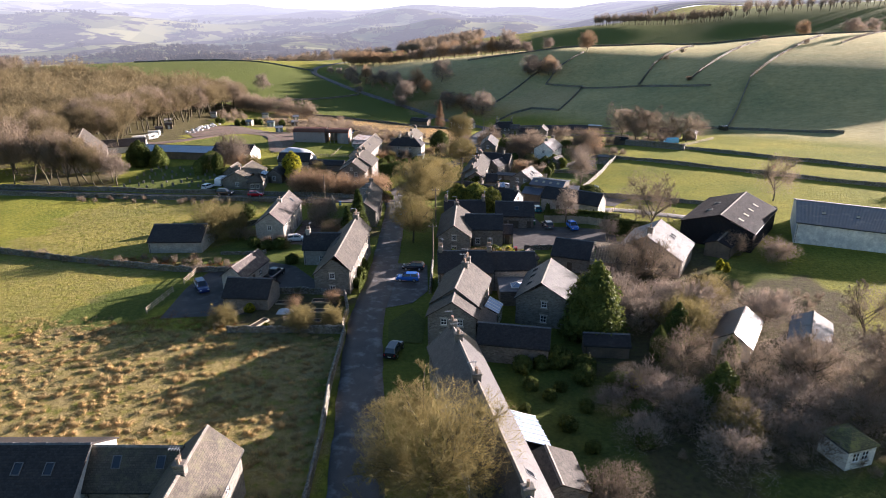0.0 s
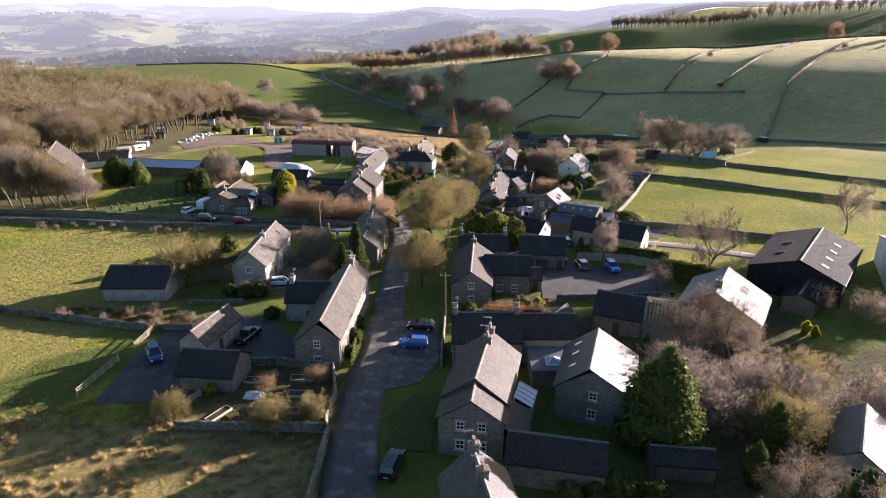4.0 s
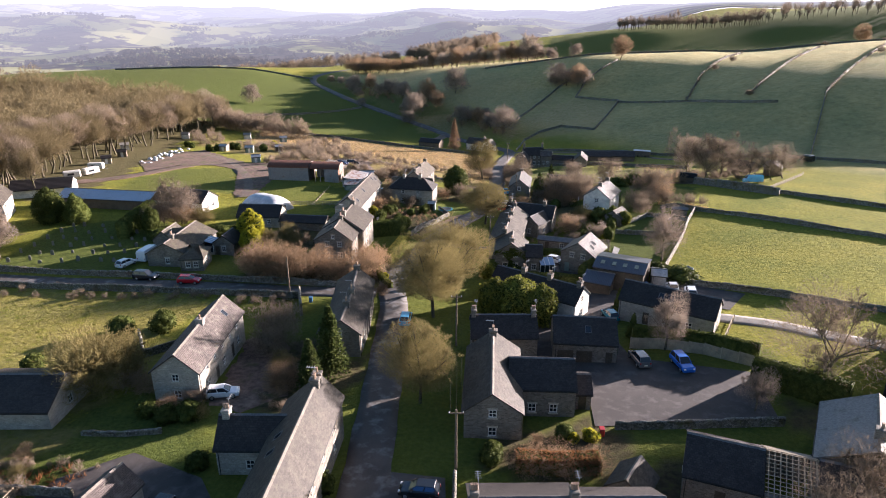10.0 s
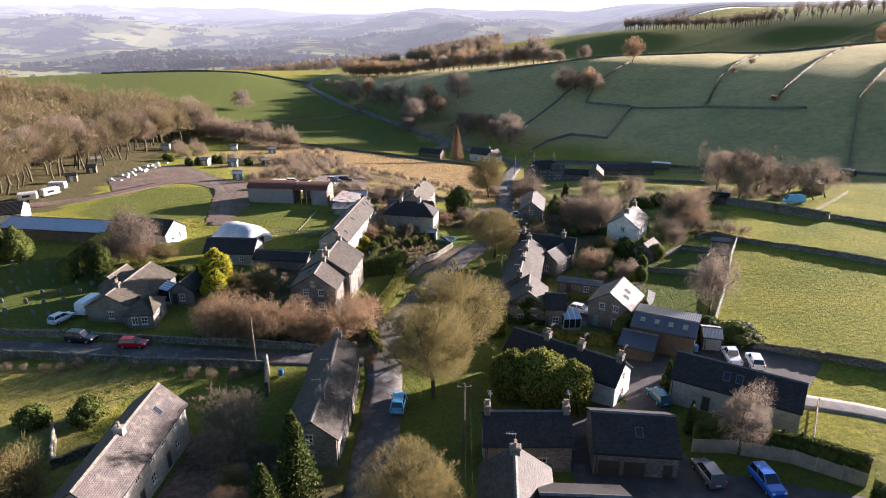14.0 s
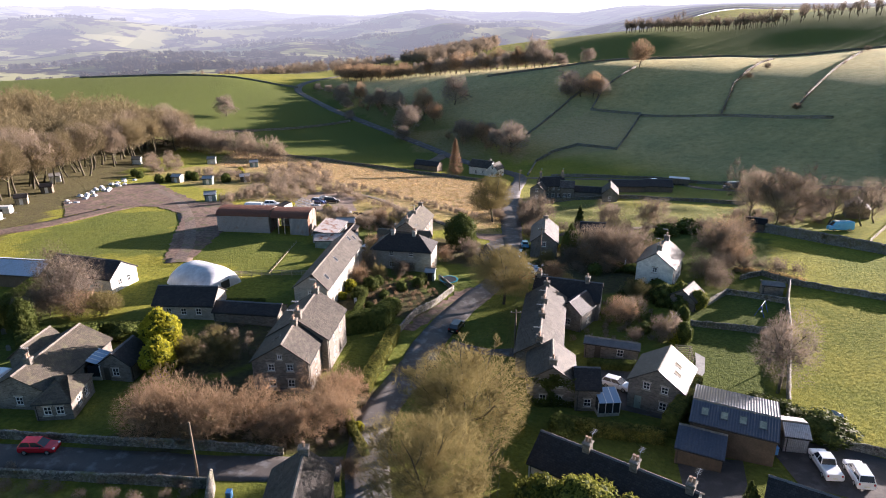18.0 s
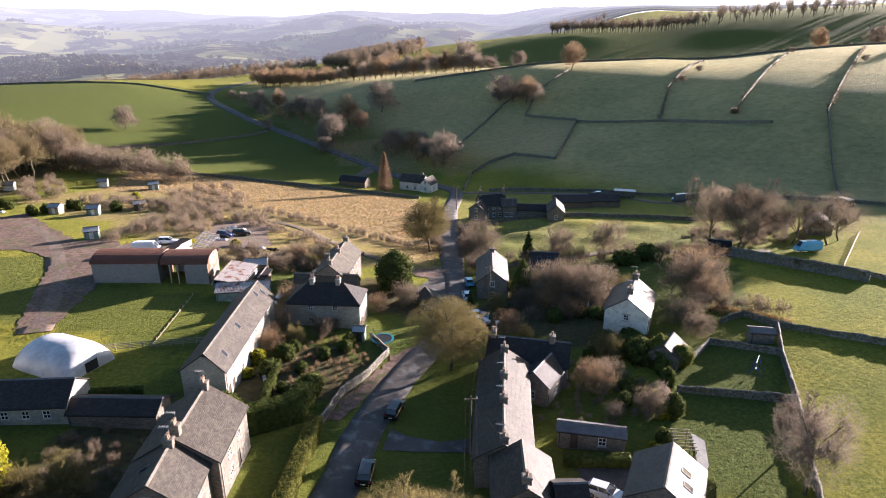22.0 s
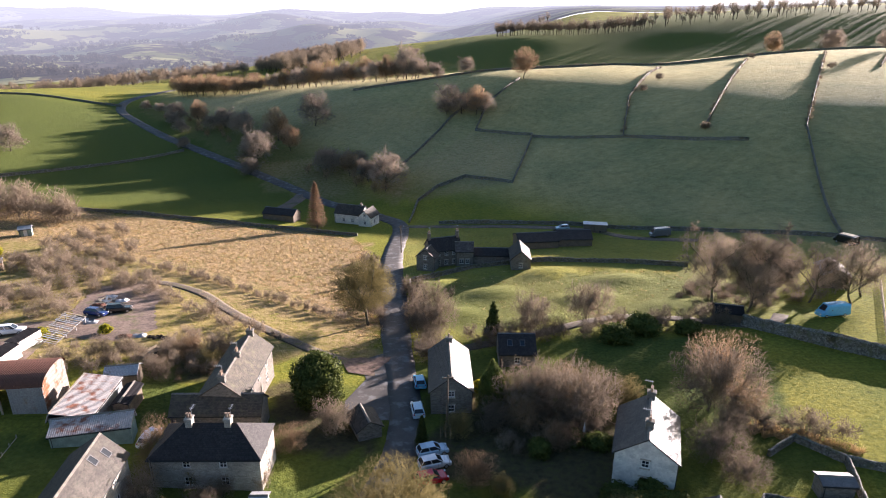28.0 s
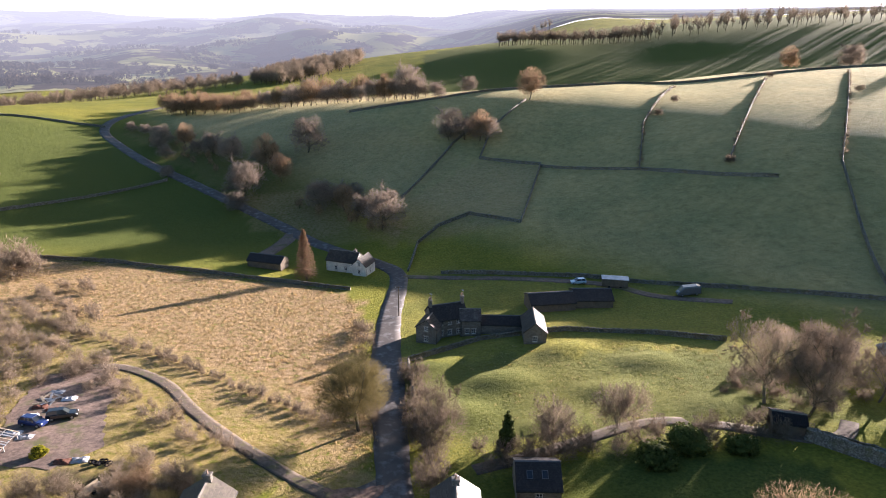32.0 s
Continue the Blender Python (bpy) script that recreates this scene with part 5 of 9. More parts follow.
house((5.8, 162.9), (18.9, 153.8), 2.6, 2.8, 3.8, 5.8, "row of cottages with dark slate roof and white gable", M_DARK, M_RENDER, [(0.31, 1.0, 2), (0.63, 1.0, 2), (0.98, 1.0, 2)], (1, 3, 0, 1))
house((22.2, 176.4), (25.8, 182.5), 3.4, 3.4, 4.1, 6.4, "stone coach house with slate roof and roof lights", M_GLOSS, M_STONE, [], (0, 0, 2, 1), sky=[(0.35, "r", 0.4), (0.6, "r", 0.5)], doors=[("a", 0.2)], doormat=M_TEAL)
house((8.6, 186), (10.2, 194.6), 3.2, 3.2, 4.3, 6.3, "stone cottage in a row with stone slate roof", M_SLATE, M_STONE, [(0.02, 0.9, 2), (0.95, 0.9, 3)], (2, 2, 0, 0), doors=[("l", 0.5)])
house((10.2, 194.6), (12.7, 206.8), 3.2, 3.2, 4.6, 6.7, "stone cottage at the end of a row with stone slate roof", M_SLATE, M_STONE, [(0.4, 0.9, 2), (0.97, 0.9, 3)], (2, 3, 0, 1), doors=[("l", 0.5)])
house((9.4, 178.4), (10.4, 185.6), 3.2, 3.0, 4.1, 6.2, "ivy-clad stone cottage with slate roof", M_SLATE, M_STONE, [(0.1, 0.8, 1)], (1, 0, 2, 0))
house((12.5, 179.6), (15.6, 179.4), 2.4, 2.4, 3.6, 5.2, "small gabled wing with dark slate roof", M_DARK, M_STONE, [], (0, 1, 0, 1), 1)
house((11.6, 212.2), (22.6, 208.6), 3.0, 3.0, 4, 6.1, "stone house with dark slate roof and tall stacks", M_DARK, M_STONE, [(0.02, 1.0, 2), (0.8, 1.1, 1)], (2, 1, 1, 1))
house((16, 203), (19.6, 207.5), 2.4, 2.2, 3.4, 5, "rear wing with dark slate roof", M_DARK, M_STONE, [], (0, 1, 1, 0), 1, sky=[(0.5, "l", 0.5)])
house((34.8, 218.4), (39.3, 226.4), 3.4, 3.4, 4.7, 7.1, "whitewashed stone house with a glossy slate roof", M_GLOSS, M_RENDER, [(0.25, 1.0, 2), (0.98, 1.0, 3)], (2, 2, 1, 1), doors=[("r", 0.5)])
house((17.1, 240.4), (19, 252), 2.9, 2.9, 4.2, 6.5, "roadside stone lodge with slate roof", M_GLOSS, M_STONE, [(0.9, 0.8, 1)], (1, 2, 1, 1))
house((28.4, 256.4), (34.2, 255.2), 3.0, 3.4, 2.6, 4.5, "garden studio with a dark blue slate roof and roof lights", M_DARK, M_STONE, [], (0, 1, 0, 0), 1, sky=[(0.3, "r", 0.5), (0.65, "r", 0.5)], name="outbuilding", category="outbuilding")
house((4.3, 240.2), (5.3, 236), 1.6, 1.6, 1.8, 2.8, "small stone roadside shed with slate roof", M_SLATE, M_STONE, [], (0, 0, 0, 0), 1, name="shed", category="shed")
house((39, 75.8), (44, 83.6), 2.4, 2.4, 2.4, 4, "garden building with a glossy slate roof", M_GLOSS, M_PALE, [], (0, 1, 1, 0), 1, name="outbuilding", category="outbuilding")
house((49, 75), (53.5, 82.6), 2.4, 2.4, 2.4, 3.6, "shed with a pale sheet roof among trees", M_FIBRE, M_BOARD, [], (0, 0, 0, 0), 1, name="shed", category="shed")
house((42.9, 53.4), (41.9, 56.8), 1.8, 1.8, 2.6, 3.7, "white summerhouse with a yellow mossy roof", M_LICHEN, M_RENDER, [], (0, 0, 2, 0), 1, hip=True, name="summerhouse", category="summerhouse")
# the farm in the valley
house((24.6, 308.8), (28.8, 316), 2.3, 2.3, 4, 5.8, "stone farmhouse wing in the valley", M_SLATE, M_STONE, [], (1, 1, 1, 0))
house((26, 313.4), (34, 314.4), 2.8, 2.8, 4.6, 7, "stone valley farmhouse with dark slate roof and two tall stacks", M_DARK, M_STONE, [(0.0, 1.6, 2), (1.0, 1.6, 2)], (1, 3, 0, 0))
house((33, 313), (37.4, 312.2), 2.6, 2.6, 4, 5.6, "stone farmhouse extension with a red-brown roof", M_TILE, M_STONE, [], (0, 2, 0, 0))
house((37.4, 312.2), (48.8, 309.6), 1.9, 1.9, 2.2, 3.5, "low range of stables with dark roof", M_DARK, M_STONE, [], (0, 0, 0, 0), 1, name="outbuilding", category="outbuilding")
house((46.8, 301.8), (48.6, 309.4), 2.3, 2.3, 3, 5, "small stone barn with a pale roof", M_SLATE, M_STONE, [], (0, 0, 1, 0), 1, name="barn", category="barn")
house((52, 322.6), (63, 322), 3.4, 3.4, 2.4, 3.8, "long low shed with a dark blue roof", M_DARK, M_BOARD, [], (0, 0, 0, 0), 1, name="shed", category="shed")
house((63.6, 323.2), (72.8, 321.6), 3.6, 3.6, 2.4, 3.9, "low black timber shed", M_DARK, M_BOARD, [], (0, 0, 0, 0), 1, name="shed", category="shed")
house((5.8, 373), (14.2, 368.4), 3.2, 3.2, 3.6, 5.8, "white cottage by the valley road with grey roof", M_SLATE, M_RENDER, [(0.9, 0.8, 1)], (1, 2, 1, 1))
house((13.6, 363), (16.8, 368), 2.2, 2.2, 3.4, 5.4, "white gabled cottage wing", M_SLATE, M_RENDER, [], (1, 1, 1, 1))
house((-18, 377), (-8, 372), 2.4, 2.4, 2.4, 3.8, "low dark barn by the valley road", M_DARK, M_BOARD, [], (0, 0, 0, 0), 1, name="barn", category="barn")
house((71, 260.6), (75.2, 258.6), 1.8, 1.8, 2.2, 3, "dark timber field shelter", M_DKSHEET, M_BOARD, [], (0, 0, 0, 0), 1, name="shelter", category="shelter")
house((104, 268.6), (107, 275), 2.6, 2.6, 3, 4.4, "field barn with sheet roof among trees", M_FIBRE, M_BOARD, [], (0, 0, 0, 0), 1, name="barn", category="barn")

house((10.9, 46.8), (10.2, 52.2), 2.2, 2.6, 2.4, 3.5, "stone outshut with stone slate roof behind a cottage row", M_SLATE, M_STONE, [], (0, 1, 0, 0), 1, name="outbuilding", category="outbuilding")
house((30.4, 90), (31, 94), 1.6, 1.6, 2, 2.8, "garden store with a weathered corrugated roof", M_OLDSHEET, M_BOARD, [], (0, 0, 0, 0), 1, name="store", category="store")
house((34.2, 90.4), (34.9, 94.2), 1.6, 1.6, 2, 2.9, "second garden store with a weathered corrugated roof", M_OLDSHEET, M_BOARD, [], (0, 0, 0, 0), 1, name="store", category="store")
house((19.4, 77.8), (25.4, 77.2), 1.4, 1.5, 2, 2.9, "low dark-roofed garden shed under a cypress", M_DARK, M_BOARD, [], (0, 0, 0, 0), 1, name="shed", category="shed")


# ---- trees and shrubs ----
def tubes(P, Q, r0, r1, sides):
    """Tapered tubes from P to Q: vertices and triangles."""
    n = len(P)
    d = Q - P
    d = d / (np.linalg.norm(d, axis=1)[:, None] + 1e-9)
    a = np.cross(d, np.where(np.abs(d[:, 2:3]) < 0.9, [[0, 0, 1.0]], [[1.0, 0, 0]]))
    a /= np.linalg.norm(a, axis=1)[:, None] + 1e-9
    b = np.cross(d, a)
    t = np.arange(sides) * 2 * np.pi / sides
    ring = a[:, None] * np.cos(t)[None, :, None] + b[:, None] * np.sin(t)[None, :, None]
    if np.max(r1) <= 0:
        V = np.concatenate([P[:, None] + ring * r0[:, None, None], Q[:, None]], 1).reshape(-1, 3)
        base = (np.arange(n) * (sides + 1))[:, None, None]
        k = np.arange(sides)
        F = base + np.stack([k, (k + 1) % sides, np.full(sides, sides)], -1)[None]
    else:
        V = np.concatenate([P[:, None] + ring * r0[:, None, None], Q[:, None] + ring * r1[:, None, None]], 1).reshape(-1, 3)
        base = (np.arange(n) * 2 * sides)[:, None, None]
        k = np.arange(sides)
        k2 = (k + 1) % sides
        F = base + np.concatenate([np.stack([k, k2, sides + k2], -1), np.stack([k, sides + k2, sides + k], -1)])[None]
    return V, F.reshape(-1, 3)


def joined(parts):
    vs, fs, n = [], [], 0
    for v, f in parts:
        vs.append(v)
        fs.append(f + n)
        n += len(v)
    return np.concatenate(vs), np.concatenate(fs)


def bare_tree(seed, h, width, counts, trunk=0.3, up=0.25, thick=0.02, twig=0.022, stems=1, wild=0.8):
    """A leafless tree: (wood, twigs), each as vertices and triangles. counts: children a branch, level by level."""
    g = np.random.default_rng(seed)
    wood, fine = [], []
    P0 = np.array([[0.12 * h * 0.3 * math.cos(k * 2.4) * (stems > 1), 0.12 * h * 0.3 * math.sin(k * 2.4) * (stems > 1), -0.3] for k in range(stems)])
    Q0 = P0 + np.array([[g.normal(0, 0.05) * h, g.normal(0, 0.05) * h, trunk * h + 0.3] for _ in range(stems)])
    R0 = np.full(stems, thick * h / stems ** 0.5)
    levels = [(P0, Q0, R0, R0 * 0.75)]
    P, Q, R = P0, Q0, R0 * 0.75
    length = np.full(stems, h * 0.52)
    for lev, c in enumerate(counts):
        n = len(P) * c
        i = np.repeat(np.arange(len(P)), c)
        u = g.uniform(0.55 if lev == 0 else 0.3, 1.0, n)
        if lev == 0:
            u = np.clip(u, 0.6, 1)
        S = P[i] + (Q[i] - P[i]) * u[:, None]
        pd = (Q - P)[i]
        pd = pd / np.linalg.norm(pd, axis=1)[:, None]
        rnd = g.normal(size=(n, 3))
        rnd /= np.linalg.norm(rnd, axis=1)[:, None]
        if lev == 0:
            az = np.tile(np.arange(c) * 2 * np.pi / c, len(P)) + g.uniform(-0.4, 0.4, n)
            inc = g.uniform(0.35, 1.15, n)
            D = np.stack([np.cos(az) * np.sin(inc), np.sin(az) * np.sin(inc), np.cos(inc)], 1)
        else:
            D = pd * 0.75 + rnd * wild + np.array([0, 0, up])
        D /= np.linalg.norm(D, axis=1)[:, None]
        ln = length[i] * g.uniform(0.55, 1.0, n) * (1.0 if lev == 0 else 1.15 - 0.45 * u)
        E = S + D * ln[:, None]
        r = R[i] * g.uniform(0.42, 0.62, n)
        if lev >= len(counts) - 2:
            r = np.maximum(r * 0 + twig * (1.5 if lev == len(counts) - 2 else 1.0), 0.006)
        levels.append((S, E, r, r * 0.45))
        P, Q, R, length = S, E, r * 0.6, ln * 0.62
    allp = np.concatenate([l[1] for l in levels])
    sz = h / np.percentile(allp[:, 2], 99.7)
    sx = (width / 2) / np.percentile(np.hypot(allp[:, 0], allp[:, 1]), 95)
    sc = np.array([sx, sx, sz])
    for k, (a, b, r0, r1) in enumerate(levels):
        last = k >= len(levels) - 2
        a, b = a * sc, b * sc
        if last:
            fine.append(tubes(a, b, r0, r1 * 0, 3))
        else:
            m = (a + b) / 2 + g.normal(0, 0.05, a.shape) * np.linalg.norm(b - a, axis=1)[:, None]
            rm = (r0 + r1) / 2
            s = 6 if k == 0 else 4
            wood += [tubes(a, m, r0, rm, s), tubes(m, b, rm, r1, s)]
    return joined(wood), joined(fine)


def dome(seed, h, width, base, n, length, thick, lobes=0.16):
    """The cloud of fine outer twigs of a crown: slivers that point outward and up, thicker in clumps."""
    g = np.random.default_rng(seed + 100)
    d = g.normal(size=(n, 3))
    d[:, 2] += 0.25
    k = g.normal(size=(46, 3))
    k /= np.linalg.norm(k, axis=1)[:, None]
    pick = g.integers(0, 46, n)
    d = np.where((g.uniform(size=n) < 0.55)[:, None], k[pick] + d * 0.2, d)
    d /= np.linalg.norm(d, axis=1)[:, None]
    q = g.normal(size=(7, 3)) * 2.2
    swell = 1 + lobes * np.sin(d @ q.T + np.arange(7)).sum(1) / 2.6
    zc = base + (h - base) * 0.42
    r = g.uniform(0.12, 1, n) ** 0.5 * swell
    p = d * r[:, None] * np.where(d[:, 2:3] > 0, [[width / 2, width / 2, h - zc]], [[width / 2, width / 2, zc - base]]) * 0.95 + [0, 0, zc]
    ax = d * [0.7, 0.7, 0.5] + [0, 0, 0.45] + g.normal(0, 0.55, (n, 3))
    ax /= np.linalg.norm(ax, axis=1)[:, None]
    s = np.cross(ax, g.normal(size=(n, 3)))
    s /= np.linalg.norm(s, axis=1)[:, None]
    ln = (length * g.uniform(0.6, 1.3, n))[:, None]
    w = (thick * g.uniform(0.6, 1.4, n))[:, None]
    V = np.stack([p - ax * ln * 0.5 - s * w, p - ax * ln * 0.5 + s * w, p + ax * ln * 0.5], 1).reshape(-1, 3)
    return V, np.arange(n * 3).reshape(-1, 3)


def tree_kind(name, seed, h, width, counts, bark, twigs, label, category="tree", group="bare trees", cloud=None, **kw):
    """A prototype of a bare tree, of unit height 1 per metre h; returns a maker of copies."""
    (wv, wf), (tv, tf) = bare_tree(seed, h, width, counts, **kw)
    if cloud:
        tv, tf = joined([(tv, tf), dome(seed, h, width, *cloud)])
    meshes = flat_mesh("trunk", wv, wf, bark, True), flat_mesh("crown", tv, tf, twigs)

    def plant(x, y, height, turn=0.0, wide=1.0, z=None):
        s = height / h
        ob = thing(name, Matrix.Translation((x, y, gz(x, y) - 0.05 if z is None else z)) @ Matrix.Rotation(turn, 4, "Z") @ Matrix.Diagonal((s * wide, s * wide, s, 1)), label, category, group)
        for me, nm in zip(meshes, ("trunk", "crown")):
            new(nm, me).parent = ob
            ob.children[-1].name = nm
        return ob
    plant.data = (wv, wf, tv, tf, h)
    return plant


big_a = tree_kind("bare_tree", 11, 14, 12, (9, 6, 6, 7, 6), M_BARK, M_OLIVE, "broad leafless roadside tree with olive lichened twigs", trunk=0.26, twig=0.021, cloud=(2.4, 30000, 0.8, 0.0125, 0.2))
big_b = tree_kind("bare_tree", 12, 14, 13, (8, 6, 6, 7, 6), M_BARK, M_TWIG, "broad leafless tree with brown twigs", trunk=0.28, up=0.2, twig=0.022, cloud=(2.8, 16000, 0.8, 0.0135, 0.25))
open_a = tree_kind("bare_tree", 13, 14, 14, (8, 6, 6, 6, 6), M_BARK, M_TWIG, "open leafless tree with spreading limbs", trunk=0.25, wild=0.95, twig=0.024, cloud=(2.6, 8000, 0.85, 0.014, 0.35))
birch = tree_kind("birch_tree", 14, 10, 7, (10, 7, 8, 8), M_BARK, M_SILVER, "leafless birch with pale drooping twigs", trunk=0.5, up=0.05, twig=0.024, cloud=(2.0, 6000, 0.75, 0.013, 0.4))
shrub_a = tree_kind("bare_shrub", 15, 5, 6, (6, 6, 6, 5), M_BARK, M_RUSSET, "russet leafless shrub with upright stems", "shrub", "bare shrubs", trunk=0.12, stems=4, thick=0.015, twig=0.02, cloud=(0.1, 4200, 0.6, 0.0135, 0.45))
shrub_b = tree_kind("bare_shrub", 16, 5, 6, (6, 6, 6, 5), M_BARK, M_TWIG, "brown leafless shrub with tangled stems", "shrub", "bare shrubs", trunk=0.12, stems=4, thick=0.015, twig=0.02, wild=1.0, cloud=(0.1, 4200, 0.6, 0.0135, 0.45))
shrub_c = tree_kind("bare_shrub", 17, 5, 5.6, (7, 6, 6, 5), M_BARK, M_OLIVE, "rounded yellowish leafless shrub", "shrub", "bare shrubs", trunk=0.1, stems=5, thick=0.012, twig=0.022, cloud=(0.0, 6000, 0.55, 0.0135, 0.3))
# paler twigs paint low sunlight onto the eastern garden shrubs
shrub_d = tree_kind("bare_shrub", 27, 5, 6, (6, 6, 6, 5), M_BARK, M_SILVER, "leafless shrub with fine upright twigs, tinted pale as if sunlit", "shrub", "bare shrubs", trunk=0.14, stems=4, thick=0.015, twig=0.02, up=0.35, cloud=(0.1, 4200, 0.6, 0.0135, 0.45))
beech = tree_kind("beech_tree", 18, 15, 12, (8, 6, 6, 4), M_BARK, M_BEECH, "tall leafless woodland beech", group="woodland trees", trunk=0.42, up=0.35, twig=0.06, cloud=(5.4, 9000, 1.4, 0.022, 0.22))
beech_b = tree_kind("beech_tree", 19, 15, 12, (8, 6, 6, 4), M_BARK, M_TWIG, "tall leafless woodland tree with brown crown", group="woodland trees", trunk=0.4, up=0.35, twig=0.06, cloud=(5.0, 9000, 1.4, 0.022, 0.22))
hill_tree = tree_kind("hill_tree", 20, 12, 12, (8, 6, 6, 4), M_BARK, M_SILVER, "leafless hillside tree with pale grey crown", group="hillside trees", trunk=0.2, twig=0.075, cloud=(1.6, 3600, 1.4, 0.05, 0.3))
hill_tree_b = tree_kind("hill_tree", 21, 11, 10, (8, 6, 6, 4), M_BARK, M_RUSSET, "leafless hillside tree with russet crown", group="hillside trees", trunk=0.2, twig=0.075, cloud=(1.6, 3600, 1.3, 0.05, 0.3))
far_tree = tree_kind("far_tree", 22, 12, 9, (6, 5, 4), M_BARK, M_TWIG, "", trunk=0.25, twig=0.13, cloud=(1.6, 620, 1.6, 0.085))

for x, y, h, w in ((-1.6, 47.5, 13.6, 1.26), (-6.3, 126.5, 11.6, 0.98), (-5.4, 153.6, 14.4, 1.06), (-2.75, 168.4, 14, 1.24), (6, 213.5, 11.8, 1.28), (8.1, 276, 14.6, 0.95)):
    big_a(x, y, h, x, w)
for x, y, h, w in ((75.4, 267.5, 16.5, .9), (85.7, 267, 15, 1), (79, 262, 12, 1), (53, 62, 11, 1.2)):
    big_b(x, y, h, x, w)
for x, y, h, w in ((43.6, 130.5, 14, 1.0), (20.4, 274.5, 9.4, 0.9), (93, 263, 12, 1), (100, 260, 11.5, 1), (105, 263, 11, 1), (84, 156, 12, 0.9), (-68, 203.5, 11.5, 1.0), (60, 80, 9, 1.2), (-102.5, 179.4, 14.6, .8), (-106.3, 176.8, 15, .8), (-113, 178, 15.5, .9), (-119, 180, 15, .9), (-97.9, 178.8, 12.5, .8),
                   (36, 66, 8, 1.1), (31, 71, 7, 1.1), (45, 67, 8, 1.2), (34.5, 106, 9, 0.9), (30, 101, 9, 1), (37, 100, 8.4, 1)):
    open_a(x, y, h, x * 1.3, w)
for x, y, h, w in ((28.6, 141.2, 9, 0.95), (39.9, 180, 12, 0.95), (41.8, 186.5, 8, 0.8), (34, 124.5, 6, 1.1), (-66.2, 201.6, 10, 1.2), (-93.4, 177.6, 10, 1.1), (-96.2, 181, 10.5, 1.1)):
    birch(x, y, h, x, w)
for x, y, h, w in ((-38.5, 169, 6.4, 1.1), (-35, 169.6, 6.2, 1), (-31.9, 168.8, 6.6, 1.1), (-28, 171.4, 5.6, 1.1), (-21.3, 170.4, 5.2, 1.1), (-18.6, 173, 5, 1), (-20, 176.6, 5.2, 0.9), (-40, 172, 5, 1), (-24.5, 169.3, 4.4, 1.2), (-17.2, 177.7, 4.6, 0.9),
                   (-24.1, 128.8, 4.2, 0.8), (6, 113.6, 2.4, 1.7), (9.5, 113.4, 2.2, 1.8), (12, 113.6, 2.2, 1.6), (-24, 92, 2.4, 0.9), (-18, 94, 2.3, 1), (-38.5, 128.6, 3.5, 1), (-15, 163, 2.4, 1)):
    shrub_a(x, y, h, x * 2.1, w)
for x, y, h, w in ((-28.6, 144.2, 6, 1), (-28, 140, 4.5, 1.2), (37.2, 265.4, 8, .8), (49, 267, 8, .8), (26.9, 236.8, 8.2, .8), (33.7, 233.4, 8.8, .85), (30, 238, 7.6, .9), (0.5, 238.6, 4.6, 1), (19.6, 270.4, 7, 1), (-17, 262, 4, 1), (-31, 262, 3.5, 1),
                   (40, 62, 6, 1.2), (27, 62, 5.4, 1.2), (33, 60, 5.6, 1.2), (38, 56, 5, 1.2), (30, 54, 4.6, 1.2), (24.5, 66, 5, 1.1), (47, 60, 6.5, 1.1), (26, 92, 7.5, 1), (29, 86, 6.5, 1.1), (34, 90, 6, 1.2), (38, 88, 6.6, 1.2), (49, 86, 6, 1.2), (47, 72, 6, 1.1), (58, 72, 6, 1.2),
                   (55, 66, 6.5, 1.2), (61, 62, 6, 1.2), (22, 58, 3.6, 1.1), (20, 64, 3.2, 1.1), (16, 48, 4, 1.2), (63, 112, 4.5, 1.3), (57, 117, 4.5, 1.3), (-20, 226, 4.6, 0.8), (-14, 224, 3.6, 0.8), (27, 206, 4, 1), (30, 197, 4.2, .8)):
    (shrub_d if x > 19 and y < 95 else shrub_b)(x, y, h, x * 1.7, w)
for x, y, h, w in ((-48.6, 129, 8.8, 1.05), (-45.6, 131, 7.6, 0.9), (-32.8, 85.3, 4, 0.95), (-21.2, 84, 4.6, 0.9), (-16.6, 85.6, 3.8, 0.9), (-20, 232, 4.6, 0.9), (34.6, 82, 7, 1.1), (42, 92, 6, 1), (30, 213, 4.6, 1), (32, 58, 5, 1.1), (-52, 131, 4, 1), (-37, 187, 5.4, .9), (-42, 186.5, 4.6, .9)):
    shrub_c(x, y, h, x, w)
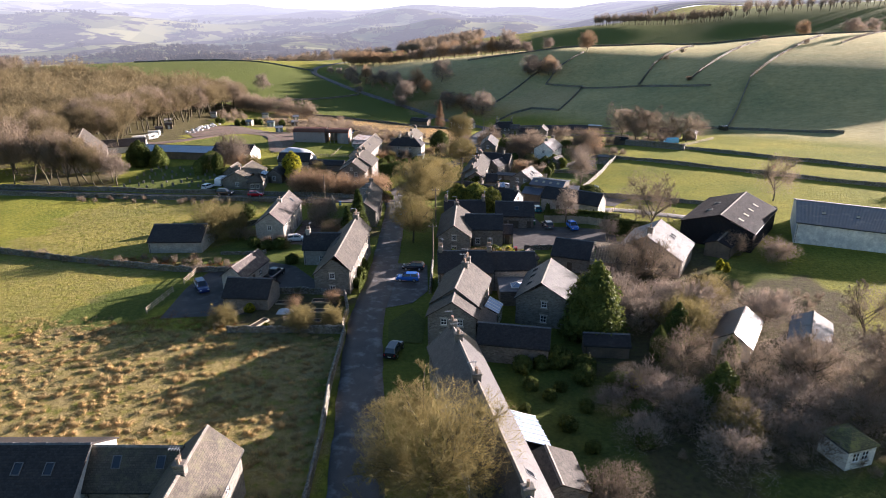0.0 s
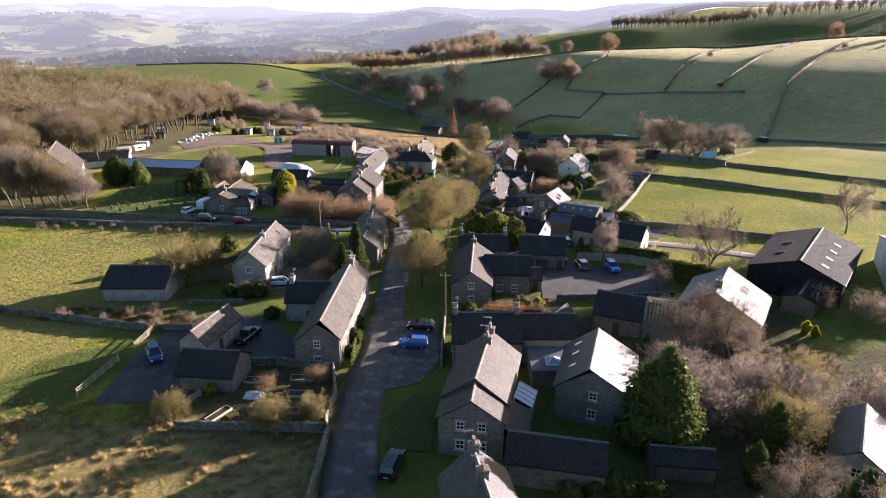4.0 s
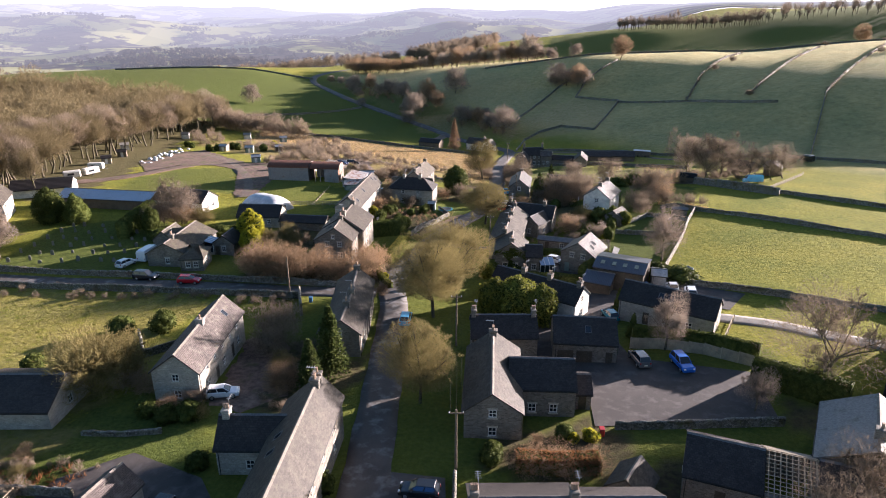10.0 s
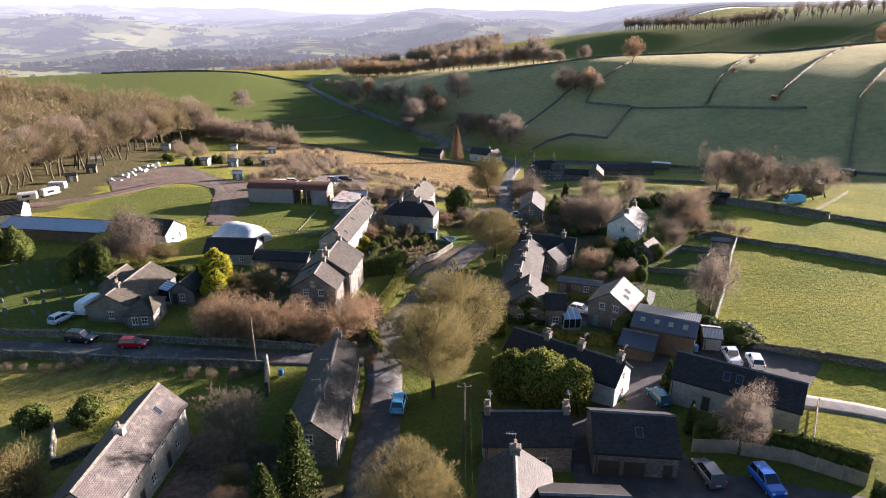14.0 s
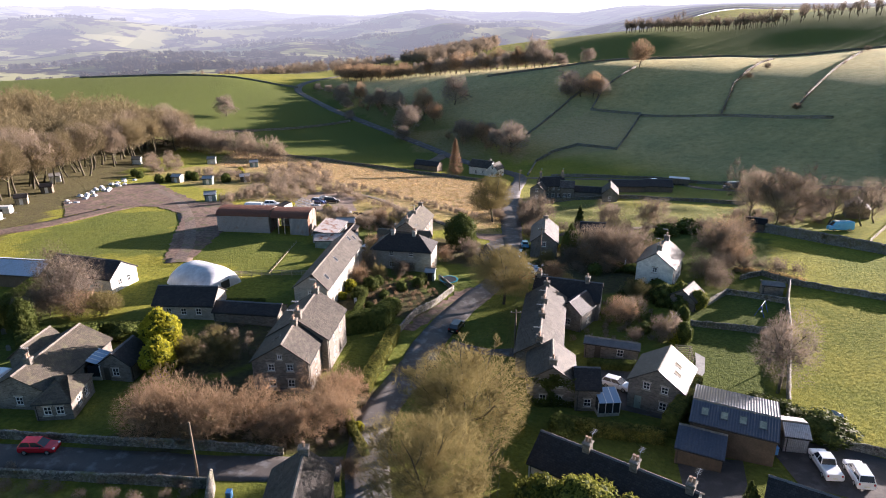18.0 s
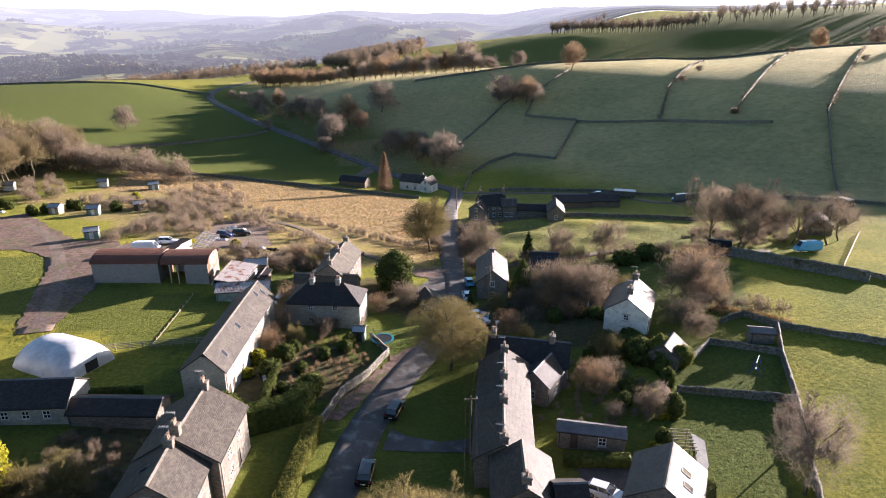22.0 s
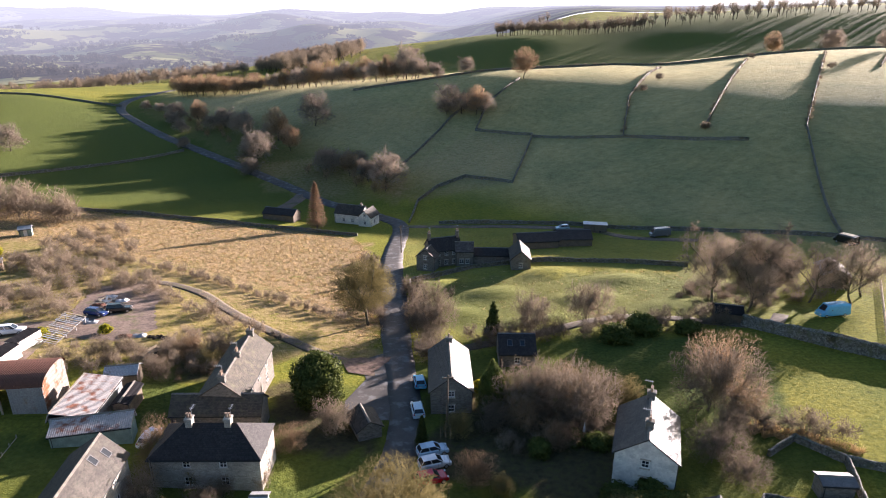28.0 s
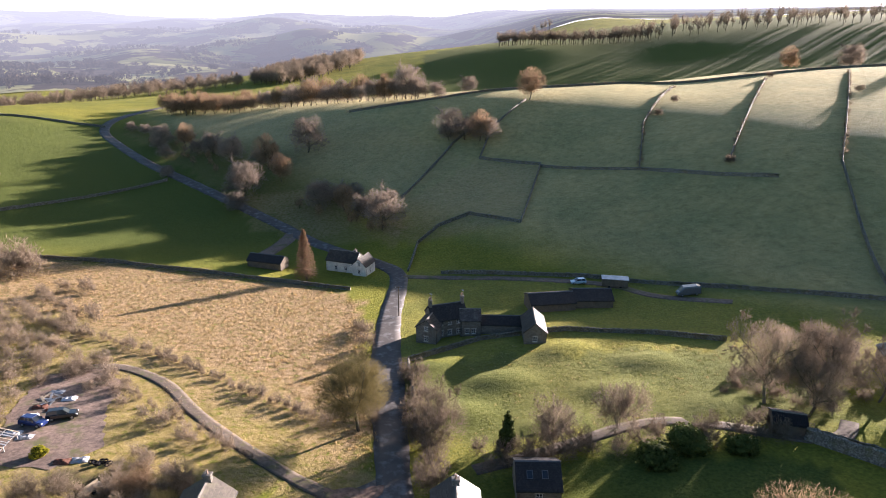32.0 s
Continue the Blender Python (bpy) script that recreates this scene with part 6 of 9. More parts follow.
for k, (x, y, h, w) in enumerate(((-70.5, 201, 5.5, 1.2), (-65, 200.5, 5, 1.1), (-61.5, 202, 4.4, 1.1), (-72, 205, 4.6, 1), (-20, 234, 5, .9), (-15.4, 229.6, 3.6, .8), (-12.2, 226.6, 2.6, .8), (-21.4, 219.4, 3.6, .9), (-18, 222, 3.4, .9), (-24.6, 254, 3.4, 1), (-21.7, 262, 3.4, 1.2), (-18, 258, 3, 1.2), (-34.6, 262, 3.4, 1), (-5, 235, 3.4, 1), (-2, 250, 4, 1), (-8, 228, 2.4, 1),
                                  (16.6, 224.6, 4, .9), (19.4, 222.4, 2.6, 1), (25.8, 197.8, 2, 1.2), (25, 204.6, 4.4, 1), (25.4, 239, 5.6, 1), (28.6, 238, 5.6, 1), (34, 240.6, 5, 1.1), (37.8, 239.4, 5, 1.1), (32.8, 232.4, 4.6, 1.1), (25.8, 234.4, 4.4, 1), (17.2, 234.8, 3.6, 1), (46, 216.4, 4, 1), (54.6, 229, 5, 1.1),
                                  (41, 236, 4.4, 1.2), (22, 236, 4, 1), (29, 229, 3.6, 1.1))):
    (shrub_b, shrub_a, shrub_c)[k % 3](x, y, h, k * 1.9, w)
birch(32, 198.2, 4.4, 1.0, 1.0)
for x, y, h, w in ((55.5, 236.4, 8.2, .8),):
    shrub_a(x, y, h, x, w)
for x, y, h, w in ((51.6, 231, 9.6, .88), (45.4, 221, 5, 1.0), (50, 225.2, 4.6, 1.0)):
    shrub_b(x, y, h, x, w)

# the beech wood west of the farm
rng = np.random.default_rng(5)
front = [(-134, 256), (-131, 268), (-129, 280), (-131, 292), (-127, 304), (-126, 318), (-127, 332), (-124, 346), (-123, 360), (-121, 374), (-122, 386), (-138, 262), (-136, 276), (-136, 300), (-133, 325), (-131, 350), (-130, 372), (-126, 246), (-133, 238), (-141, 228), (-128, 226),
         (-134, 212), (-124, 204), (-139, 200), (-131, 192), (-142, 184), (-128, 180)]
for k, (x, y) in enumerate(front):
    (beech if k % 3 else beech_b)(x + rng.uniform(-2, 2), y + rng.uniform(-3, 3), rng.uniform(15, 18.5), k * 1.7, rng.uniform(0.9, 1.15))


for k, (x, y, h) in enumerate(((-103.6, 176.8, 14.5), (-109, 176.7, 15.5), (-99.1, 176.4, 12), (-110.5, 183, 14), (-116, 184, 15), (-123, 178, 16), (-115.8, 225, 14), (-121, 231, 15))):
    (beech_b if k % 2 else beech)(x, y, h, k * 2.3, 0.75)
for k in range(34):                                        # a second and third rank behind the wood's edge
    y = 232 + k * 4.7
    (beech if k % 3 else beech_b)(-128.5 - 9 * (k * 0.618 % 1) + (2 if y > 300 else 0), y + rng.uniform(-2, 2), rng.uniform(14.5, 18), k * 2.9, rng.uniform(0.9, 1.15))


def scatter(name, label, material_bark, material, spots, proto):
    """Many trees that nobody could count, joined: stuff."""
    wv, wf, tv, tf, h = proto.data
    for nm, v, f, mat in (("trunks", wv, wf, material_bark), ("crowns", tv, tf, material)):
        V, F, n = [], [], 0
        for x, y, z, hh, turn, w in spots:
            s, c, sn = hh / h, math.cos(turn), math.sin(turn)
            V.append(np.stack([x + (v[:, 0] * c - v[:, 1] * sn) * s * w, y + (v[:, 0] * sn + v[:, 1] * c) * s * w, z + v[:, 2] * s], 1))
            F.append(f + n)
            n += len(v)
        tagged(new(name + "_" + nm, flat_mesh(name, np.concatenate(V), np.concatenate(F), mat)), label, "woodland", kind="stuff")


def spots_in(poly, gap, h, seed, jitter=0.45, wide=1.0):
    g = np.random.default_rng(seed)
    xs, ys = [p[0] for p in poly], [p[1] for p in poly]
    X, Y = np.meshgrid(np.arange(min(xs), max(xs), gap), np.arange(min(ys), max(ys), gap))
    X, Y = (X + g.uniform(-jitter, jitter, X.shape) * gap).ravel(), (Y + g.uniform(-jitter, jitter, Y.shape) * gap).ravel()
    k = inside(poly, X, Y)
    X, Y = X[k], Y[k]
    Z = land(X, Y)
    return [(x, y, z - 0.1, h * g.uniform(0.75, 1.15), g.uniform(0, 6.28), g.uniform(0.85, 1.25) * wide) for x, y, z in zip(X, Y, Z)]


def along(pts, gap, h, seed, wide=1.0):
    g = np.random.default_rng(seed)
    p = straight(pts, gap)
    return [(x + g.uniform(-.6, .6), y + g.uniform(-.6, .6), gz(x, y) - .1, h * g.uniform(.5, 1.3), g.uniform(0, 6.28), wide * g.uniform(.8, 1.3)) for x, y in p]


mid_tree = tree_kind("wood_tree", 23, 14, 12, (6, 5, 4, 2), M_BARK, M_OLIVE, "", trunk=0.33, up=0.3, twig=0.09, cloud=(5.0, 1900, 1.6, 0.055, 0.22))
scatter("beech_wood", "leafless beech wood with olive-brown crowns", M_BARK, M_BEECH, spots_in([(-142, 190), (-250, 180), (-270, 300), (-230, 400), (-126, 396), (-136, 300)], 10.2, 17.5, 1, wide=1.15), mid_tree)
scatter("wood_ridge", "dark leafless wood on a hill crest", M_BARK, M_TWIG, spots_in([(-58, 840), (-25, 790), (15, 830), (48, 900), (60, 970), (10, 980), (-40, 900)], 8, 15, 2), far_tree)
scatter("wood_valley", "leafless wood along the valley side", M_BARK, M_TWIG, spots_in([(-420, 900), (-180, 800), (-70, 820), (-60, 900), (-260, 980), (-420, 1020)], 16, 13, 3), far_tree)
scatter("wood_west", "distant leafless wood", M_BARK, M_TWIG, spots_in([(-520, 480), (-270, 380), (-250, 420), (-330, 520), (-520, 580)], 13, 12, 8), far_tree)
row_tree = tree_kind("row_tree", 25, 16, 8, (6, 4, 3), M_BARK, M_TWIG, "", trunk=0.45, twig=0.12, cloud=(5.0, 460, 1.8, 0.085, 0.3))
scatter("plantation", "row of bare plantation trees along the skyline", M_BARK, M_TWIG,
        spots_in([(196, 872), (260, 836), (330, 800), (336, 812), (264, 850), (200, 888)], 4.6, 14, 4) + spots_in([(330, 800), (420, 790), (500, 760), (620, 710), (640, 760), (520, 820), (420, 850), (330, 840)], 13, 15, 5)
        + spots_in([(150, 1360), (420, 1330), (420, 1350), (150, 1385)], 11, 17, 6), row_tree)
for k, (x, y, h) in enumerate(((-71, 522, 9), (-60, 516, 9), (-35, 485, 10.5), (-26, 444, 13), (-18, 470, 12), (-1, 480, 14), (3, 424, 9.5), (12, 419, 8), (25, 402, 12.5), (62, 469, 11.5), (74, 461, 10.5), (1, 595, 13), (20, 563, 11),
                               (29, 555, 11), (51, 532, 16), (82, 520, 8), (106, 491, 12), (-126, 458, 10), (-45, 500, 9), (-12, 455, 9), (-30, 460, 8), (40, 545, 10), (10, 578, 11), (-10, 600, 10), (66, 526, 7), (300, 560, 12), (330, 545, 13), (345, 560, 12), (390, 540, 12), (300, 470, 9), (19, 411, 8))):
    (hill_tree if k % 3 != 1 else hill_tree_b)(x, y, h * 1.22, k * 1.1, 1.0)
scatter("crest_trees", "close row of bare trees along the hill crest", M_BARK, M_SILVER, along([(-28, 592), (0, 568), (28, 548), (60, 526)], 4.2, 9.5, 71, 1.1), far_tree)
g = np.random.default_rng(77)
for k in range(13):                                        # the row along the crest lane
    f = k / 12
    (hill_tree, hill_tree_b, hill_tree)[k % 3](-24 + 78 * f + g.uniform(-1.5, 1.5), 588 - 62 * f + g.uniform(-3, 3), g.uniform(9.5, 14.5), k * 1.3, 1.05)
for k, (x, y, h) in enumerate(((-82, 612, 11), (-76, 606, 10), (-70, 600, 12), (-63, 596, 12), (-56, 592, 11), (-48, 588, 9), (-41, 584, 9), (-34, 586, 8), (-61, 474, 6), (-66, 500, 7), (-72, 515, 7), (-60, 522, 8), (-52, 500, 8), (-44, 498, 9),
                               (-36, 498, 8), (-22, 476, 8), (-14, 470, 7), (-28, 430, 8), (5, 432, 8), (11, 429, 8), (16, 428, 7.5), (61, 466, 8), (68, 464, 11), (76, 460, 11), (-95, 560, 6), (-86, 552, 6), (-78, 540, 7), (66, 519, 8))):
    (hill_tree_b if k < 8 else hill_tree)(x, y, h, k * 2.1, 1.15)
for x, y in ((144, 384), (150, 447), (166, 462), (236, 492), (233, 430), (120, 160)):
    shrub_b(x, y, 3.2, x, 1.2)
scatter("hedgerow", "russet leafless hedgerow trees beyond the road bend", M_BARK, M_RUSSET, spots_in([(-85, 600), (-30, 585), (-20, 605), (-70, 640), (-95, 630)], 6.5, 10, 7) + spots_in([(-80, 528), (-30, 452), (-24, 456), (-50, 500), (-74, 532)], 9, 4.5, 9)
        + spots_in([(-10, 432), (12, 404), (26, 392), (30, 398), (8, 424)], 7, 5, 10), far_tree)
thicket = tree_kind("thicket", 24, 5, 6, (4, 4, 3), M_BARK, M_TWIG, "", trunk=0.12, stems=3, thick=0.012, twig=0.05, cloud=(0.1, 620, 1.0, 0.045, 0.4))
scatter("scrub", "tan leafless scrub and saplings beside the farm track", M_BARK, M_TWIG, spots_in([(-6, 268), (-17, 280), (-29, 291), (-33, 300), (-40, 308), (-62, 322), (-90, 330), (-95, 318), (-52, 310), (-30, 284), (-14, 270)], 3.9, 3.2, 11, wide=1.0)
        + spots_in([(-42, 256), (-16, 256), (-14, 266), (-24, 272), (-30, 263), (-42, 265)], 2.6, 2.4, 13, wide=1.0) + spots_in([(-66, 282), (-47, 281), (-43, 288), (-46, 304), (-62, 300)], 4.6, 3.4, 31, wide=1.0)
        + spots_in([(-70, 320), (-68, 350), (-60, 362), (-46.4, 332.9), (-43, 304), (-58, 296)], 5.4, 3.6, 20, wide=0.9) + spots_in([(-113.7, 323.4), (-122.7, 354.3), (-111, 355.7), (-102.6, 335.5), (-103.3, 320.2)], 5, 3.6, 21)
        + spots_in([(-69.4, 273.3), (-66, 280.1), (-63, 298), (-60, 296.5), (-63.4, 280.1), (-66.6, 273.3)], 2.2, 3, 22, wide=1.0) + spots_in([(-124, 392), (-106, 386), (-82, 374), (-70, 366), (-66, 360), (-80, 362), (-104, 372), (-120, 378)], 5, 9, 23), thicket)
scatter("hedge_wild", "overgrown brown hedge along the road edge", M_BARK, M_TWIG, spots_in([(15.6, 258), (18.4, 258), (21, 296), (17.8, 296)], 2.4, 3.6, 14, wide=1.0) + spots_in([(9, 276), (11, 276), (12.6, 322), (10, 322)], 2.6, 3.6, 15, wide=1.0)
        + spots_in([(22, 262), (70, 256), (72, 262), (24, 268)], 3.0, 3.6, 16, wide=1.0) + spots_in([(-96, 160), (-60, 158), (-30, 156), (-30, 158.5), (-60, 160.4), (-96, 163)], 2.6, 1.4, 17, wide=1.2)
        + spots_in([(70, 272), (84, 262), (98, 264), (101, 270), (92, 280), (76, 278)], 3.3, 2.3, 33, wide=1.0) + spots_in([(50, 232), (58, 226), (66, 222), (62, 219), (52, 226)], 2.6, 3, 19), thicket)

scatter("undergrowth", "dark tangled brambles and saplings under garden trees", M_BARK, M_TWIG, spots_in([(25, 54), (40, 50), (58, 54), (64, 70), (56, 73), (48, 72), (36, 72), (27, 73)], 3.4, 1.5, 61)
        + spots_in([(25, 84), (37, 84), (37, 88), (29, 88), (26, 96), (38, 97), (44, 88), (56, 88), (66, 94), (50, 100), (40, 104), (24, 102)], 3.2, 1.6, 62) + spots_in([(22, 228), (34, 228), (40, 236), (36, 246), (24, 246), (20, 238)], 2.2, 1.8, 63)
        + spots_in([(14, 196), (33, 196), (34, 206), (24, 214), (16, 214), (22, 206)], 2.4, 1.1, 64) + spots_in([(-26, 124), (-20, 122), (-20, 140), (-26, 144), (-28, 136)], 2.0, 1.3, 65)
        + spots_in([(-42, 168), (-16, 167), (-15, 178), (-20, 181), (-28, 173), (-42, 174)], 2.0, 1.2, 66) + spots_in([(-44, 187), (-31, 186), (-31, 198), (-43, 199)], 2.4, 1.3, 67), thicket)
scatter("garden_plants", "brown winter stems of garden beds beside the mill row", M_BARK, M_RUSSET, spots_in([(-20.6, 204), (-9, 208.6), (-5, 217), (-13, 225), (-21, 225)], 1.7, 0.9, 68) + spots_in([(-22, 253), (-9, 257), (-12, 264), (-22, 262)], 2.2, 1.2, 69), thicket)


scatter("wall_scrub", "dark scrub and bramble along hillside walls", M_BARK, M_TWIG, along([(187, 501), (141, 442), (120, 402)], 3.4, 1.6, 31) + along([(230, 487), (145, 385.6)], 3.4, 1.6, 32) + along([(270, 478), (170, 363.4)], 3.6, 1.6, 33)
        + along([(20, 520), (91, 518), (170, 524), (240, 506), (314, 501)], 5.5, 1.6, 34) + along([(330, 495), (250, 420)], 4, 1.6, 35) + along([(3, 279), (-10, 290), (-22, 302), (-38, 315), (-60, 330)], 1.9, 2.2, 38) + along([(-8, 269), (-20, 280), (-31, 292)], 2.2, 1.9, 39) + along([(-2, 283), (-16, 297), (-30, 310)], 2.6, 1.5, 40) + along([(-32, 160.4), (-60, 161.8), (-95, 164)], 2.6, 1.0, 36, 1.2) + along([(-95, 122), (-64.5, 113.2), (-44, 109)], 1.8, 1.5, 37, 1.1) + along([(-60, 117), (-50, 113.5), (-40, 113)], 1.6, 1.3, 41, 1.1), thicket)


def far_woods():
    """Hedgerow trees and copses of the far country, too far to count."""
    g = np.random.default_rng(91)
    spots = []
    for k in range(150):
        r, a = 1260 + 1900 * g.uniform() ** 1.3, math.radians(g.uniform(-46, 7))
        x, y, u = r * math.sin(a), 150 + r * math.cos(a), g.uniform(0, 3.14)
        n, copse = int(g.integers(6, 20)), g.uniform() < 0.3
        for j in range(n * (2 if copse else 1)):
            px = x + (g.normal(0, 40) if copse else math.cos(u) * j * 11) + g.normal(0, 3)
            py = y + (g.normal(0, 25) if copse else math.sin(u) * j * 11) + g.normal(0, 3)
            if math.hypot(px, py - 150) > 1250:
                spots.append((px, py, float(land(px, py)) - 0.5, g.uniform(9, 17), g.uniform(0, 6.28), g.uniform(0.9, 1.5)))
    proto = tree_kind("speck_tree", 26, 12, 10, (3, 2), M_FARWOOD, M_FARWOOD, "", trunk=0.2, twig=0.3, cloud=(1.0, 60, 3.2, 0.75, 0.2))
    scatter("far_trees", "hedgerow trees and copses of the far valley with painted haze", M_FARWOOD, M_FARWOOD, spots, proto)


far_woods()


def leaves(points, normals, size, g, spread=0.7):
    """Small pointed leaf tufts at the points, facing roughly along the normals."""
    n = len(points)
    d = normals + g.normal(0, spread, (n, 3))
    d /= np.linalg.norm(d, axis=1)[:, None]
    a = np.cross(d, g.normal(size=(n, 3)))
    a /= np.linalg.norm(a, axis=1)[:, None]
    b = np.cross(d, a)
    s = (size * g.uniform(0.6, 1.4, n))[:, None]
    V = np.stack([points - a * s * 0.5, points + a * s * 0.5, points + b * s + d * s * 0.5, points - b * s * 0.6 + d * s * 0.35], 1).reshape(-1, 3)
    i = (np.arange(n) * 4)[:, None]
    F = np.concatenate([i + np.array([[0, 1, 2]]), i + np.array([[0, 3, 1]])])
    return V, F


def lumps(seed, h, w, n_lumps, n_leaves, size, taper=0.0):
    """A rounded evergreen mass of many lumps: (core, leaves)."""
    g = np.random.default_rng(seed)
    cen, rad = [], []
    for k in range(n_lumps):
        f = (k + 0.5) / n_lumps
        z = f * 0.86 * h + 0.07 * h
        half = w / 2 * ((1 - f ** 1.7) ** 0.8 * 1.0 + 0.06 if taper else math.sqrt(max(0.08, 1 - (2 * f - 0.85) ** 2)))
        t = k * 2.399
        rr = half * g.uniform(0.25, 0.62)
        cen.append((rr * math.cos(t), rr * math.sin(t), z))
        rad.append(max(half * g.uniform(0.42, 0.6), 0.12 * w * (0.6 if taper else 1)))
    cen, rad = np.array(cen), np.array(rad)
    cores = []
    for c, r in zip(cen, rad):
        bm = bmesh.new()
        bmesh.ops.create_icosphere(bm, subdivisions=1, radius=1.0)
        cores.append((np.array([v.co for v in bm.verts]) * r * 0.86 + c, np.array([[v.index for v in f.verts] for f in bm.faces])))
        bm.free()
    k = g.choice(n_lumps, n_leaves, p=rad ** 2 / (rad ** 2).sum())
    d = g.normal(size=(n_leaves, 3))
    d /= np.linalg.norm(d, axis=1)[:, None]
    pts = cen[k] + d * (rad[k] * g.uniform(0.8, 1.12, n_leaves))[:, None]
    keep = pts[:, 2] > 0.05
    return joined(cores), leaves(pts[keep], d[keep] + [0, 0, 0.25], size, g)


def evergreen_kind(name, seed, h, w, n_lumps, n_leaves, size, material, label, taper=0.0, category="bush", group="evergreens"):
    (cv, cf), (lv, lf) = lumps(seed, h, w, n_lumps, n_leaves, size, taper)
    tr = tubes(np.array([[0, 0, -0.4]]), np.array([[0, 0, h * 0.6]]), np.array([0.03 * h]), np.array([0.015 * h]), 6)
    meshes = (flat_mesh("trunk", *tr, M_BARK), flat_mesh("foliage_core", cv, cf, M_LEAF, True), flat_mesh("crown", lv, lf, material))

    def plant(x, y, height, wide=1.0, turn=0.0):
        s = height / h
        ob = thing(name, Matrix.Translation((x, y, gz(x, y) - 0.05)) @ Matrix.Rotation(turn, 4, "Z") @ Matrix.Diagonal((s * wide, s * wide, s, 1)), label, category, group)
        for me, nm in zip(meshes, ("trunk", "foliage_core", "crown")):
            new(nm, me).parent = ob
        return ob
    return plant


cypress = evergreen_kind("cypress_tree", 31, 13, 9.4, 60, 15000, 0.3, M_CYPRESS, "large dense green cypress", 1.0, "tree")
yew = evergreen_kind("yew_tree", 32, 8, 7, 34, 9000, 0.26, M_LEAF, "dark rounded evergreen yew", 0.0, "tree")
golden = evergreen_kind("golden_cypress", 33, 8, 5.4, 30, 9000, 0.24, M_GOLD, "rounded bright golden garden cypress", 0.0, "tree")
bush = evergreen_kind("evergreen_bush", 34, 2.4, 3, 16, 2600, 0.16, M_LEAF, "dark green evergreen garden bush")
gold_bush = evergreen_kind("golden_bush", 35, 2, 2.2, 12, 1800, 0.14, M_GOLD, "yellow-green evergreen garden bush")
column = evergreen_kind("columnar_conifer", 36, 7.5, 2.8, 26, 5000, 0.2, M_LEAF, "narrow dark columnar garden conifer", 1.0, "tree")
cypress(21.7, 82.2, 12.4)
cypress(33.2, 80.7, 6.6, 0.85, 1.0)
cypress(32, 62.7, 7.4, 1.0, 2.0)
cypress(23, 240.4, 8.4, 0.72, 0.6)
cypress(-91.6, 202.6, 7.4, 1.1, 2.6)
cypress(14.8, 73.8, 3.6, 1.0, 0.4)
for x, y, h, w in ((-1.2, 246, 8.6, 1.05), (-97.2, 201.6, 8.6, 0.9), (-99.8, 204, 6.4, 1.0), (-69.6, 194, 6.4, 0.7), (33, 196.5, 3.6, 0.9), (36, 70, 6.6, .5), (29, 75.5, 5.2, .5), (-24.4, 200.6, 4, 1.4)):
    yew(x, y, h, w, x)
for x, y, h, w in ((-44.8, 186.4, 8.7, 1.0), (-43.6, 182.2, 6.4, 1.1)):
    golden(x, y, h, w, y)
for x, y, h in ((30.1, 266, 7.6), (24.5, 98, 5.6), (33, 92, 4.4), (24.8, 145.4, 4.4), (34.8, 140.7, 3.6), (25.4, 156, 4.6)):
    column(x, y, h)
laurel = evergreen_kind("evergreen_tree", 37, 8, 7, 36, 11000, 0.24, M_OLIVELEAF, "broad yellow-green leafy evergreen in a cottage garden", 0.0, "tree")
for x, y, h, w in ((8.2, 153.0, 7.8, 1.0), (4.6, 154.4, 7.0, 0.95), (11.9, 151.4, 6.9, 0.95)):
    laurel(x, y, h, w, x)
laurel(4.2, 173.6, 3.6, 1.0, 2.0)
for x, y, h, w in ((37.2, 210.6, 4.4, 1.0), (39.6, 208.2, 3.6, 1.1), (34.4, 212.4, 3.2, 1.2), (28.4, 176.2, 3.0, .7)):
    laurel(x, y, h, w, x)
for k, (x, y, h, w) in enumerate(((-15, 110, 2.2, .8), (-14.8, 105, 2.4, .8), (-15, 101, 1.8, .8), (2, 115.6, 2, 1), (-33.5, 122.8, 2.4, 1), (-36, 122.4, 2, 1.2), (-39, 123.6, 2.4, 1), (-29, 113.5, 2, 1), (-47, 147, 3.2, 1), (-53, 146, 2.6, 1.2), (9.5, 171.5, 2.8, 1), (25, 171.4, 1.6, 1),
                                  (28, 200.4, 2, 1), (31.5, 200, 2.2, 1), (27.5, 188, 2.2, 1), (29.5, 191, 2.2, 1), (33.5, 227.5, 2, 1.4), (31, 229, 2, 1.2), (41, 229, 3, 1.6), (50, 257, 3, 1.6), (56, 259, 3.6, 1.4), (63, 256, 2.6, 1.4), (24, 168.6, 1.2, 1), (-14, 207, 2, 1), (-20.5, 212, 2.4, 1),
                                  (-18, 207.5, 1.6, 1), (-19, 217, 2.4, 1), (-16, 213, 1.6, 1), (-13, 217, 1.8, 1), (-27, 201, 3, 1.2), (14, 60, 1.8, 1), (16, 56, 1.4, 1), (18, 70, 2.4, 1), (13, 66, 1.4, 1), (40.5, 170, 2.6, 2), (37, 173.5, 2.6, 1.8), (34.5, 175.6, 2.4, 1.6), (26, 228, 2.4, 1),
                                  (-29, 173, 1.4, 1.4), (-34, 172.6, 1.4, 1.4), (-66, 190, 2.6, 1.6), (-60, 192.5, 2.4, 1.6), (-54, 193.5, 2.4, 1.6), (-49, 194, 2.2, 1.4))):
    bush(x, y, h, w, k * 1.3)
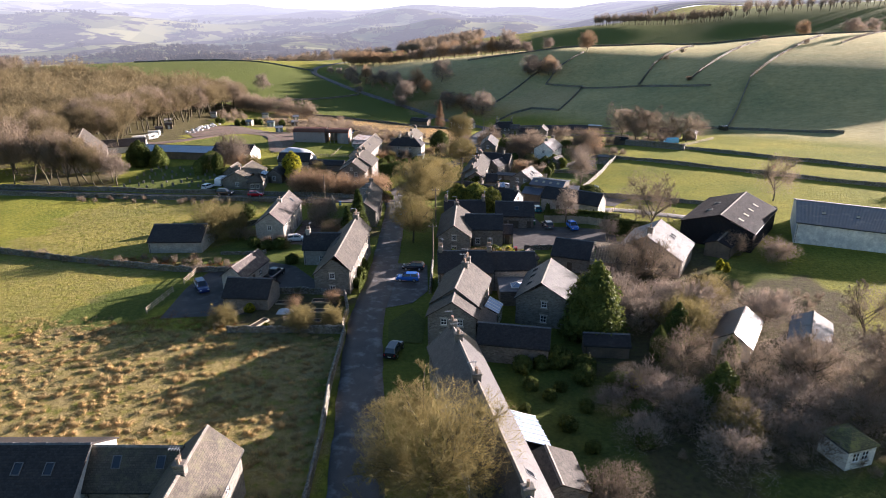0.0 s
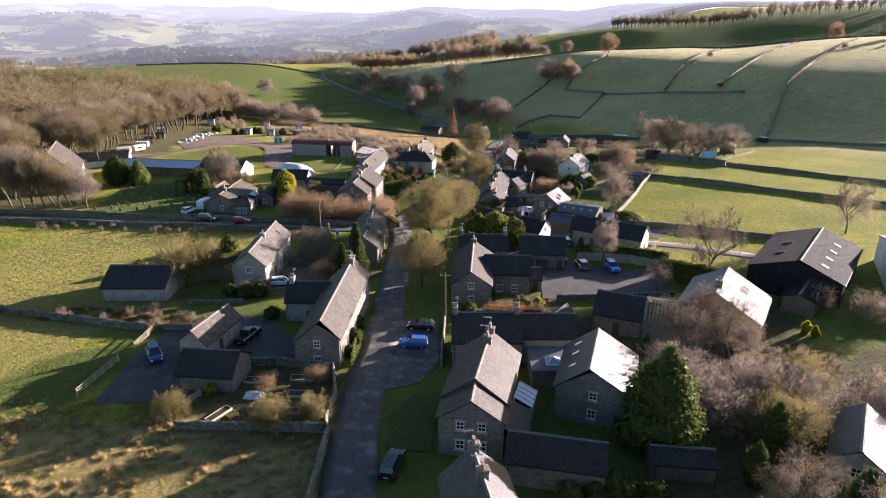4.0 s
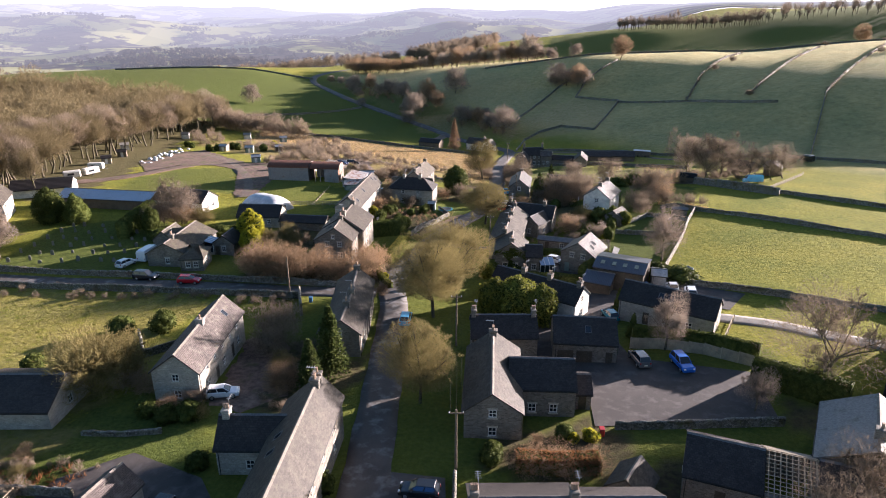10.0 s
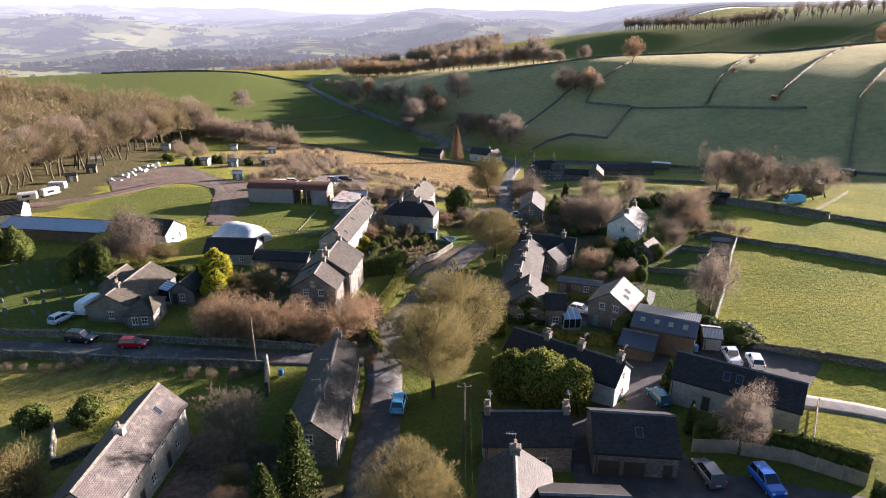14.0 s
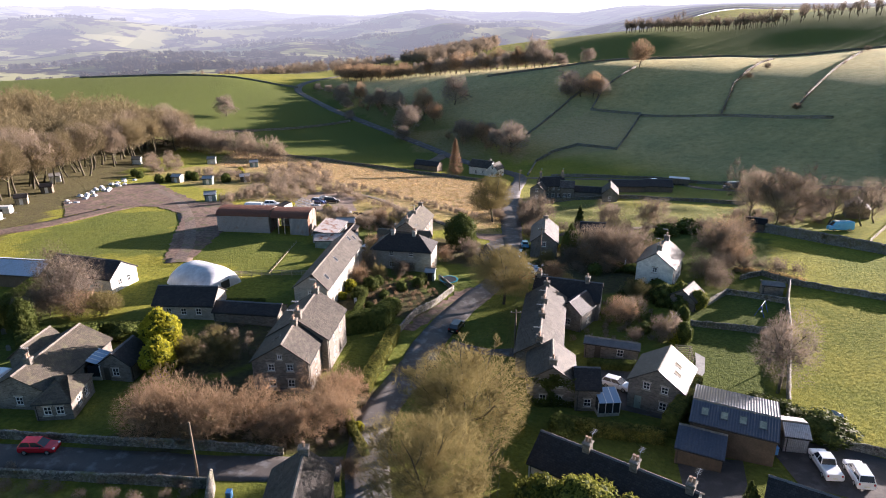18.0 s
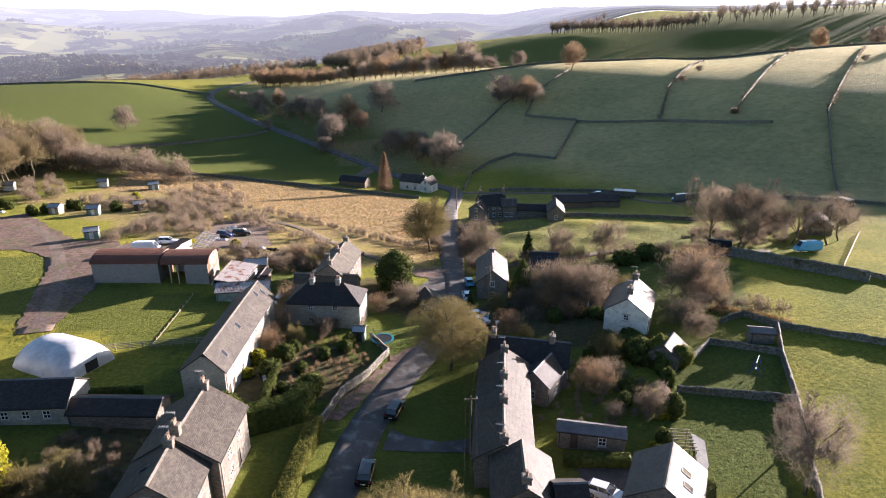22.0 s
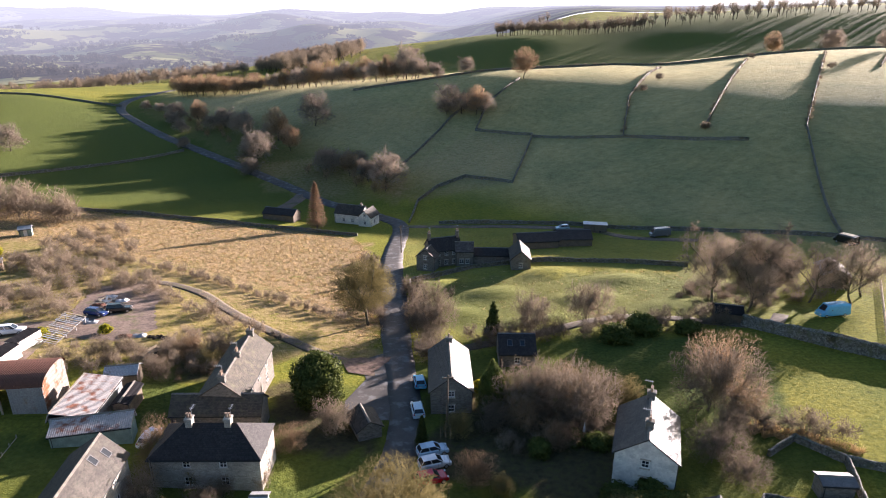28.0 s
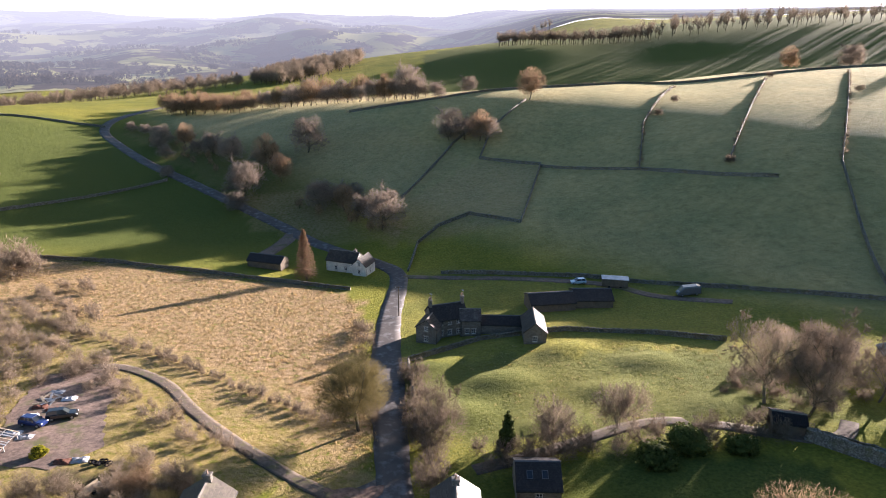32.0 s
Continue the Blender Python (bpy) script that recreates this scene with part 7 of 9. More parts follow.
for x, y, h, w in ((10.4, 72.6, 2.2, 1), (13, 73.4, 2, 1), (15.8, 74, 2.6, 1), (18.6, 72.6, 2.4, 1), (11, 68.4, 1.6, 1), (14.6, 68, 1.4, 1), (17, 63.6, 1.5, 1), (21.6, 68, 2.6, 1), (23, 62, 2.4, 1), (22, 57, 2, 1), (9.6, 63, 1.4, .9), (12.4, 50.6, 1.3, 1), (15, 50, 1.2, 1), (-98.9, 308.7, 3, .8), (-96.6, 311.5, 2.8, .8), (-92, 316.5, 3, .8), (-89.4, 315, 3, .7), (-78.6, 313.5, 3.2, .8), (-111.6, 319, 2.6, .9), (-108.7, 316.7, 2.4, .9), (34.6, 211.4, 3.6, 1.1), (37.6, 209.6, 3.0, 1.0), (35.4, 203.4, 3.0, .6), (36.2, 206.6, 2.6, .8), (27.4, 212.8, 2.4, .8), (30, 204, 1.6, 1.4), (31.4, 217.4, 2.2, 1.6), (35.6, 217.6, 2.2, 1.3), (-14.2, 208.4, 2.2, 1.4), (-10, 219, 2, .9), (-9.4, 221.5, 2, .9), (-18.4, 216.5, 2.2, .8), (-17.6, 219, 2, .8)):
    bush(x, y, h, w, x)
for k, (x, y, h, w) in enumerate(((-78.7, 329.5, 3, 1), (32, 199.4, 2.4, 1), (31.6, 196.6, 2, 1), (-22.6, 215.4, 2.4, 1), (-23.6, 211.4, 1.4, 1.4), (-30.6, 91, 1.6, 1), (-26.5, 84.8, 1.2, .9), (13.2, 119, 1.5, 1.2), (11.2, 118.5, 1.3, 1), (24, 69, 2.2, 1.1), (50.8, 108, 2.2, .6), (51.6, 107, 1.9, .6), (22.5, 246, 2, 1), (-15.2, 171.5, 1.4, 1), (-46.5, 270.5, 2.2, 1.2), (-37, 272, 1.8, 1.2), (27.5, 190, 1.4, 1))):
    gold_bush(x, y, h, w, k * 1.3)


def spruce_kind(name, seed, h, w, material, label):
    g = np.random.default_rng(seed)
    n = 420
    f = np.sort(g.uniform(0.06, 0.99, n))
    z = f * h
    ln = (w / 2) * (1 - f) ** 0.85 * g.uniform(0.75, 1.1, n) + 0.15
    az = np.arange(n) * 2.399
    d = np.stack([np.cos(az), np.sin(az), -0.18 + 0.45 * f], 1)
    S = np.stack([0 * z, 0 * z, z], 1)
    E = S + d * ln[:, None]
    br = tubes(S, E, np.full(n, 0.03), np.zeros(n), 3)
    tr = tubes(np.array([[0, 0, -0.4]]), np.array([[0, 0, h]]), np.array([0.02 * h]), np.array([0.01]), 7)
    m = 12
    u = np.tile(np.linspace(0.2, 1.0, m), n)
    i = np.repeat(np.arange(n), m)
    pts = S[i] + (E - S)[i] * u[:, None] + g.normal(0, 0.05, (n * m, 3))
    lv = leaves(pts, np.stack([d[i, 0] * 0.4, d[i, 1] * 0.4, np.full(n * m, -0.6)], 1), 0.26, g, 0.5)
    meshes = (flat_mesh("trunk", *joined([tr, br]), M_BARK), flat_mesh("crown", *lv, material))

    def plant(x, y, height, wide=1.0):
        s = height / h
        ob = thing(name, Matrix.Translation((x, y, gz(x, y) - 0.05)) @ Matrix.Rotation(x, 4, "Z") @ Matrix.Diagonal((s * wide, s * wide, s, 1)), label, "tree", "conifers")
        for me, nm in zip(meshes, ("trunk", "crown")):
            new(nm, me).parent = ob
    return plant


spruce = spruce_kind("spruce_tree", 41, 9, 5, M_NEEDLE, "dark green pointed garden spruce")
larch = spruce_kind("larch_tree", 42, 16, 8, M_LARCH, "tall orange-brown larch by the valley road")
for x, y, h, w in ((-20.4, 129.6, 7.4, 1.05), (-18.6, 134.2, 10, 0.95), (25.6, 147.5, 3.4, .8), (30.8, 143.6, 3.2, .8), (33.2, 141.5, 3.2, .7), (26.4, 158.4, 3, .9), (11.8, 233.5, 4.6, .8)):
    spruce(x, y, h, w)
larch(-1.5, 361, 15.5)


def hedge(pts, h, w, material, label, density=120, size=0.13, seed=3, round_top=0.0):
    """A clipped hedge along a line: a rough core and leaves all over it."""
    g = np.random.default_rng(seed)
    p = straight(pts, 0.5)
    s = side_of(p)
    z = ground(p[:, 0], p[:, 1])
    cols, lev = np.array([-0.5, -0.5, -0.36, 0.36, 0.5, 0.5]), np.array([-0.1, 0.8, 1.0, 1.0, 0.8, -0.1])
    n, k = len(p), 6
    P = p[:, None, :] + s[:, None, :] * (w * (cols[None] * 0.92 + g.uniform(-0.06, 0.06, (n, k))))[..., None]
    Z = z[:, None] + h * (lev[None] * 0.95 + g.uniform(-0.04, 0.04, (n, k)))
    V = np.concatenate([P, Z[..., None]], -1)
    i = np.arange(n * k).reshape(n, k)
    F = np.stack([i[:-1, :-1], i[1:, :-1], i[1:, 1:], i[:-1, 1:]], -1).reshape(-1, 4)
    F = np.concatenate([F, [i[0, [0, 1, 4, 5]], i[0, [1, 2, 3, 4]], i[-1, [5, 4, 1, 0]], i[-1, [4, 3, 2, 1]]]])
    ob = thing("hedge", Matrix.Identity(4), label, "hedge", "hedges")
    part("foliage_core", flat_mesh("foliage_core", V.reshape(-1, 3), F, M_LEAF), None, ob)
    L = float(np.sum(np.linalg.norm(np.diff(p, axis=0), axis=1)))
    m = int(L * (2 * h + w) * density)
    a, b, c = g.integers(0, n - 1, m), g.uniform(0, 1, m), g.uniform(0, 5, m)
    ci = np.clip(c.astype(int), 0, 4)
    f = (c - ci)[:, None]
    q = lambda r: V[r, ci] * (1 - f) + V[r, ci + 1] * f
    pts3 = q(a) * (1 - b[:, None]) + q(a + 1) * b[:, None] + g.normal(0, 0.05, (m, 3))
    nrm = pts3 - np.stack([p[a, 0], p[a, 1], z[a] + h * 0.5], 1)
    nrm /= np.linalg.norm(nrm, axis=1)[:, None]
    part("crown", flat_mesh("crown", *leaves(pts3, nrm, size, g), material), None, ob)
    return ob


hedge([(-15.7, 180.2), (-15, 185.1), (-13.5, 194.5), (-13, 199.4)], 1.8, 2.0, M_HEDGE, "clipped olive-brown beech hedge beside the road")
hedge([(8.9, 173.4), (15, 171.2), (21.5, 169.4)], 1.9, 1.3, M_HEDGE, "clipped evergreen garden hedge")
hedge([(22.4, 170.6), (25.6, 175), (28.6, 180.2)], 3.6, 2.2, M_HEDGE, "tall clipped evergreen hedge beside a barn")
hedge([(-21.6, 198), (-15.8, 201.2), (-14.6, 205)], 3.4, 3.0, M_LEAF, "tall dark overgrown hedge")
hedge([(-70, 192), (-60, 195), (-50, 196)], 1.8, 1.4, M_LEAF, "dark evergreen hedge behind a bungalow")
hedge([(-74.5, 190), (-75.4, 199), (-76, 208)], 4.2, 2.6, M_LEAF, "tall dark evergreen hedge beside a graveyard", seed=14)
hedge([(-45, 206), (-36, 206.5)], 1.4, 1.0, M_LEAF, "low dark evergreen garden hedge")
hedge([(16.5, 189.6), (24, 188)], 1.3, 1.6, M_LEAF, "low evergreen hedge beside a courtyard wall")
hedge([(-13.6, 166.4), (-15.4, 170), (-17.5, 176)], 1.2, 0.9, M_HEDGE, "low clipped hedge by the lane corner")
# added at this height to throw shade across the parking yard
hedge([(24.2, 143), (28, 142.8), (34, 140.9), (39.8, 136.6)], 3.0, 1.2, M_LEAF, "dark hedge added behind a timber fence to shade the yard")
hedge([(-20, 203), (-19.5, 214)], 1.5, 1.0, M_LEAF, "dark evergreen hedge between plots")


def ivy(a, b, h0, h1, label, seed=1):
    """Ivy over a wall between two points of the plan, its outside to the right of a-b."""
    g = np.random.default_rng(seed)
    a, b = np.array(a, float), np.array(b, float)
    L = np.linalg.norm(b - a)
    u = (b - a) / L
    n = np.array([u[1], -u[0]])
    m = int(L * (h1 - h0) * 150)
    s, z = g.uniform(0, L, m), g.uniform(h0, h1, m)
    keep = np.sin(s * 1.3 + seed) + np.sin(z * 1.7 + s * .6) + 1.1 * (1 - (z - h0) / (h1 - h0)) + g.normal(0, .3, m) > 0.1
    s, z = s[keep], z[keep]
    q = a + u * s[:, None] + n * (.1 + g.uniform(0, .16, len(s)))[:, None]
    P = np.concatenate([q, (gz(*(a + b) / 2) + z)[:, None]], 1)
    tagged(new("ivy", flat_mesh("ivy", *leaves(P, np.tile([n[0], n[1], .3], (len(s), 1)), .16, g), M_LEAF)), label, "ivy", "climbers")


ivy((9, 178.4), (12.4, 178.2), 0, 5, "dark ivy over a cottage gable", 2)
ivy((6.2, 178.6), (9, 178.4), 0, 4.4, "dark ivy over a cottage front", 3)
ivy((34.2, 209.6), (36.4, 207.2), 0, 3.2, "dark ivy over a stone shed", 4)
hedge([(31, 216.8), (34.6, 216.1), (38.4, 215.0)], 1.7, 1.6, M_HEDGE, "clipped evergreen hedge below a whitewashed gable", seed=21)
ivy((-14.4, 98), (-14, 104), 0, 2.6, "yellow-green climber on a house wall", 5)
hedge([(4.4, 113.9), (8.5, 113.4), (13, 113.6)], 1.9, 2.2, M_RUSTLEAF, "rust-brown beech hedge behind a house", seed=9)
hedge([(36.6, 131.6), (40.9, 128.2), (44.8, 124.4)], 3.8, 2.0, M_LEAF, "tall dark hedge beside the parking yard", seed=12)


# ---- garden shrubs and terrace round the barn conversion ----
for k, (x, y, h) in enumerate(((-43.9, 129.6, 3.2), (-40.9, 128.3, 3), (-36.8, 129.0, 2.6), (-33.9, 126.2, 2.2), (-36.4, 124.2, 2.2), (-32.6, 123, 2), (-39.2, 141.6, 2.4), (-24.8, 131.6, 2.6), (-25.4, 134.8, 3), (-22.9, 139.2, 2.4), (-48.2, 114.6, 1.8), (-46.9, 111.8, 1.6), (4.2, 119.6, 1.8), (7.2, 118.4, 1.2))):
    (shrub_b, shrub_a, shrub_c)[k % 3](x, y, h, k * 1.7, 1.1)
for x, y, h, w in ((-59.5, 134.2, 2.4, 1), (1.7, 114.6, 1.8, 1), (10.4, 119.3, 1.7, 1.1)):
    bush(x, y, h, w, x)
stone_wall([(-44.6, 119.4), (-40, 119.2), (-35.6, 119.8)], .6, .5, "low stone terrace wall in a lawn")


# ---- farm buildings of other shapes ----
house((55.2, 120.8), (67.3, 136.8), 7.4, 6.6, 4.4, 7.0, "large dark farm barn with sheet roof and rows of roof lights", M_DKSHEET, M_DKSHEET, [], (0, 0, 0, 0), 1, [(0.15, "r", .5), (.35, "r", .5), (.55, "r", .5), (.75, "r", .5), (.3, "l", .5), (.6, "l", .5)], name="barn", category="barn")
house((52.6, 114.6), (56.4, 119.4), 2.2, 2.4, 2.6, 3.4, "low lean-to shed against a barn", M_DKSHEET, M_BOARD, [], (0, 0, 0, 0), 1, name="shed", category="shed")
house((76, 131.5), (98, 121), 8.5, 9.5, 4.4, 6.4, "wide white-walled farm shed with grey sheet roof", M_GREYSHEET, M_RENDER, [], (0, 0, 0, 0), 1, [(.2, "r", .5), (.45, "r", .5), (.7, "r", .5)], name="shed", category="shed")
house((24.9, 170.9), (33, 167.1), 4.8, 3.1, 3.9, 4.8, "farm workshop with blue-grey sheet roof and four roof lights", M_METAL, M_DOOR, [], (0, 0, 0, 0), 1, [(.15, "r", .5), (.38, "r", .5), (.6, "r", .5), (.83, "r", .5)], name="workshop", category="workshop")
# dark wall colour stands in for the shade inside an open front
house((22.6, 168.3), (27, 166.2), 1.2, 3.0, 2.2, 3.2, "dark lean-to workshop with sheet roof", M_METAL, M_DOOR, [], (0, 0, 0, 0), 1, name="workshop", category="workshop")
house((34.6, 168.8), (37, 168.2), 1.8, 1.8, 2.3, 2.9, "small grey site cabin", M_TIN, M_TIN, [], (0, 0, 0, 0), 1, name="cabin", category="cabin")
house((21.4, 112.8), (27.7, 110.3), 3.4, 3.9, 3, 5, "old stone stable with dark slate roof", M_DARK, M_STONE, [], (0, 0, 1, 0), 1, doors=[("r", 0.5)], name="stable", category="stable")
house((32.2, 108.5), (35.2, 107.3), 3.4, 3.9, 3, 5, "end bay of a stone stable with dark slate roof", M_DARK, M_STONE, [], (0, 0, 0, 0), 1, name="stable", category="stable")
house((14, 107.6), (16.2, 110.8), 1.7, 1.7, 2.2, 3.6, "small garden shed with a pale slate roof", M_SLATE, M_STONE, [], (0, 0, 0, 0), 1, name="shed", category="shed")
house((52.6, 213.0), (56.0, 212.1), .9, 1.0, 1.9, 2.2, "small low stone field shed with flat grey roof", M_LEAD, M_STONE, [], (0, 0, 0, 0), 1, name="shed", category="shed")
house((36.7, 208.2), (39.7, 211.8), 2.2, 2.2, 2.1, 3.6, "ivy-covered stone shed with a pale slate roof", M_SLATE, M_STONE, [], (0, 0, 0, 0), 1, name="shed", category="shed")
house((17, 193.9), (24.6, 191.5), 0.9, 1.2, 2.4, 2.8, "long low stone garden store", M_LEAD, M_STONE, [], (0, 2, 0, 0), 1, doors=[("r", 0.25)], name="store", category="store")
house((-34.3, 240.8), (-33.0, 249.9), .3, 4.9, 2.2, 2.9, "low lean-to with patched rusty sheet roof", M_PATCHED, M_TIN, [], (0, 0, 0, 0), 1, name="shed", category="shed")
house((-33.6, 240.0), (-24.4, 240.4), .3, 2.5, 2.1, 2.8, "low shed with worn rusty sheet roof and green side", M_PATCHED, M_TEAL, [], (0, 0, 0, 0), 1, name="shed", category="shed")
house((-31.2, 253.2), (-26.9, 253.2), 1.3, 1.5, 2, 2.7, "small shed with white sheet roof", M_TIN, M_BOARD, [], (0, 0, 0, 0), 1, name="shed", category="shed")
house((-27.0, 243.6), (-26.3, 248.4), .9, .9, 2.2, 2.5, "black timber shed beside a lean-to", M_DKSHEET, M_BOARD, [], (0, 0, 0, 0), 1, name="shed", category="shed")
house((97.6, 285.2), (102.6, 278.2), 2.6, 2.6, 2.6, 3.8, "long dark timber shed behind trees", M_DKSHEET, M_BOARD, [], (0, 0, 0, 0), 1, name="shed", category="shed")
house((-122, 226), (-108, 231), 4.0, 4.0, 2.4, 4.2, "low farm shed with dark sheet roof under trees", M_DKSHEET, M_RENDER, [], (0, 0, 0, 0), 1, name="shed", category="shed")
for x, y, a, roof, wall, label in ((-73, 316, 20, M_TIN, M_BOARD, "black garden shed with white sheet roof"), (-93.6, 311, -10, M_TIN, M_TIMBER, "orange-brown timber shed with pale roof"), (-82.8, 309, 5, M_TIN, M_TEAL, "small green shed with white door"),
                                   (-71.9, 281, 15, M_TIN, M_TEAL, "low green store with white roof"), (-121.5, 342, 10, M_FIBRE, M_RENDER, "white stable hut with windows"), (-131, 306, 30, M_FIBRE, M_RENDER, "white field hut under trees"),
                                   (-97, 352, 10, M_FIBRE, M_RENDER, "white cabin beside scrub"), (-80, 350, 15, M_TIN, M_TEAL, "small blue-roofed timber shed"), (-124, 290, 20, M_DKSHEET, M_BOARD, "dark stable hut under trees"), (-122, 275, 25, M_DKSHEET, M_TIMBER, "timber stable hut under trees")):
    c, s = math.cos(radians(a)), math.sin(radians(a))
    house((x - 1.5 * c, y - 1.5 * s), (x + 1.5 * c, y + 1.5 * s), 1.3, 1.3, 2.1, 2.7, label, roof, wall, [], (0, 0, 0, 0), 1, doors=[("r", .5)], name="shed", category="shed", doormat=M_FRAME)


def dutch_barn(A, B, hw, eave, rise, label, opening=0.0):
    """A sheeted barn with a curved roof."""
    A, B = Vector((*A, 0)), Vector((*B, 0))
    L = (B - A).length
    c = (A + B) / 2
    ob = thing("dutch_barn", Matrix.Translation((A.x, A.y, gz(c.x, c.y))) @ Matrix.Rotation(math.atan2(B.y - A.y, B.x - A.x), 4, "Z"), label, "barn", "village houses")
    bm = bmesh.new()
    lay = bm.loops.layers.uv.verify()
    n = 12
    arc = [(-(hw + .15) * math.cos(math.pi * k / n), eave + rise * math.sin(math.pi * k / n)) for k in range(n + 1)]
    for k in range(n):
        (y0, z0), (y1, z1) = arc[k], arc[k + 1]
        vs = [bm.verts.new(p) for p in ((-.2, y0, z0), (L + .2, y0, z0), (L + .2, y1, z1), (-.2, y1, z1))]
        f = bm.faces.new(vs)
        for lp, uv in zip(f.loops, ((0, k), (L, k), (L, k + 1), (0, k + 1))):
            lp[lay].uv = uv
        f2 = bm.faces.new([bm.verts.new((v.co.x, v.co.y, v.co.z - 0.06)) for v in reversed(vs)])
    bmesh.ops.remove_doubles(bm, verts=bm.verts[:], dist=0.001)
    part("roof", bm, M_RUST, ob, "rust-red curved sheet roof")
    for y, nm in ((-hw, "side_wall"), (hw, "side_wall")):
        part(nm, uv_metres(boxed(opening if y < 0 else 0, L, y - .05, y + .05, -1.5, eave + .05)), M_BARNSIDE, ob, "streaked grey sheet wall")
    for x in (opening * 0.35, opening * 0.7):
        if opening:
            part("post", boxed(x - .1, x + .1, -hw - .08, -hw + .12, -1.5, eave + .02), M_TIMBER, ob, "weathered timber post")
    for x in ((L,) if opening else (0, L)):
        bm = bmesh.new()
        top = [bm.verts.new((x, y * 0.98, z - 0.05)) for y, z in arc]
        bm.faces.new([bm.verts.new((x, hw, -1.5)), bm.verts.new((x, -hw, -1.5))] + top)
        r = bmesh.ops.extrude_face_region(bm, geom=bm.faces[:])
        for v in r["geom"]:
            if isinstance(v, bmesh.types.BMVert):
                v.co.x += -0.08 if x else 0.08
        bmesh.ops.recalc_face_normals(bm, faces=bm.faces[:])
        part("end_wall", uv_metres(bm), M_RUSTEND if x else M_BARNSIDE, ob, "pale rust-streaked end wall")


dutch_barn((-57.6, 250.2), (-45.3, 249.2), 3.3, 4.1, 1.3, "long grey sheet barn with rust-red curved roof")
dutch_barn((-44.7, 249.1), (-36.2, 248.5), 3.3, 4.1, 1.3, "open-fronted grey sheet barn with rust-red curved roof", 4.2)


def batten_roof(A, B, hl, hr, He, Hr):
    """A stable bay stripped to its rafters and battens."""
    A, B = Vector((*A, 0)), Vector((*B, 0))
    L = (B - A).length
    ob = thing("stripped_stable", Matrix.Translation((A.x, A.y, gz(28.1, 110.1))) @ Matrix.Rotation(math.atan2(B.y - A.y, B.x - A.x), 4, "Z"), "stable bay with its roof stripped to the battens", "stable", "village houses")
    for y in (-hr, hl):
        part("wall", uv_metres(boxed(0, L, y - .25, y + .25, -2, He)), M_STONE, ob)
    for sg, h in ((1, hl), (-1, hr)):
        s = (Hr - He) / h
        n = 9
        for k in range(n):
            x = L * (k + .5) / n
            bm = bmesh.new()
            roof_slope(bm, x - .04, x + .04, sg * (h + .2), He - s * .2, 0, Hr, .12)
            part("rafter", bm, M_TIMBER, ob)
        for k in range(11):
            y = sg * h * (k + .3) / 10.6
            z = Hr - s * abs(y) + .14
            part("batten", boxed(0, L, y - .035, y + .035, z, z + .05), M_TIMBER, ob)


batten_roof((27.9, 110.2), (32.1, 108.55), 3.4, 3.9, 3, 5)


def polytunnel(A, B, r, h):
    A, B = Vector((*A, 0)), Vector((*B, 0))
    L = (B - A).length
    c = (A + B) / 2
    ob = thing("polytunnel", Matrix.Translation((A.x, A.y, gz(c.x, c.y))) @ Matrix.Rotation(math.atan2(B.y - A.y, B.x - A.x), 4, "Z"), "white polythene tunnel with a dark doorway", "polytunnel")
    bm = bmesh.new()
    n, m = 16, 20
    rows = []
    for j in range(m + 1):
        f = j / m
        d = min(1.0, min(f, 1 - f) * L / 3.6)
        sag = (0.42 + 0.58 * math.sqrt(1 - (1 - d) ** 2)) * (1 - 0.008 * (j % 2))
        wide = r * (0.82 + 0.18 * sag)
        rows.append([bm.verts.new((f * L, -wide * math.cos(math.pi * k / n), (h * sag) * math.sin(math.pi * k / n) - 0.2)) for k in range(n + 1)])
    for a, b in zip(rows, rows[1:]):
        for k in range(n):
            bm.faces.new((a[k], b[k], b[k + 1], a[k + 1]))
    bm.faces.new(rows[0])
    bm.faces.new(rows[-1][::-1])
    bmesh.ops.recalc_face_normals(bm, faces=bm.faces[:])
    for f in bm.faces:
        f.smooth = len(f.verts) == 4
    part("cover", bm, M_POLY, ob, "taut white polythene cover")
    part("doorway", boxed(L - .5, L + .05, -1.0, 1.0, 0, 1.5), M_GUTTER, ob, "dark tunnel doorway")


polytunnel((-55.2, 219), (-45.2, 213.6), 4.3, 3.9)


def lean_glass(x, y, a, w, d, h0, h1, label, roof=None):
    """A glazed lean-to: frame, panes and roof panels."""
    ob = thing("conservatory", Matrix.Translation((x, y, gz(x, y))) @ Matrix.Rotation(radians(a), 4, "Z"), label, "conservatory")
    part("base_wall", boxed(-w / 2, w / 2, -d / 2, d / 2, -1.5, .6, bevel=.02), M_SILL, ob, "low stone base wall")
    n = max(2, int(w / .8))
    for k in range(n + 1):
        px = -w / 2 + w * k / n
        part("post", boxed(px - .05, px + .05, -d / 2, -d / 2 + .1, .6, h0), M_FRAME, ob)
    part("pane", boxed(-w / 2 + .03, w / 2 - .03, -d / 2 + .03, d / 2, .6, h0 - .02), M_PANE, ob, "dark glass front")
    for k in range(n):
        x0, x1 = -w / 2 + w * k / n + .05, -w / 2 + w * (k + 1) / n - .05
        bm = bmesh.new()
        roof_slope(bm, x0, x1, -d / 2 - .15, h0, d / 2, h1, .05)
        part("roof_panel", bm, roof or M_GLASSROOF, ob, "pale glazed roof panel")
        bm = bmesh.new()
        roof_slope(bm, x1, x1 + .1, -d / 2 - .18, h0 + .01, d / 2, h1 + .01, .09)
        part("glazing_bar", bm, M_FRAME, ob)


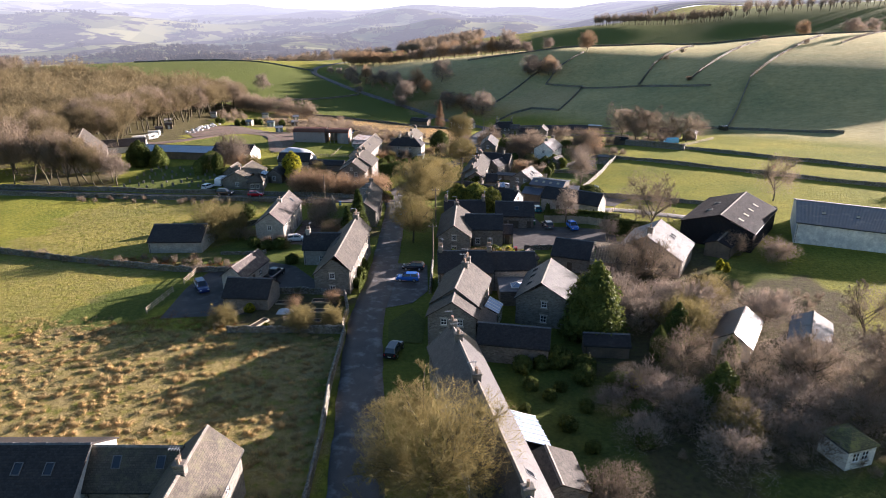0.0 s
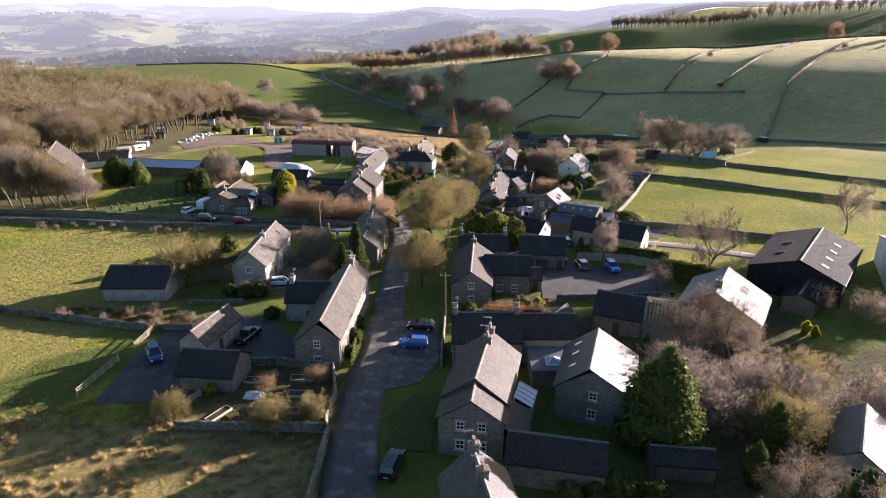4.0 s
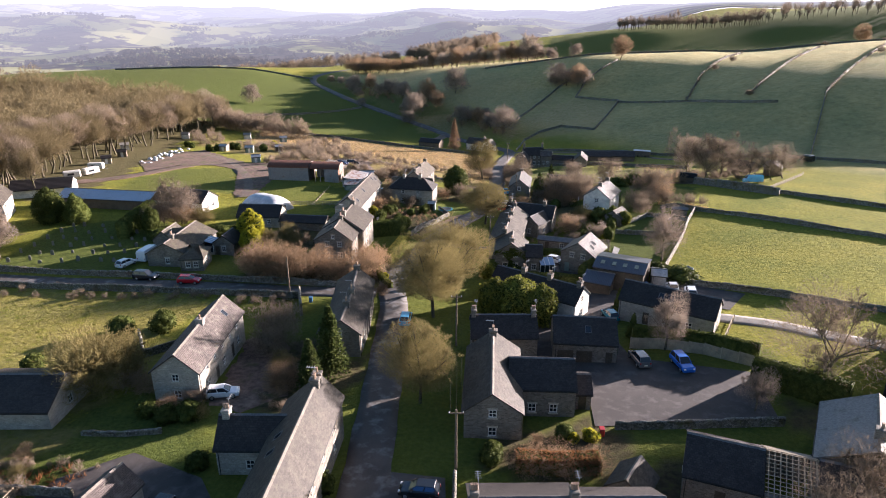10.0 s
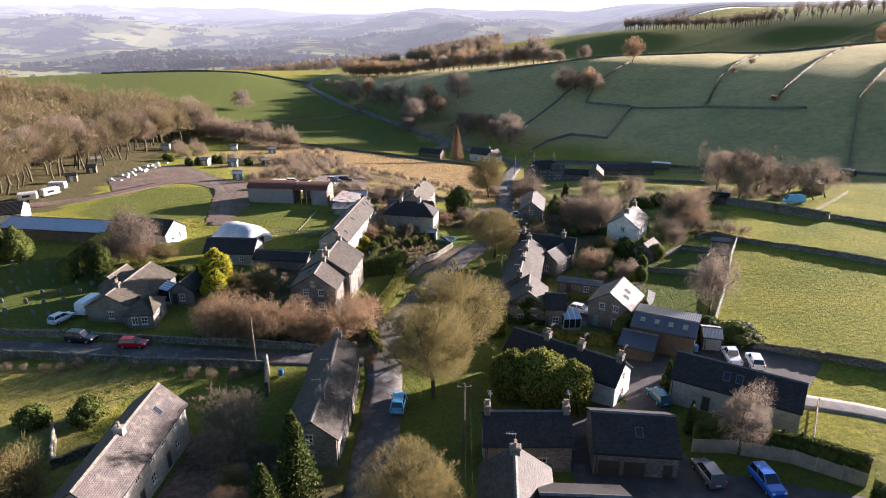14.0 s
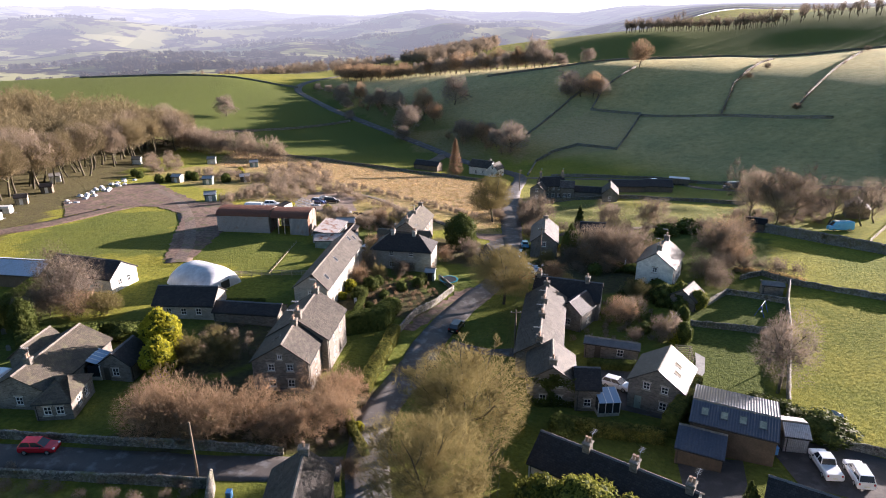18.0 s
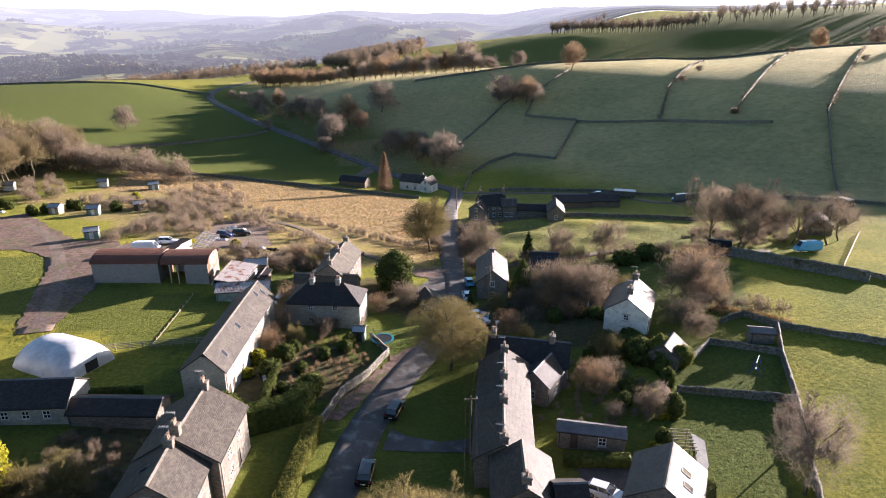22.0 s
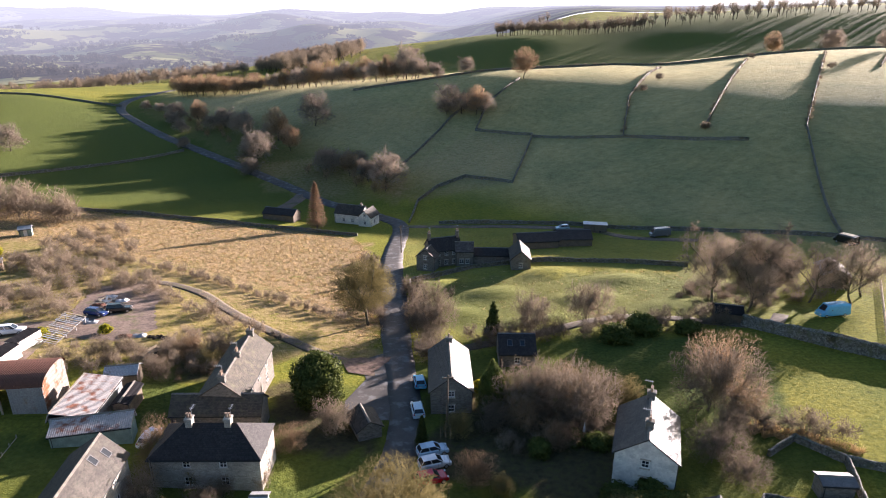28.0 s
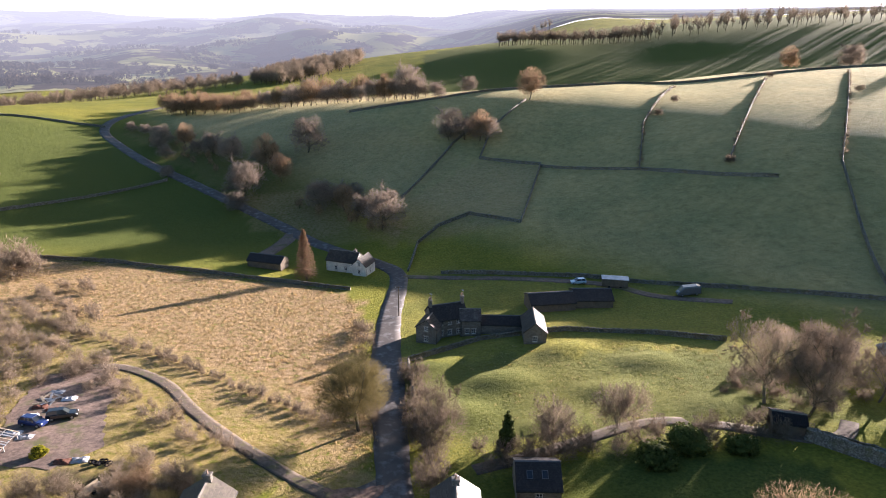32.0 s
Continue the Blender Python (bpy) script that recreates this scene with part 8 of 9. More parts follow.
lean_glass(16.3, 177, 4, 2.8, 2.6, 2.2, 2.8, "white-framed glazed porch with pale blue roof")
lean_glass(8.8, 56, 101, 5.2, 3.4, 2.3, 3.8, "glazed lean-to with white glazing bars along a cottage row")
lean_glass(-52.1, 182.6, 90, 3.4, 1.8, 2.3, 3.0, "small glazed porch against a bungalow")
lean_glass(7.6, 87.0, 73, 3.4, 2.0, 2.4, 3.4, "glazed lean-to roof with white bars")


def lantern_room():
    ob = thing("flat_roof_extension", Matrix.Translation((12, 95.6, gz(12, 95.6))), "flat-roofed stone extension with a glazed lantern", "extension")
    part("wall", uv_metres(boxed(-2.8, 2.8, -2.6, 3.0, -1.5, 2.5)), M_STONE, ob)
    part("roof", boxed(-2.95, 2.95, -2.75, 3.0, 2.5, 2.68, bevel=.03), M_LEAD, ob, "grey flat roof")
    k = part("lantern", boxed(-.95, .95, -1.6, .3, 2.68, 2.86, bevel=.03), M_FRAME, ob, "white lantern kerb")
    bm = bmesh.new()
    b = [bm.verts.new(p) for p in ((-.85, -1.5, 2.87), (.85, -1.5, 2.87), (.85, .2, 2.87), (-.85, .2, 2.87))]
    t = bm.verts.new((0, -.65, 3.45))
    for i in range(4):
        bm.faces.new((b[i], b[(i + 1) % 4], t))
    bm.faces.new(b[::-1])
    part("pane", bm, M_GLASSROOF, k, "blue glass pyramid")
    for i, (px, py) in enumerate(((-.85, -1.5), (.85, -1.5), (.85, .2), (-.85, .2))):
        v, f = tubes(np.array([[px, py, 2.87]]), np.array([[0, -.65, 3.46]]), np.array([.05]), np.array([.04]), 5)
        part("glazing_bar", flat_mesh("glazing_bar", v, f, M_FRAME), None, k)


lantern_room()


# ---- vehicles ----
M_TYRE = surf("tyre rubber", (0.015, 0.015, 0.015), (0.03, 0.03, 0.03), 9.0, 1.0, 0.85, bump=0.1)
M_RIM, _n, _l, _b = shader("alloy rim", 0.35, 0.8, 0.5)
_b.inputs["Base Color"].default_value = (0.45, 0.45, 0.46, 1)
M_LAMP, _n, _l, _b = shader("headlamp glass", 0.1, 0.0, 0.6)
_b.inputs["Base Color"].default_value = (0.7, 0.7, 0.7, 1)
M_TAIL, _n, _l, _b = shader("tail lamp", 0.2, 0.0, 0.5)
_b.inputs["Base Color"].default_value = (0.35, 0.02, 0.02, 1)
M_PLATE = surf("plain plate", (0.6, 0.58, 0.45), (0.66, 0.64, 0.5), 9.0, 1.0, 0.6, bump=0.0)
PAINTS = {}


def paint(name, colour):
    if name not in PAINTS:
        m, n, l, b = shader(name + " car paint", 0.25, 0.1, 0.5)
        p = n.new("ShaderNodeNewGeometry").outputs["Position"]
        r, _ = noise_ramp(n, l, p, 2.5, [(0.3, tuple(c * 0.86 for c in colour)), (0.7, colour)])
        l.new(r.outputs[0], b.inputs["Base Color"])
        b.inputs["Coat Weight"].default_value = 0.6
        PAINTS[name] = m
    return PAINTS[name]


# per kind: length, width, then the body's top line (x, z), and the cabin's foot and roof (x0, x1) with its heights
CARS = {"hatch": (4.05, 1.76, [(-2.02, .62), (-1.98, .98), (-1.2, 1.0), (.55, .98), (1.7, .84), (2.0, .62)], (-1.95, .95, -1.55, .15), (.96, 1.5)),
        "estate": (4.5, 1.85, [(-2.25, .65), (-2.2, 1.05), (-1.2, 1.08), (.6, 1.04), (1.95, .92), (2.22, .65)], (-2.15, 1.0, -1.85, .2), (1.04, 1.68)),
        "pickup": (5.1, 1.85, [(-2.55, .7), (-2.52, 1.05), (-.7, 1.05), (.9, 1.08), (2.3, 1.0), (2.52, .7)], (-.8, 1.25, -.65, .55), (1.06, 1.76)),
        "van": (5.8, 2.0, [(-2.9, .55), (-2.86, 2.3), (-2.0, 2.45), (1.4, 2.4), (2.1, 1.35), (2.75, 1.05), (2.88, .6)], (1.15, 2.25, .9, 1.5), (1.35, 2.3))}


def car_meshes(kind, colour, mat):
    L, W, line, (c0, c1, r0, r1), (zb, zr) = CARS[kind]
    out = {}
    bm = bmesh.new()
    secs = []
    for k, (x, z) in enumerate(line):
        end = 0.88 if k in (0, len(line) - 1) else 1.0
        hw = W / 2 * end
        secs.append([bm.verts.new(p) for p in ((x, -hw * .92, .28), (x, -hw, .5), (x, -hw * .97, z * .8 + .1), (x, -hw * .82, z), (x, hw * .82, z), (x, hw * .97, z * .8 + .1), (x, hw, .5), (x, hw * .92, .28))])
    for a, b in zip(secs, secs[1:]):
        for k in range(8):
            bm.faces.new((a[k], a[(k + 1) % 8], b[(k + 1) % 8], b[k]))
    bm.faces.new(secs[0][::-1])
    bm.faces.new(secs[-1])
    bmesh.ops.recalc_face_normals(bm, faces=bm.faces[:])
    out["body"] = (bm, mat)
    hw = W / 2
    bm = bmesh.new()
    foot = [bm.verts.new(p) for p in ((c0, -hw * .84, zb - .02), (c1, -hw * .84, zb - .02), (c1, hw * .84, zb - .02), (c0, hw * .84, zb - .02))]
    top = [bm.verts.new(p) for p in ((r0, -hw * .68, zr - .06), (r1, -hw * .68, zr - .06), (r1, hw * .68, zr - .06), (r0, hw * .68, zr - .06))]
    for k in range(4):
        bm.faces.new((foot[k], foot[(k + 1) % 4], top[(k + 1) % 4], top[k]))
    bm.faces.new(top)
    out["cabin_glass"] = (bm, M_PANE)
    bm = bmesh.new()
    box(bm, r0 - .06, r1 + .08, -hw * .7, hw * .7, zr - .07, zr, bevel=.03)
    for sx, fx in ((r0, c0), (r1, c1), ((r0 + r1) / 2, (c0 + c1) / 2)):
        for sg in (-1, 1):
            bp = bmesh.new()
            v, f = tubes(np.array([[fx, sg * hw * .845, zb]]), np.array([[sx, sg * hw * .685, zr - .03]]), np.array([.05]), np.array([.045]), 4)
            vs = [bp.verts.new(t) for t in v]
            for t in f:
                bp.faces.new([vs[i] for i in t])
            out["pillar.%d" % len(out)] = (bp, mat)
    out["roof_panel"] = (bm, mat)
    return out


CAR_CACHE = {}


def car(x, y, heading_deg, kind, name, colour, label):
    mat = paint(name, colour)
    L, W = CARS[kind][:2]
    key = (kind, name)
    if key not in CAR_CACHE:
        made = {}
        for nm, (bm, m) in car_meshes(kind, colour, mat).items():
            me = bpy.data.meshes.new(nm)
            bm.to_mesh(me)
            bm.free()
            me.materials.append(m)
            made[nm] = me
        CAR_CACHE[key] = made
    ux, uy = math.cos(radians(heading_deg)), math.sin(radians(heading_deg))
    z = gz(x, y) + 0.11
    pitch = math.atan2(gz(x + ux * 1.3, y + uy * 1.3) - gz(x - ux * 1.3, y - uy * 1.3), 2.6)
    roll = math.atan2(gz(x - uy * .8, y + ux * .8) - gz(x + uy * .8, y - ux * .8), 1.6)
    ob = thing("van" if kind == "van" else "pickup_truck" if kind == "pickup" else "car", Matrix.Translation((x, y, z)) @ Matrix.Rotation(radians(heading_deg), 4, "Z") @ Matrix.Rotation(-pitch, 4, "Y") @ Matrix.Rotation(roll, 4, "X"), label, "van" if kind == "van" else "car", "parked vehicles")
    for nm, me in CAR_CACHE[key].items():
        new(nm.split(".")[0], me).parent = ob
    for wx in (-L * .31, L * .31):
        for sg in (-1, 1):
            place = Matrix.Translation((wx, sg * (W / 2 - .1), .32)) @ Matrix.Rotation(radians(90), 4, "X")
            t = new("wheel", WHEELS[0])
            t.parent, t.matrix_basis = ob, place
            r = new("rim", WHEELS[1])
            r.parent = t
    bz = CARS[kind][2]
    for sg in (-1, 1):
        part("headlight", boxed(L / 2 - .22, L / 2 - .02, sg * W * .34 - .14, sg * W * .34 + .14, .62, .78, bevel=.02), M_LAMP, ob)
        part("tail_light", boxed(-L / 2 - .01, -L / 2 + .1, sg * W * .38 - .09, sg * W * .38 + .09, .7, .95, bevel=.02), M_TAIL, ob)
        part("door_mirror", boxed(L * .14, L * .14 + .12, sg * (W / 2 + .08) - .08, sg * (W / 2 + .08) + .08, CARS[kind][4][0], CARS[kind][4][0] + .14, bevel=.02), M_GUTTER, ob)
    part("number_plate", boxed(-L / 2 - .02, -L / 2 + .02, -.25, .25, .5, .61), M_PLATE, ob)
    return ob


def wheel_meshes():
    bm = cylinder(bmesh.new(), 0, 0, -.11, .11, .32, n=14)
    bmesh.ops.bevel(bm, geom=[e for e in bm.edges if len(e.link_faces) == 2 and e.calc_face_angle() > 1], offset=.03, segments=1, affect="EDGES")
    a = bpy.data.meshes.new("tyre")
    bm.to_mesh(a)
    bm.free()
    a.materials.append(M_TYRE)
    bm = cylinder(bmesh.new(), 0, 0, -.115, .115, .2, n=10)
    b = bpy.data.meshes.new("rim")
    bm.to_mesh(b)
    bm.free()
    b.materials.append(M_RIM)
    return a, b


WHEELS = wheel_meshes()
BLUE, BLACK, WHITE, SKY, RED, GREY, NAVY = (.02, .13, .5), (.012, .013, .016), (.75, .76, .78), (.12, .48, .75), (.5, .012, .02), (.12, .125, .13), (.015, .03, .12)
for row in ((-6.3, 103.8, 176, "hatch", "bright blue", BLUE, "bright blue hatchback parked in the lay-by"), (-5.5, 109.4, 172, "hatch", "black", BLACK, "black hatchback parked in the lay-by"), (-6.8, 77.3, 78, "estate", "black", BLACK, "black estate car parked on the verge"),
            (-41.5, 100.1, -58, "estate", "navy", NAVY, "navy estate car on a house yard"), (-30.4, 105.9, 76, "pickup", "black", BLACK, "black pickup truck on a house yard"), (-31.2, 127.7, 12, "hatch", "white", WHITE, "white hatchback beside a barn conversion"),
            (-9.8, 151.4, 88, "estate", "sky blue", SKY, "bright sky-blue off-roader parked on the road"), (23.8, 137.4, 96, "estate", "grey", GREY, "grey estate car in the parking yard"), (29.2, 135.8, -84, "estate", "bright blue", BLUE, "blue off-roader in the parking yard"),
            (37, 163.6, 82, "pickup", "white", WHITE, "white pickup truck with a striped tailgate"), (39.5, 161.8, 78, "estate", "white", WHITE, "white estate car in a walled yard"), (23.4, 153, 100, "hatch", "teal", (.02, .16, .2), "dark teal hatchback in a small yard"),
            (-2.8, 202.7, 72, "estate", "black", BLACK, "black estate car on the bend of the road"), (-6.5, 189.2, 82, "estate", "black", BLACK, "black car parked under a tree"), (11.7, 225.8, 10, "hatch", "red", RED, "red hatchback parked by the road"),
            (12.6, 228.6, 8, "hatch", "white", WHITE, "white hatchback beside a red car"), (12.8, 231.2, 8, "hatch", "pale blue", (.45, .6, .72), "pale blue hatchback under a tree"), (14, 249.9, 88, "hatch", "sky blue", SKY, "light blue hatchback parked beside the lodge"), (12.4, 241.4, 88, "hatch", "pale blue", (.45, .6, .72), "pale blue hatchback parked by the road"),
            (19.3, 183, -38, "hatch", "white", WHITE, "white hatchback in a courtyard"), (91.9, 255.7, 176, "van", "sky blue", (.3, .62, .85), "pale blue panel van on grass"), (-50.3, 165.5, 2, "hatch", "red", RED, "red hatchback parked in the lane"), (-59, 167.2, -8, "estate", "black", BLACK, "black off-roader with roof bars in the lane"),
            (-63.4, 178.4, 82, "van", "white", WHITE, "white van beside a bungalow"), (-66, 174, 70, "hatch", "white", WHITE, "white car beside a bungalow"), (93.2, 320, 170, "van", "grey", GREY, "grey van on the valley track"), (70.6, 336, 172, "hatch", "pale blue", (.45, .6, .72), "pale car on the valley track"),
            (128.7, 293.6, 100, "van", "black", BLACK, "dark van beside the hill wall"), (-38, 283.2, 12, "estate", "black", BLACK, "black scrapped estate car in the farm yard"), (-41.4, 281.4, -20, "hatch", "navy", NAVY, "dark blue scrapped hatchback in the farm yard"), (-22.4, 238.2, 78, "hatch", "white", WHITE, "white hatchback beside a farmhouse"), (-52.4, 273.6, 8, "estate", "white", WHITE, "white off-roader in the farm yard"), (-54.6, 266.6, 2, "van", "white", WHITE, "white van behind a barn")):
    car(*row)


# ---- poles, fences, yard and garden things ----
def pole(x, y, h, label="timber electricity pole with crossarm"):
    ob = thing("utility_pole", Matrix.Translation((x, y, gz(x, y))), label, "pole", "utility poles")
    part("post", cylinder(bmesh.new(), 0, 0, -.5, h, .16, .11, 8), M_BOARD, ob)
    if "bare" in label:
        return
    part("crossarm", boxed(-.8, .8, -.06, .06, h - .5, h - .38), M_BOARD, ob)
    for k in (-.7, 0, .7):
        part("insulator", cylinder(bmesh.new(), k, 0, h - .38, h - .2, .05, .04, 6), M_FRAME, ob, "white insulator")
    return Vector((x, y, gz(x, y) + h - .25))


def cable(a, b, sag=0.8, off=0.0):
    a, b = np.array(a) + [off, 0, 0], np.array(b) + [off, 0, 0]
    t = np.linspace(0, 1, 15)[:, None]
    p = a + (b - a) * t - np.concatenate([0 * t, 0 * t, 4 * sag * t * (1 - t)], 1)
    q = np.arange(3) * 2.0944
    ring = np.stack([np.cos(q), 0 * q, np.sin(q)], 1) * .013
    v = (p[:, None] + ring[None]).reshape(-1, 3)
    i = np.arange(45).reshape(15, 3)
    f = np.concatenate([np.stack([i[:-1, k], i[:-1, (k + 1) % 3], i[1:, (k + 1) % 3], i[1:, k]], -1) for k in range(3)])
    tagged(new("overhead_cable", flat_mesh("overhead_cable", v, f, M_WIRE)), "thin black overhead cable between poles", "cable", "overhead cables")


p0, p1, p2, p3, p4 = pole(-1.9, 112.6, 8), pole(-1.7, 143, 8.4), pole(6.0, 193, 8.2), pole(16, 237.5, 8), pole(20.9, 326.6, 8)
pole(-31, 161.6, 7.2, "bare timber telegraph pole by the lane")
pole(-40.5, 40, 8.0, "timber pole beside a farmstead")
for a, b in ((p0, p1), (p1, p2), (p2, p3), (p3, p4)):
    for off in (-.6, 0, .6):
        cable(a, b, 0.9, off)
for tgt in ((12.4, 199, -.6), (8.5, 178.6, .2), (7, 186, -1.6), (17, 157, 1.2), (-16, 158, 2)):
    cable(p2, tgt, .4)


def rail_fence(a, b, h=1.15, label="pale timber post and rail fence", rails=3, gap=1.8):
    a, b = Vector((*a, 0)), Vector((*b, 0))
    L = (b - a).length
    n = max(1, round(L / gap))
    ob = thing("rail_fence", Matrix.Translation((a.x, a.y, gz(a.x, a.y))) @ Matrix.Rotation(math.atan2(b.y - a.y, b.x - a.x), 4, "Z"), label, "fence", "fences")
    g0 = gz(a.x, a.y)
    zs = [gz(*(a + (b - a) * k / n)[:2]) - g0 for k in range(n + 1)]
    for k in range(n + 1):
        x = L * k / n
        part("post", boxed(x - .06, x + .06, -.06, .06, zs[k] - .4, zs[k] + h, bevel=.01), M_TIMBER, ob)
    for k in range(n):
        for r in range(rails):
            z = h * (.3 + .62 * r / max(1, rails - 1))
            v, f = tubes(np.array([[L * k / n, -.08, zs[k] + z]]), np.array([[L * (k + 1) / n, -.08, zs[k + 1] + z]]), np.array([.06]), np.array([.06]), 4)
            part("rail", flat_mesh("rail", v, f, M_TIMBER), None, ob)


for a, b in (((-46.9, 90.6), (-46.2, 99.4)), ((-45.7, 103), (-45.5, 109)), ((42.4, 150.8), (36.1, 140.3)), ((72, 262), (77, 258.4)), ((91, 243), (114, 268))):
    rail_fence(a, b)
rail_fence((-46, 219), (-31, 221.6), 1.3, "brown board fence across a paddock", 4)
rail_fence((-39.4, 221), (-38.2, 240), .5, "low pale timber edging", 1)
rail_fence((-34.2, 84.6), (-31.6, 90.6), 1.1, "pale slatted gate and fence", 4)


def grave(k, x, y, h, w, turn):
    bm = bmesh.new()
    pts = [(-w / 2, -.3), (w / 2, -.3), (w / 2, h * .78), (w * .3, h * .95), (0, h), (-w * .3, h * .95), (-w / 2, h * .78)]
    a, b = [bm.verts.new((px, -.06, z)) for px, z in pts], [bm.verts.new((px, .06, z)) for px, z in pts]
    bm.faces.new(a)
    bm.faces.new(b[::-1])
    for i in range(len(pts)):
        bm.faces.new((a[i], b[i], b[(i + 1) % 7], a[(i + 1) % 7]))
    bmesh.ops.recalc_face_normals(bm, faces=bm.faces[:])
    me = bpy.data.meshes.new("gravestone")
    bm.to_mesh(me)
    bm.free()
    me.materials.append(M_GRAVE)
    ob = new("gravestone", me)
    ob.matrix_basis = Matrix.Translation((x, y, gz(x, y))) @ Matrix.Rotation(turn, 4, "Z") @ Matrix.Rotation(radians(4 * math.sin(k)), 4, "X")
    tagged(ob, "weathered grey gravestone in mown grass", "gravestone", "gravestones")


rng = np.random.default_rng(9)
for k in range(46):
    row, col = divmod(k, 8)
    grave(k, -91 + col * 3.6 + rng.uniform(-.8, .8), 176 + row * 4.6 + rng.uniform(-1, 1), rng.uniform(.7, 1.2), rng.uniform(.45, .7), 0.3 + rng.uniform(-.1, .1))


def raised_bed(x, y, a, w, d):
    ob = thing("raised_bed", Matrix.Translation((x, y, gz(x, y))) @ Matrix.Rotation(radians(a), 4, "Z"), "timber-edged raised bed of dark soil", "raised bed", "raised beds")
    for q in ((-w / 2, w / 2, -d / 2, -d / 2 + .08), (-w / 2, w / 2, d / 2 - .08, d / 2), (-w / 2, -w / 2 + .08, -d / 2 + .08, d / 2 - .08), (w / 2 - .08, w / 2, -d / 2 + .08, d / 2 - .08)):
        part("board", boxed(*q, -.3, .32, bevel=.01), M_TIMBER, ob)
    bm = boxed(-w / 2 + .09, w / 2 - .09, -d / 2 + .09, d / 2 - .09, -.3, .22)
    part("soil", bm, M_SOIL, ob, "dark bare soil")


for q in ((-25.5, 94.2, -3, 3.6, 1.3), (-20, 94.8, -3, 3, 1.3), (-19.6, 91, -3, 2.8, 1.3), (-28, 86.6, 60, 3.2, 1.1), (-20, 87.4, -3, 2.6, 1.2), (-23.4, 88.6, 20, 2.6, 1.1)):
    raised_bed(*q)


def heap(x, y, w, d, h, material, label, category, seed=1, name="cloth_cover"):
    """A sheet thrown over a heap."""
    g = np.random.default_rng(seed)
    n = 9
    u = np.linspace(-1, 1, n)
    X, Y = np.meshgrid(u, u)
    Z = np.clip(1 - np.maximum(np.abs(X), np.abs(Y)) ** 3, 0, 1) * (0.75 + 0.25 * g.uniform(-1, 1, X.shape))
    V = np.stack([X * w / 2 * (1 + .08 * g.uniform(-1, 1, X.shape)), Y * d / 2 * (1 + .08 * g.uniform(-1, 1, X.shape)), Z * h - .03], -1).reshape(-1, 3)
    i = np.arange(n * n).reshape(n, n)
    F = np.stack([i[:-1, :-1], i[:-1, 1:], i[1:, 1:], i[1:, :-1]], -1).reshape(-1, 4)
    bot = i[0].tolist() + i[1:, -1].tolist() + i[-1, :-1][::-1].tolist() + i[1:-1, 0][::-1].tolist()
    me = mesh_of(name, V, F.tolist() + [bot[::-1]], material)
    ob = new(name, me)
    ob.matrix_basis = Matrix.Translation((x, y, gz(x, y)))
    return tagged(ob, label, category)


heap(-25, 90.6, 2.6, 1.3, .9, M_POLY, "white fleece over a vegetable bed", "garden cover", 2)
heap(42.5, 171.8, 2.6, 2.2, 2.4, M_POLY, "white plastic sheeting over a frame", "plastic sheeting", 3)
for k in range(22):
    heap(-109.6 + 2.2 * math.sin(k * 2.3) - .25 * (k // 5), 276 + k * 1.75 + 1.2 * math.sin(k * 5.1), 1.2 + .5 * math.sin(k * 1.7) ** 2, 1.1 + .6 * math.cos(k) ** 2, .6 + .5 * math.sin(k * 3.3) ** 2, M_POLY if k % 3 else M_TIN, "white filled builder's bag on bare earth", "bulk bag", 10 + k, "bulk_bag")
for k, (x, y) in enumerate(((-42.4, 292.8), (-39.5, 290), (-43, 287.5), (-41.3, 277.6), (-43.4, 279), (-33.6, 270), (-31.4, 270.2), (-43.2, 284.4), (-40.6, 286.2))):
    heap(x, y, 2.6, 1.5, .6, (M_TIN, M_POLY, M_RUST)[k % 3], "heap of scrap sheet metal and timber", "scrap metal", 40 + k, "scrap_metal")
for k in range(9):
    x, y = -43.4 + .9 * (k % 3), 289 + 1.1 * (k // 3)
    bm = boxed(-1.2, 1.2, -.2, .2, .1 + .03 * k, .16 + .03 * k, bevel=.01)
    t = thing("scrap_board", Matrix.Translation((x, y, gz(x, y))) @ Matrix.Rotation(k * .7, 4, "Z"), "loose pale board on a scrap heap", "board", "scrap boards")
    part("board", bm, (M_TIMBER, M_TIN, M_FIBRE)[k % 3], t)


def caravan(x, y, a):
    ob = thing("caravan", Matrix.Translation((x, y, gz(x, y))) @ Matrix.Rotation(radians(a), 4, "Z"), "small white touring caravan under trees", "caravan", "caravans")
    bm = boxed(-2.4, 2.4, -1.05, 1.05, .5, 2.5, bevel=.3)
    part("body", bm, M_RENDER, ob)
    part("window", boxed(-1.2, .6, -1.075, -1.04, 1.3, 1.9, bevel=.01), M_PANE, ob)
    for sg in (-1, 1):
        w = new("wheel", WHEELS[0])
        w.parent, w.matrix_basis = ob, Matrix.Translation((0, sg * .95, .32)) @ Matrix.Rotation(radians(90), 4, "X")
    part("tow_bar", boxed(2.3, 3.3, -.06, .06, .45, .55), M_TIN, ob)


for q in ((-118.5, 248, 30), (-118.6, 262, 10), (-116, 254, 60)):
    caravan(*q)


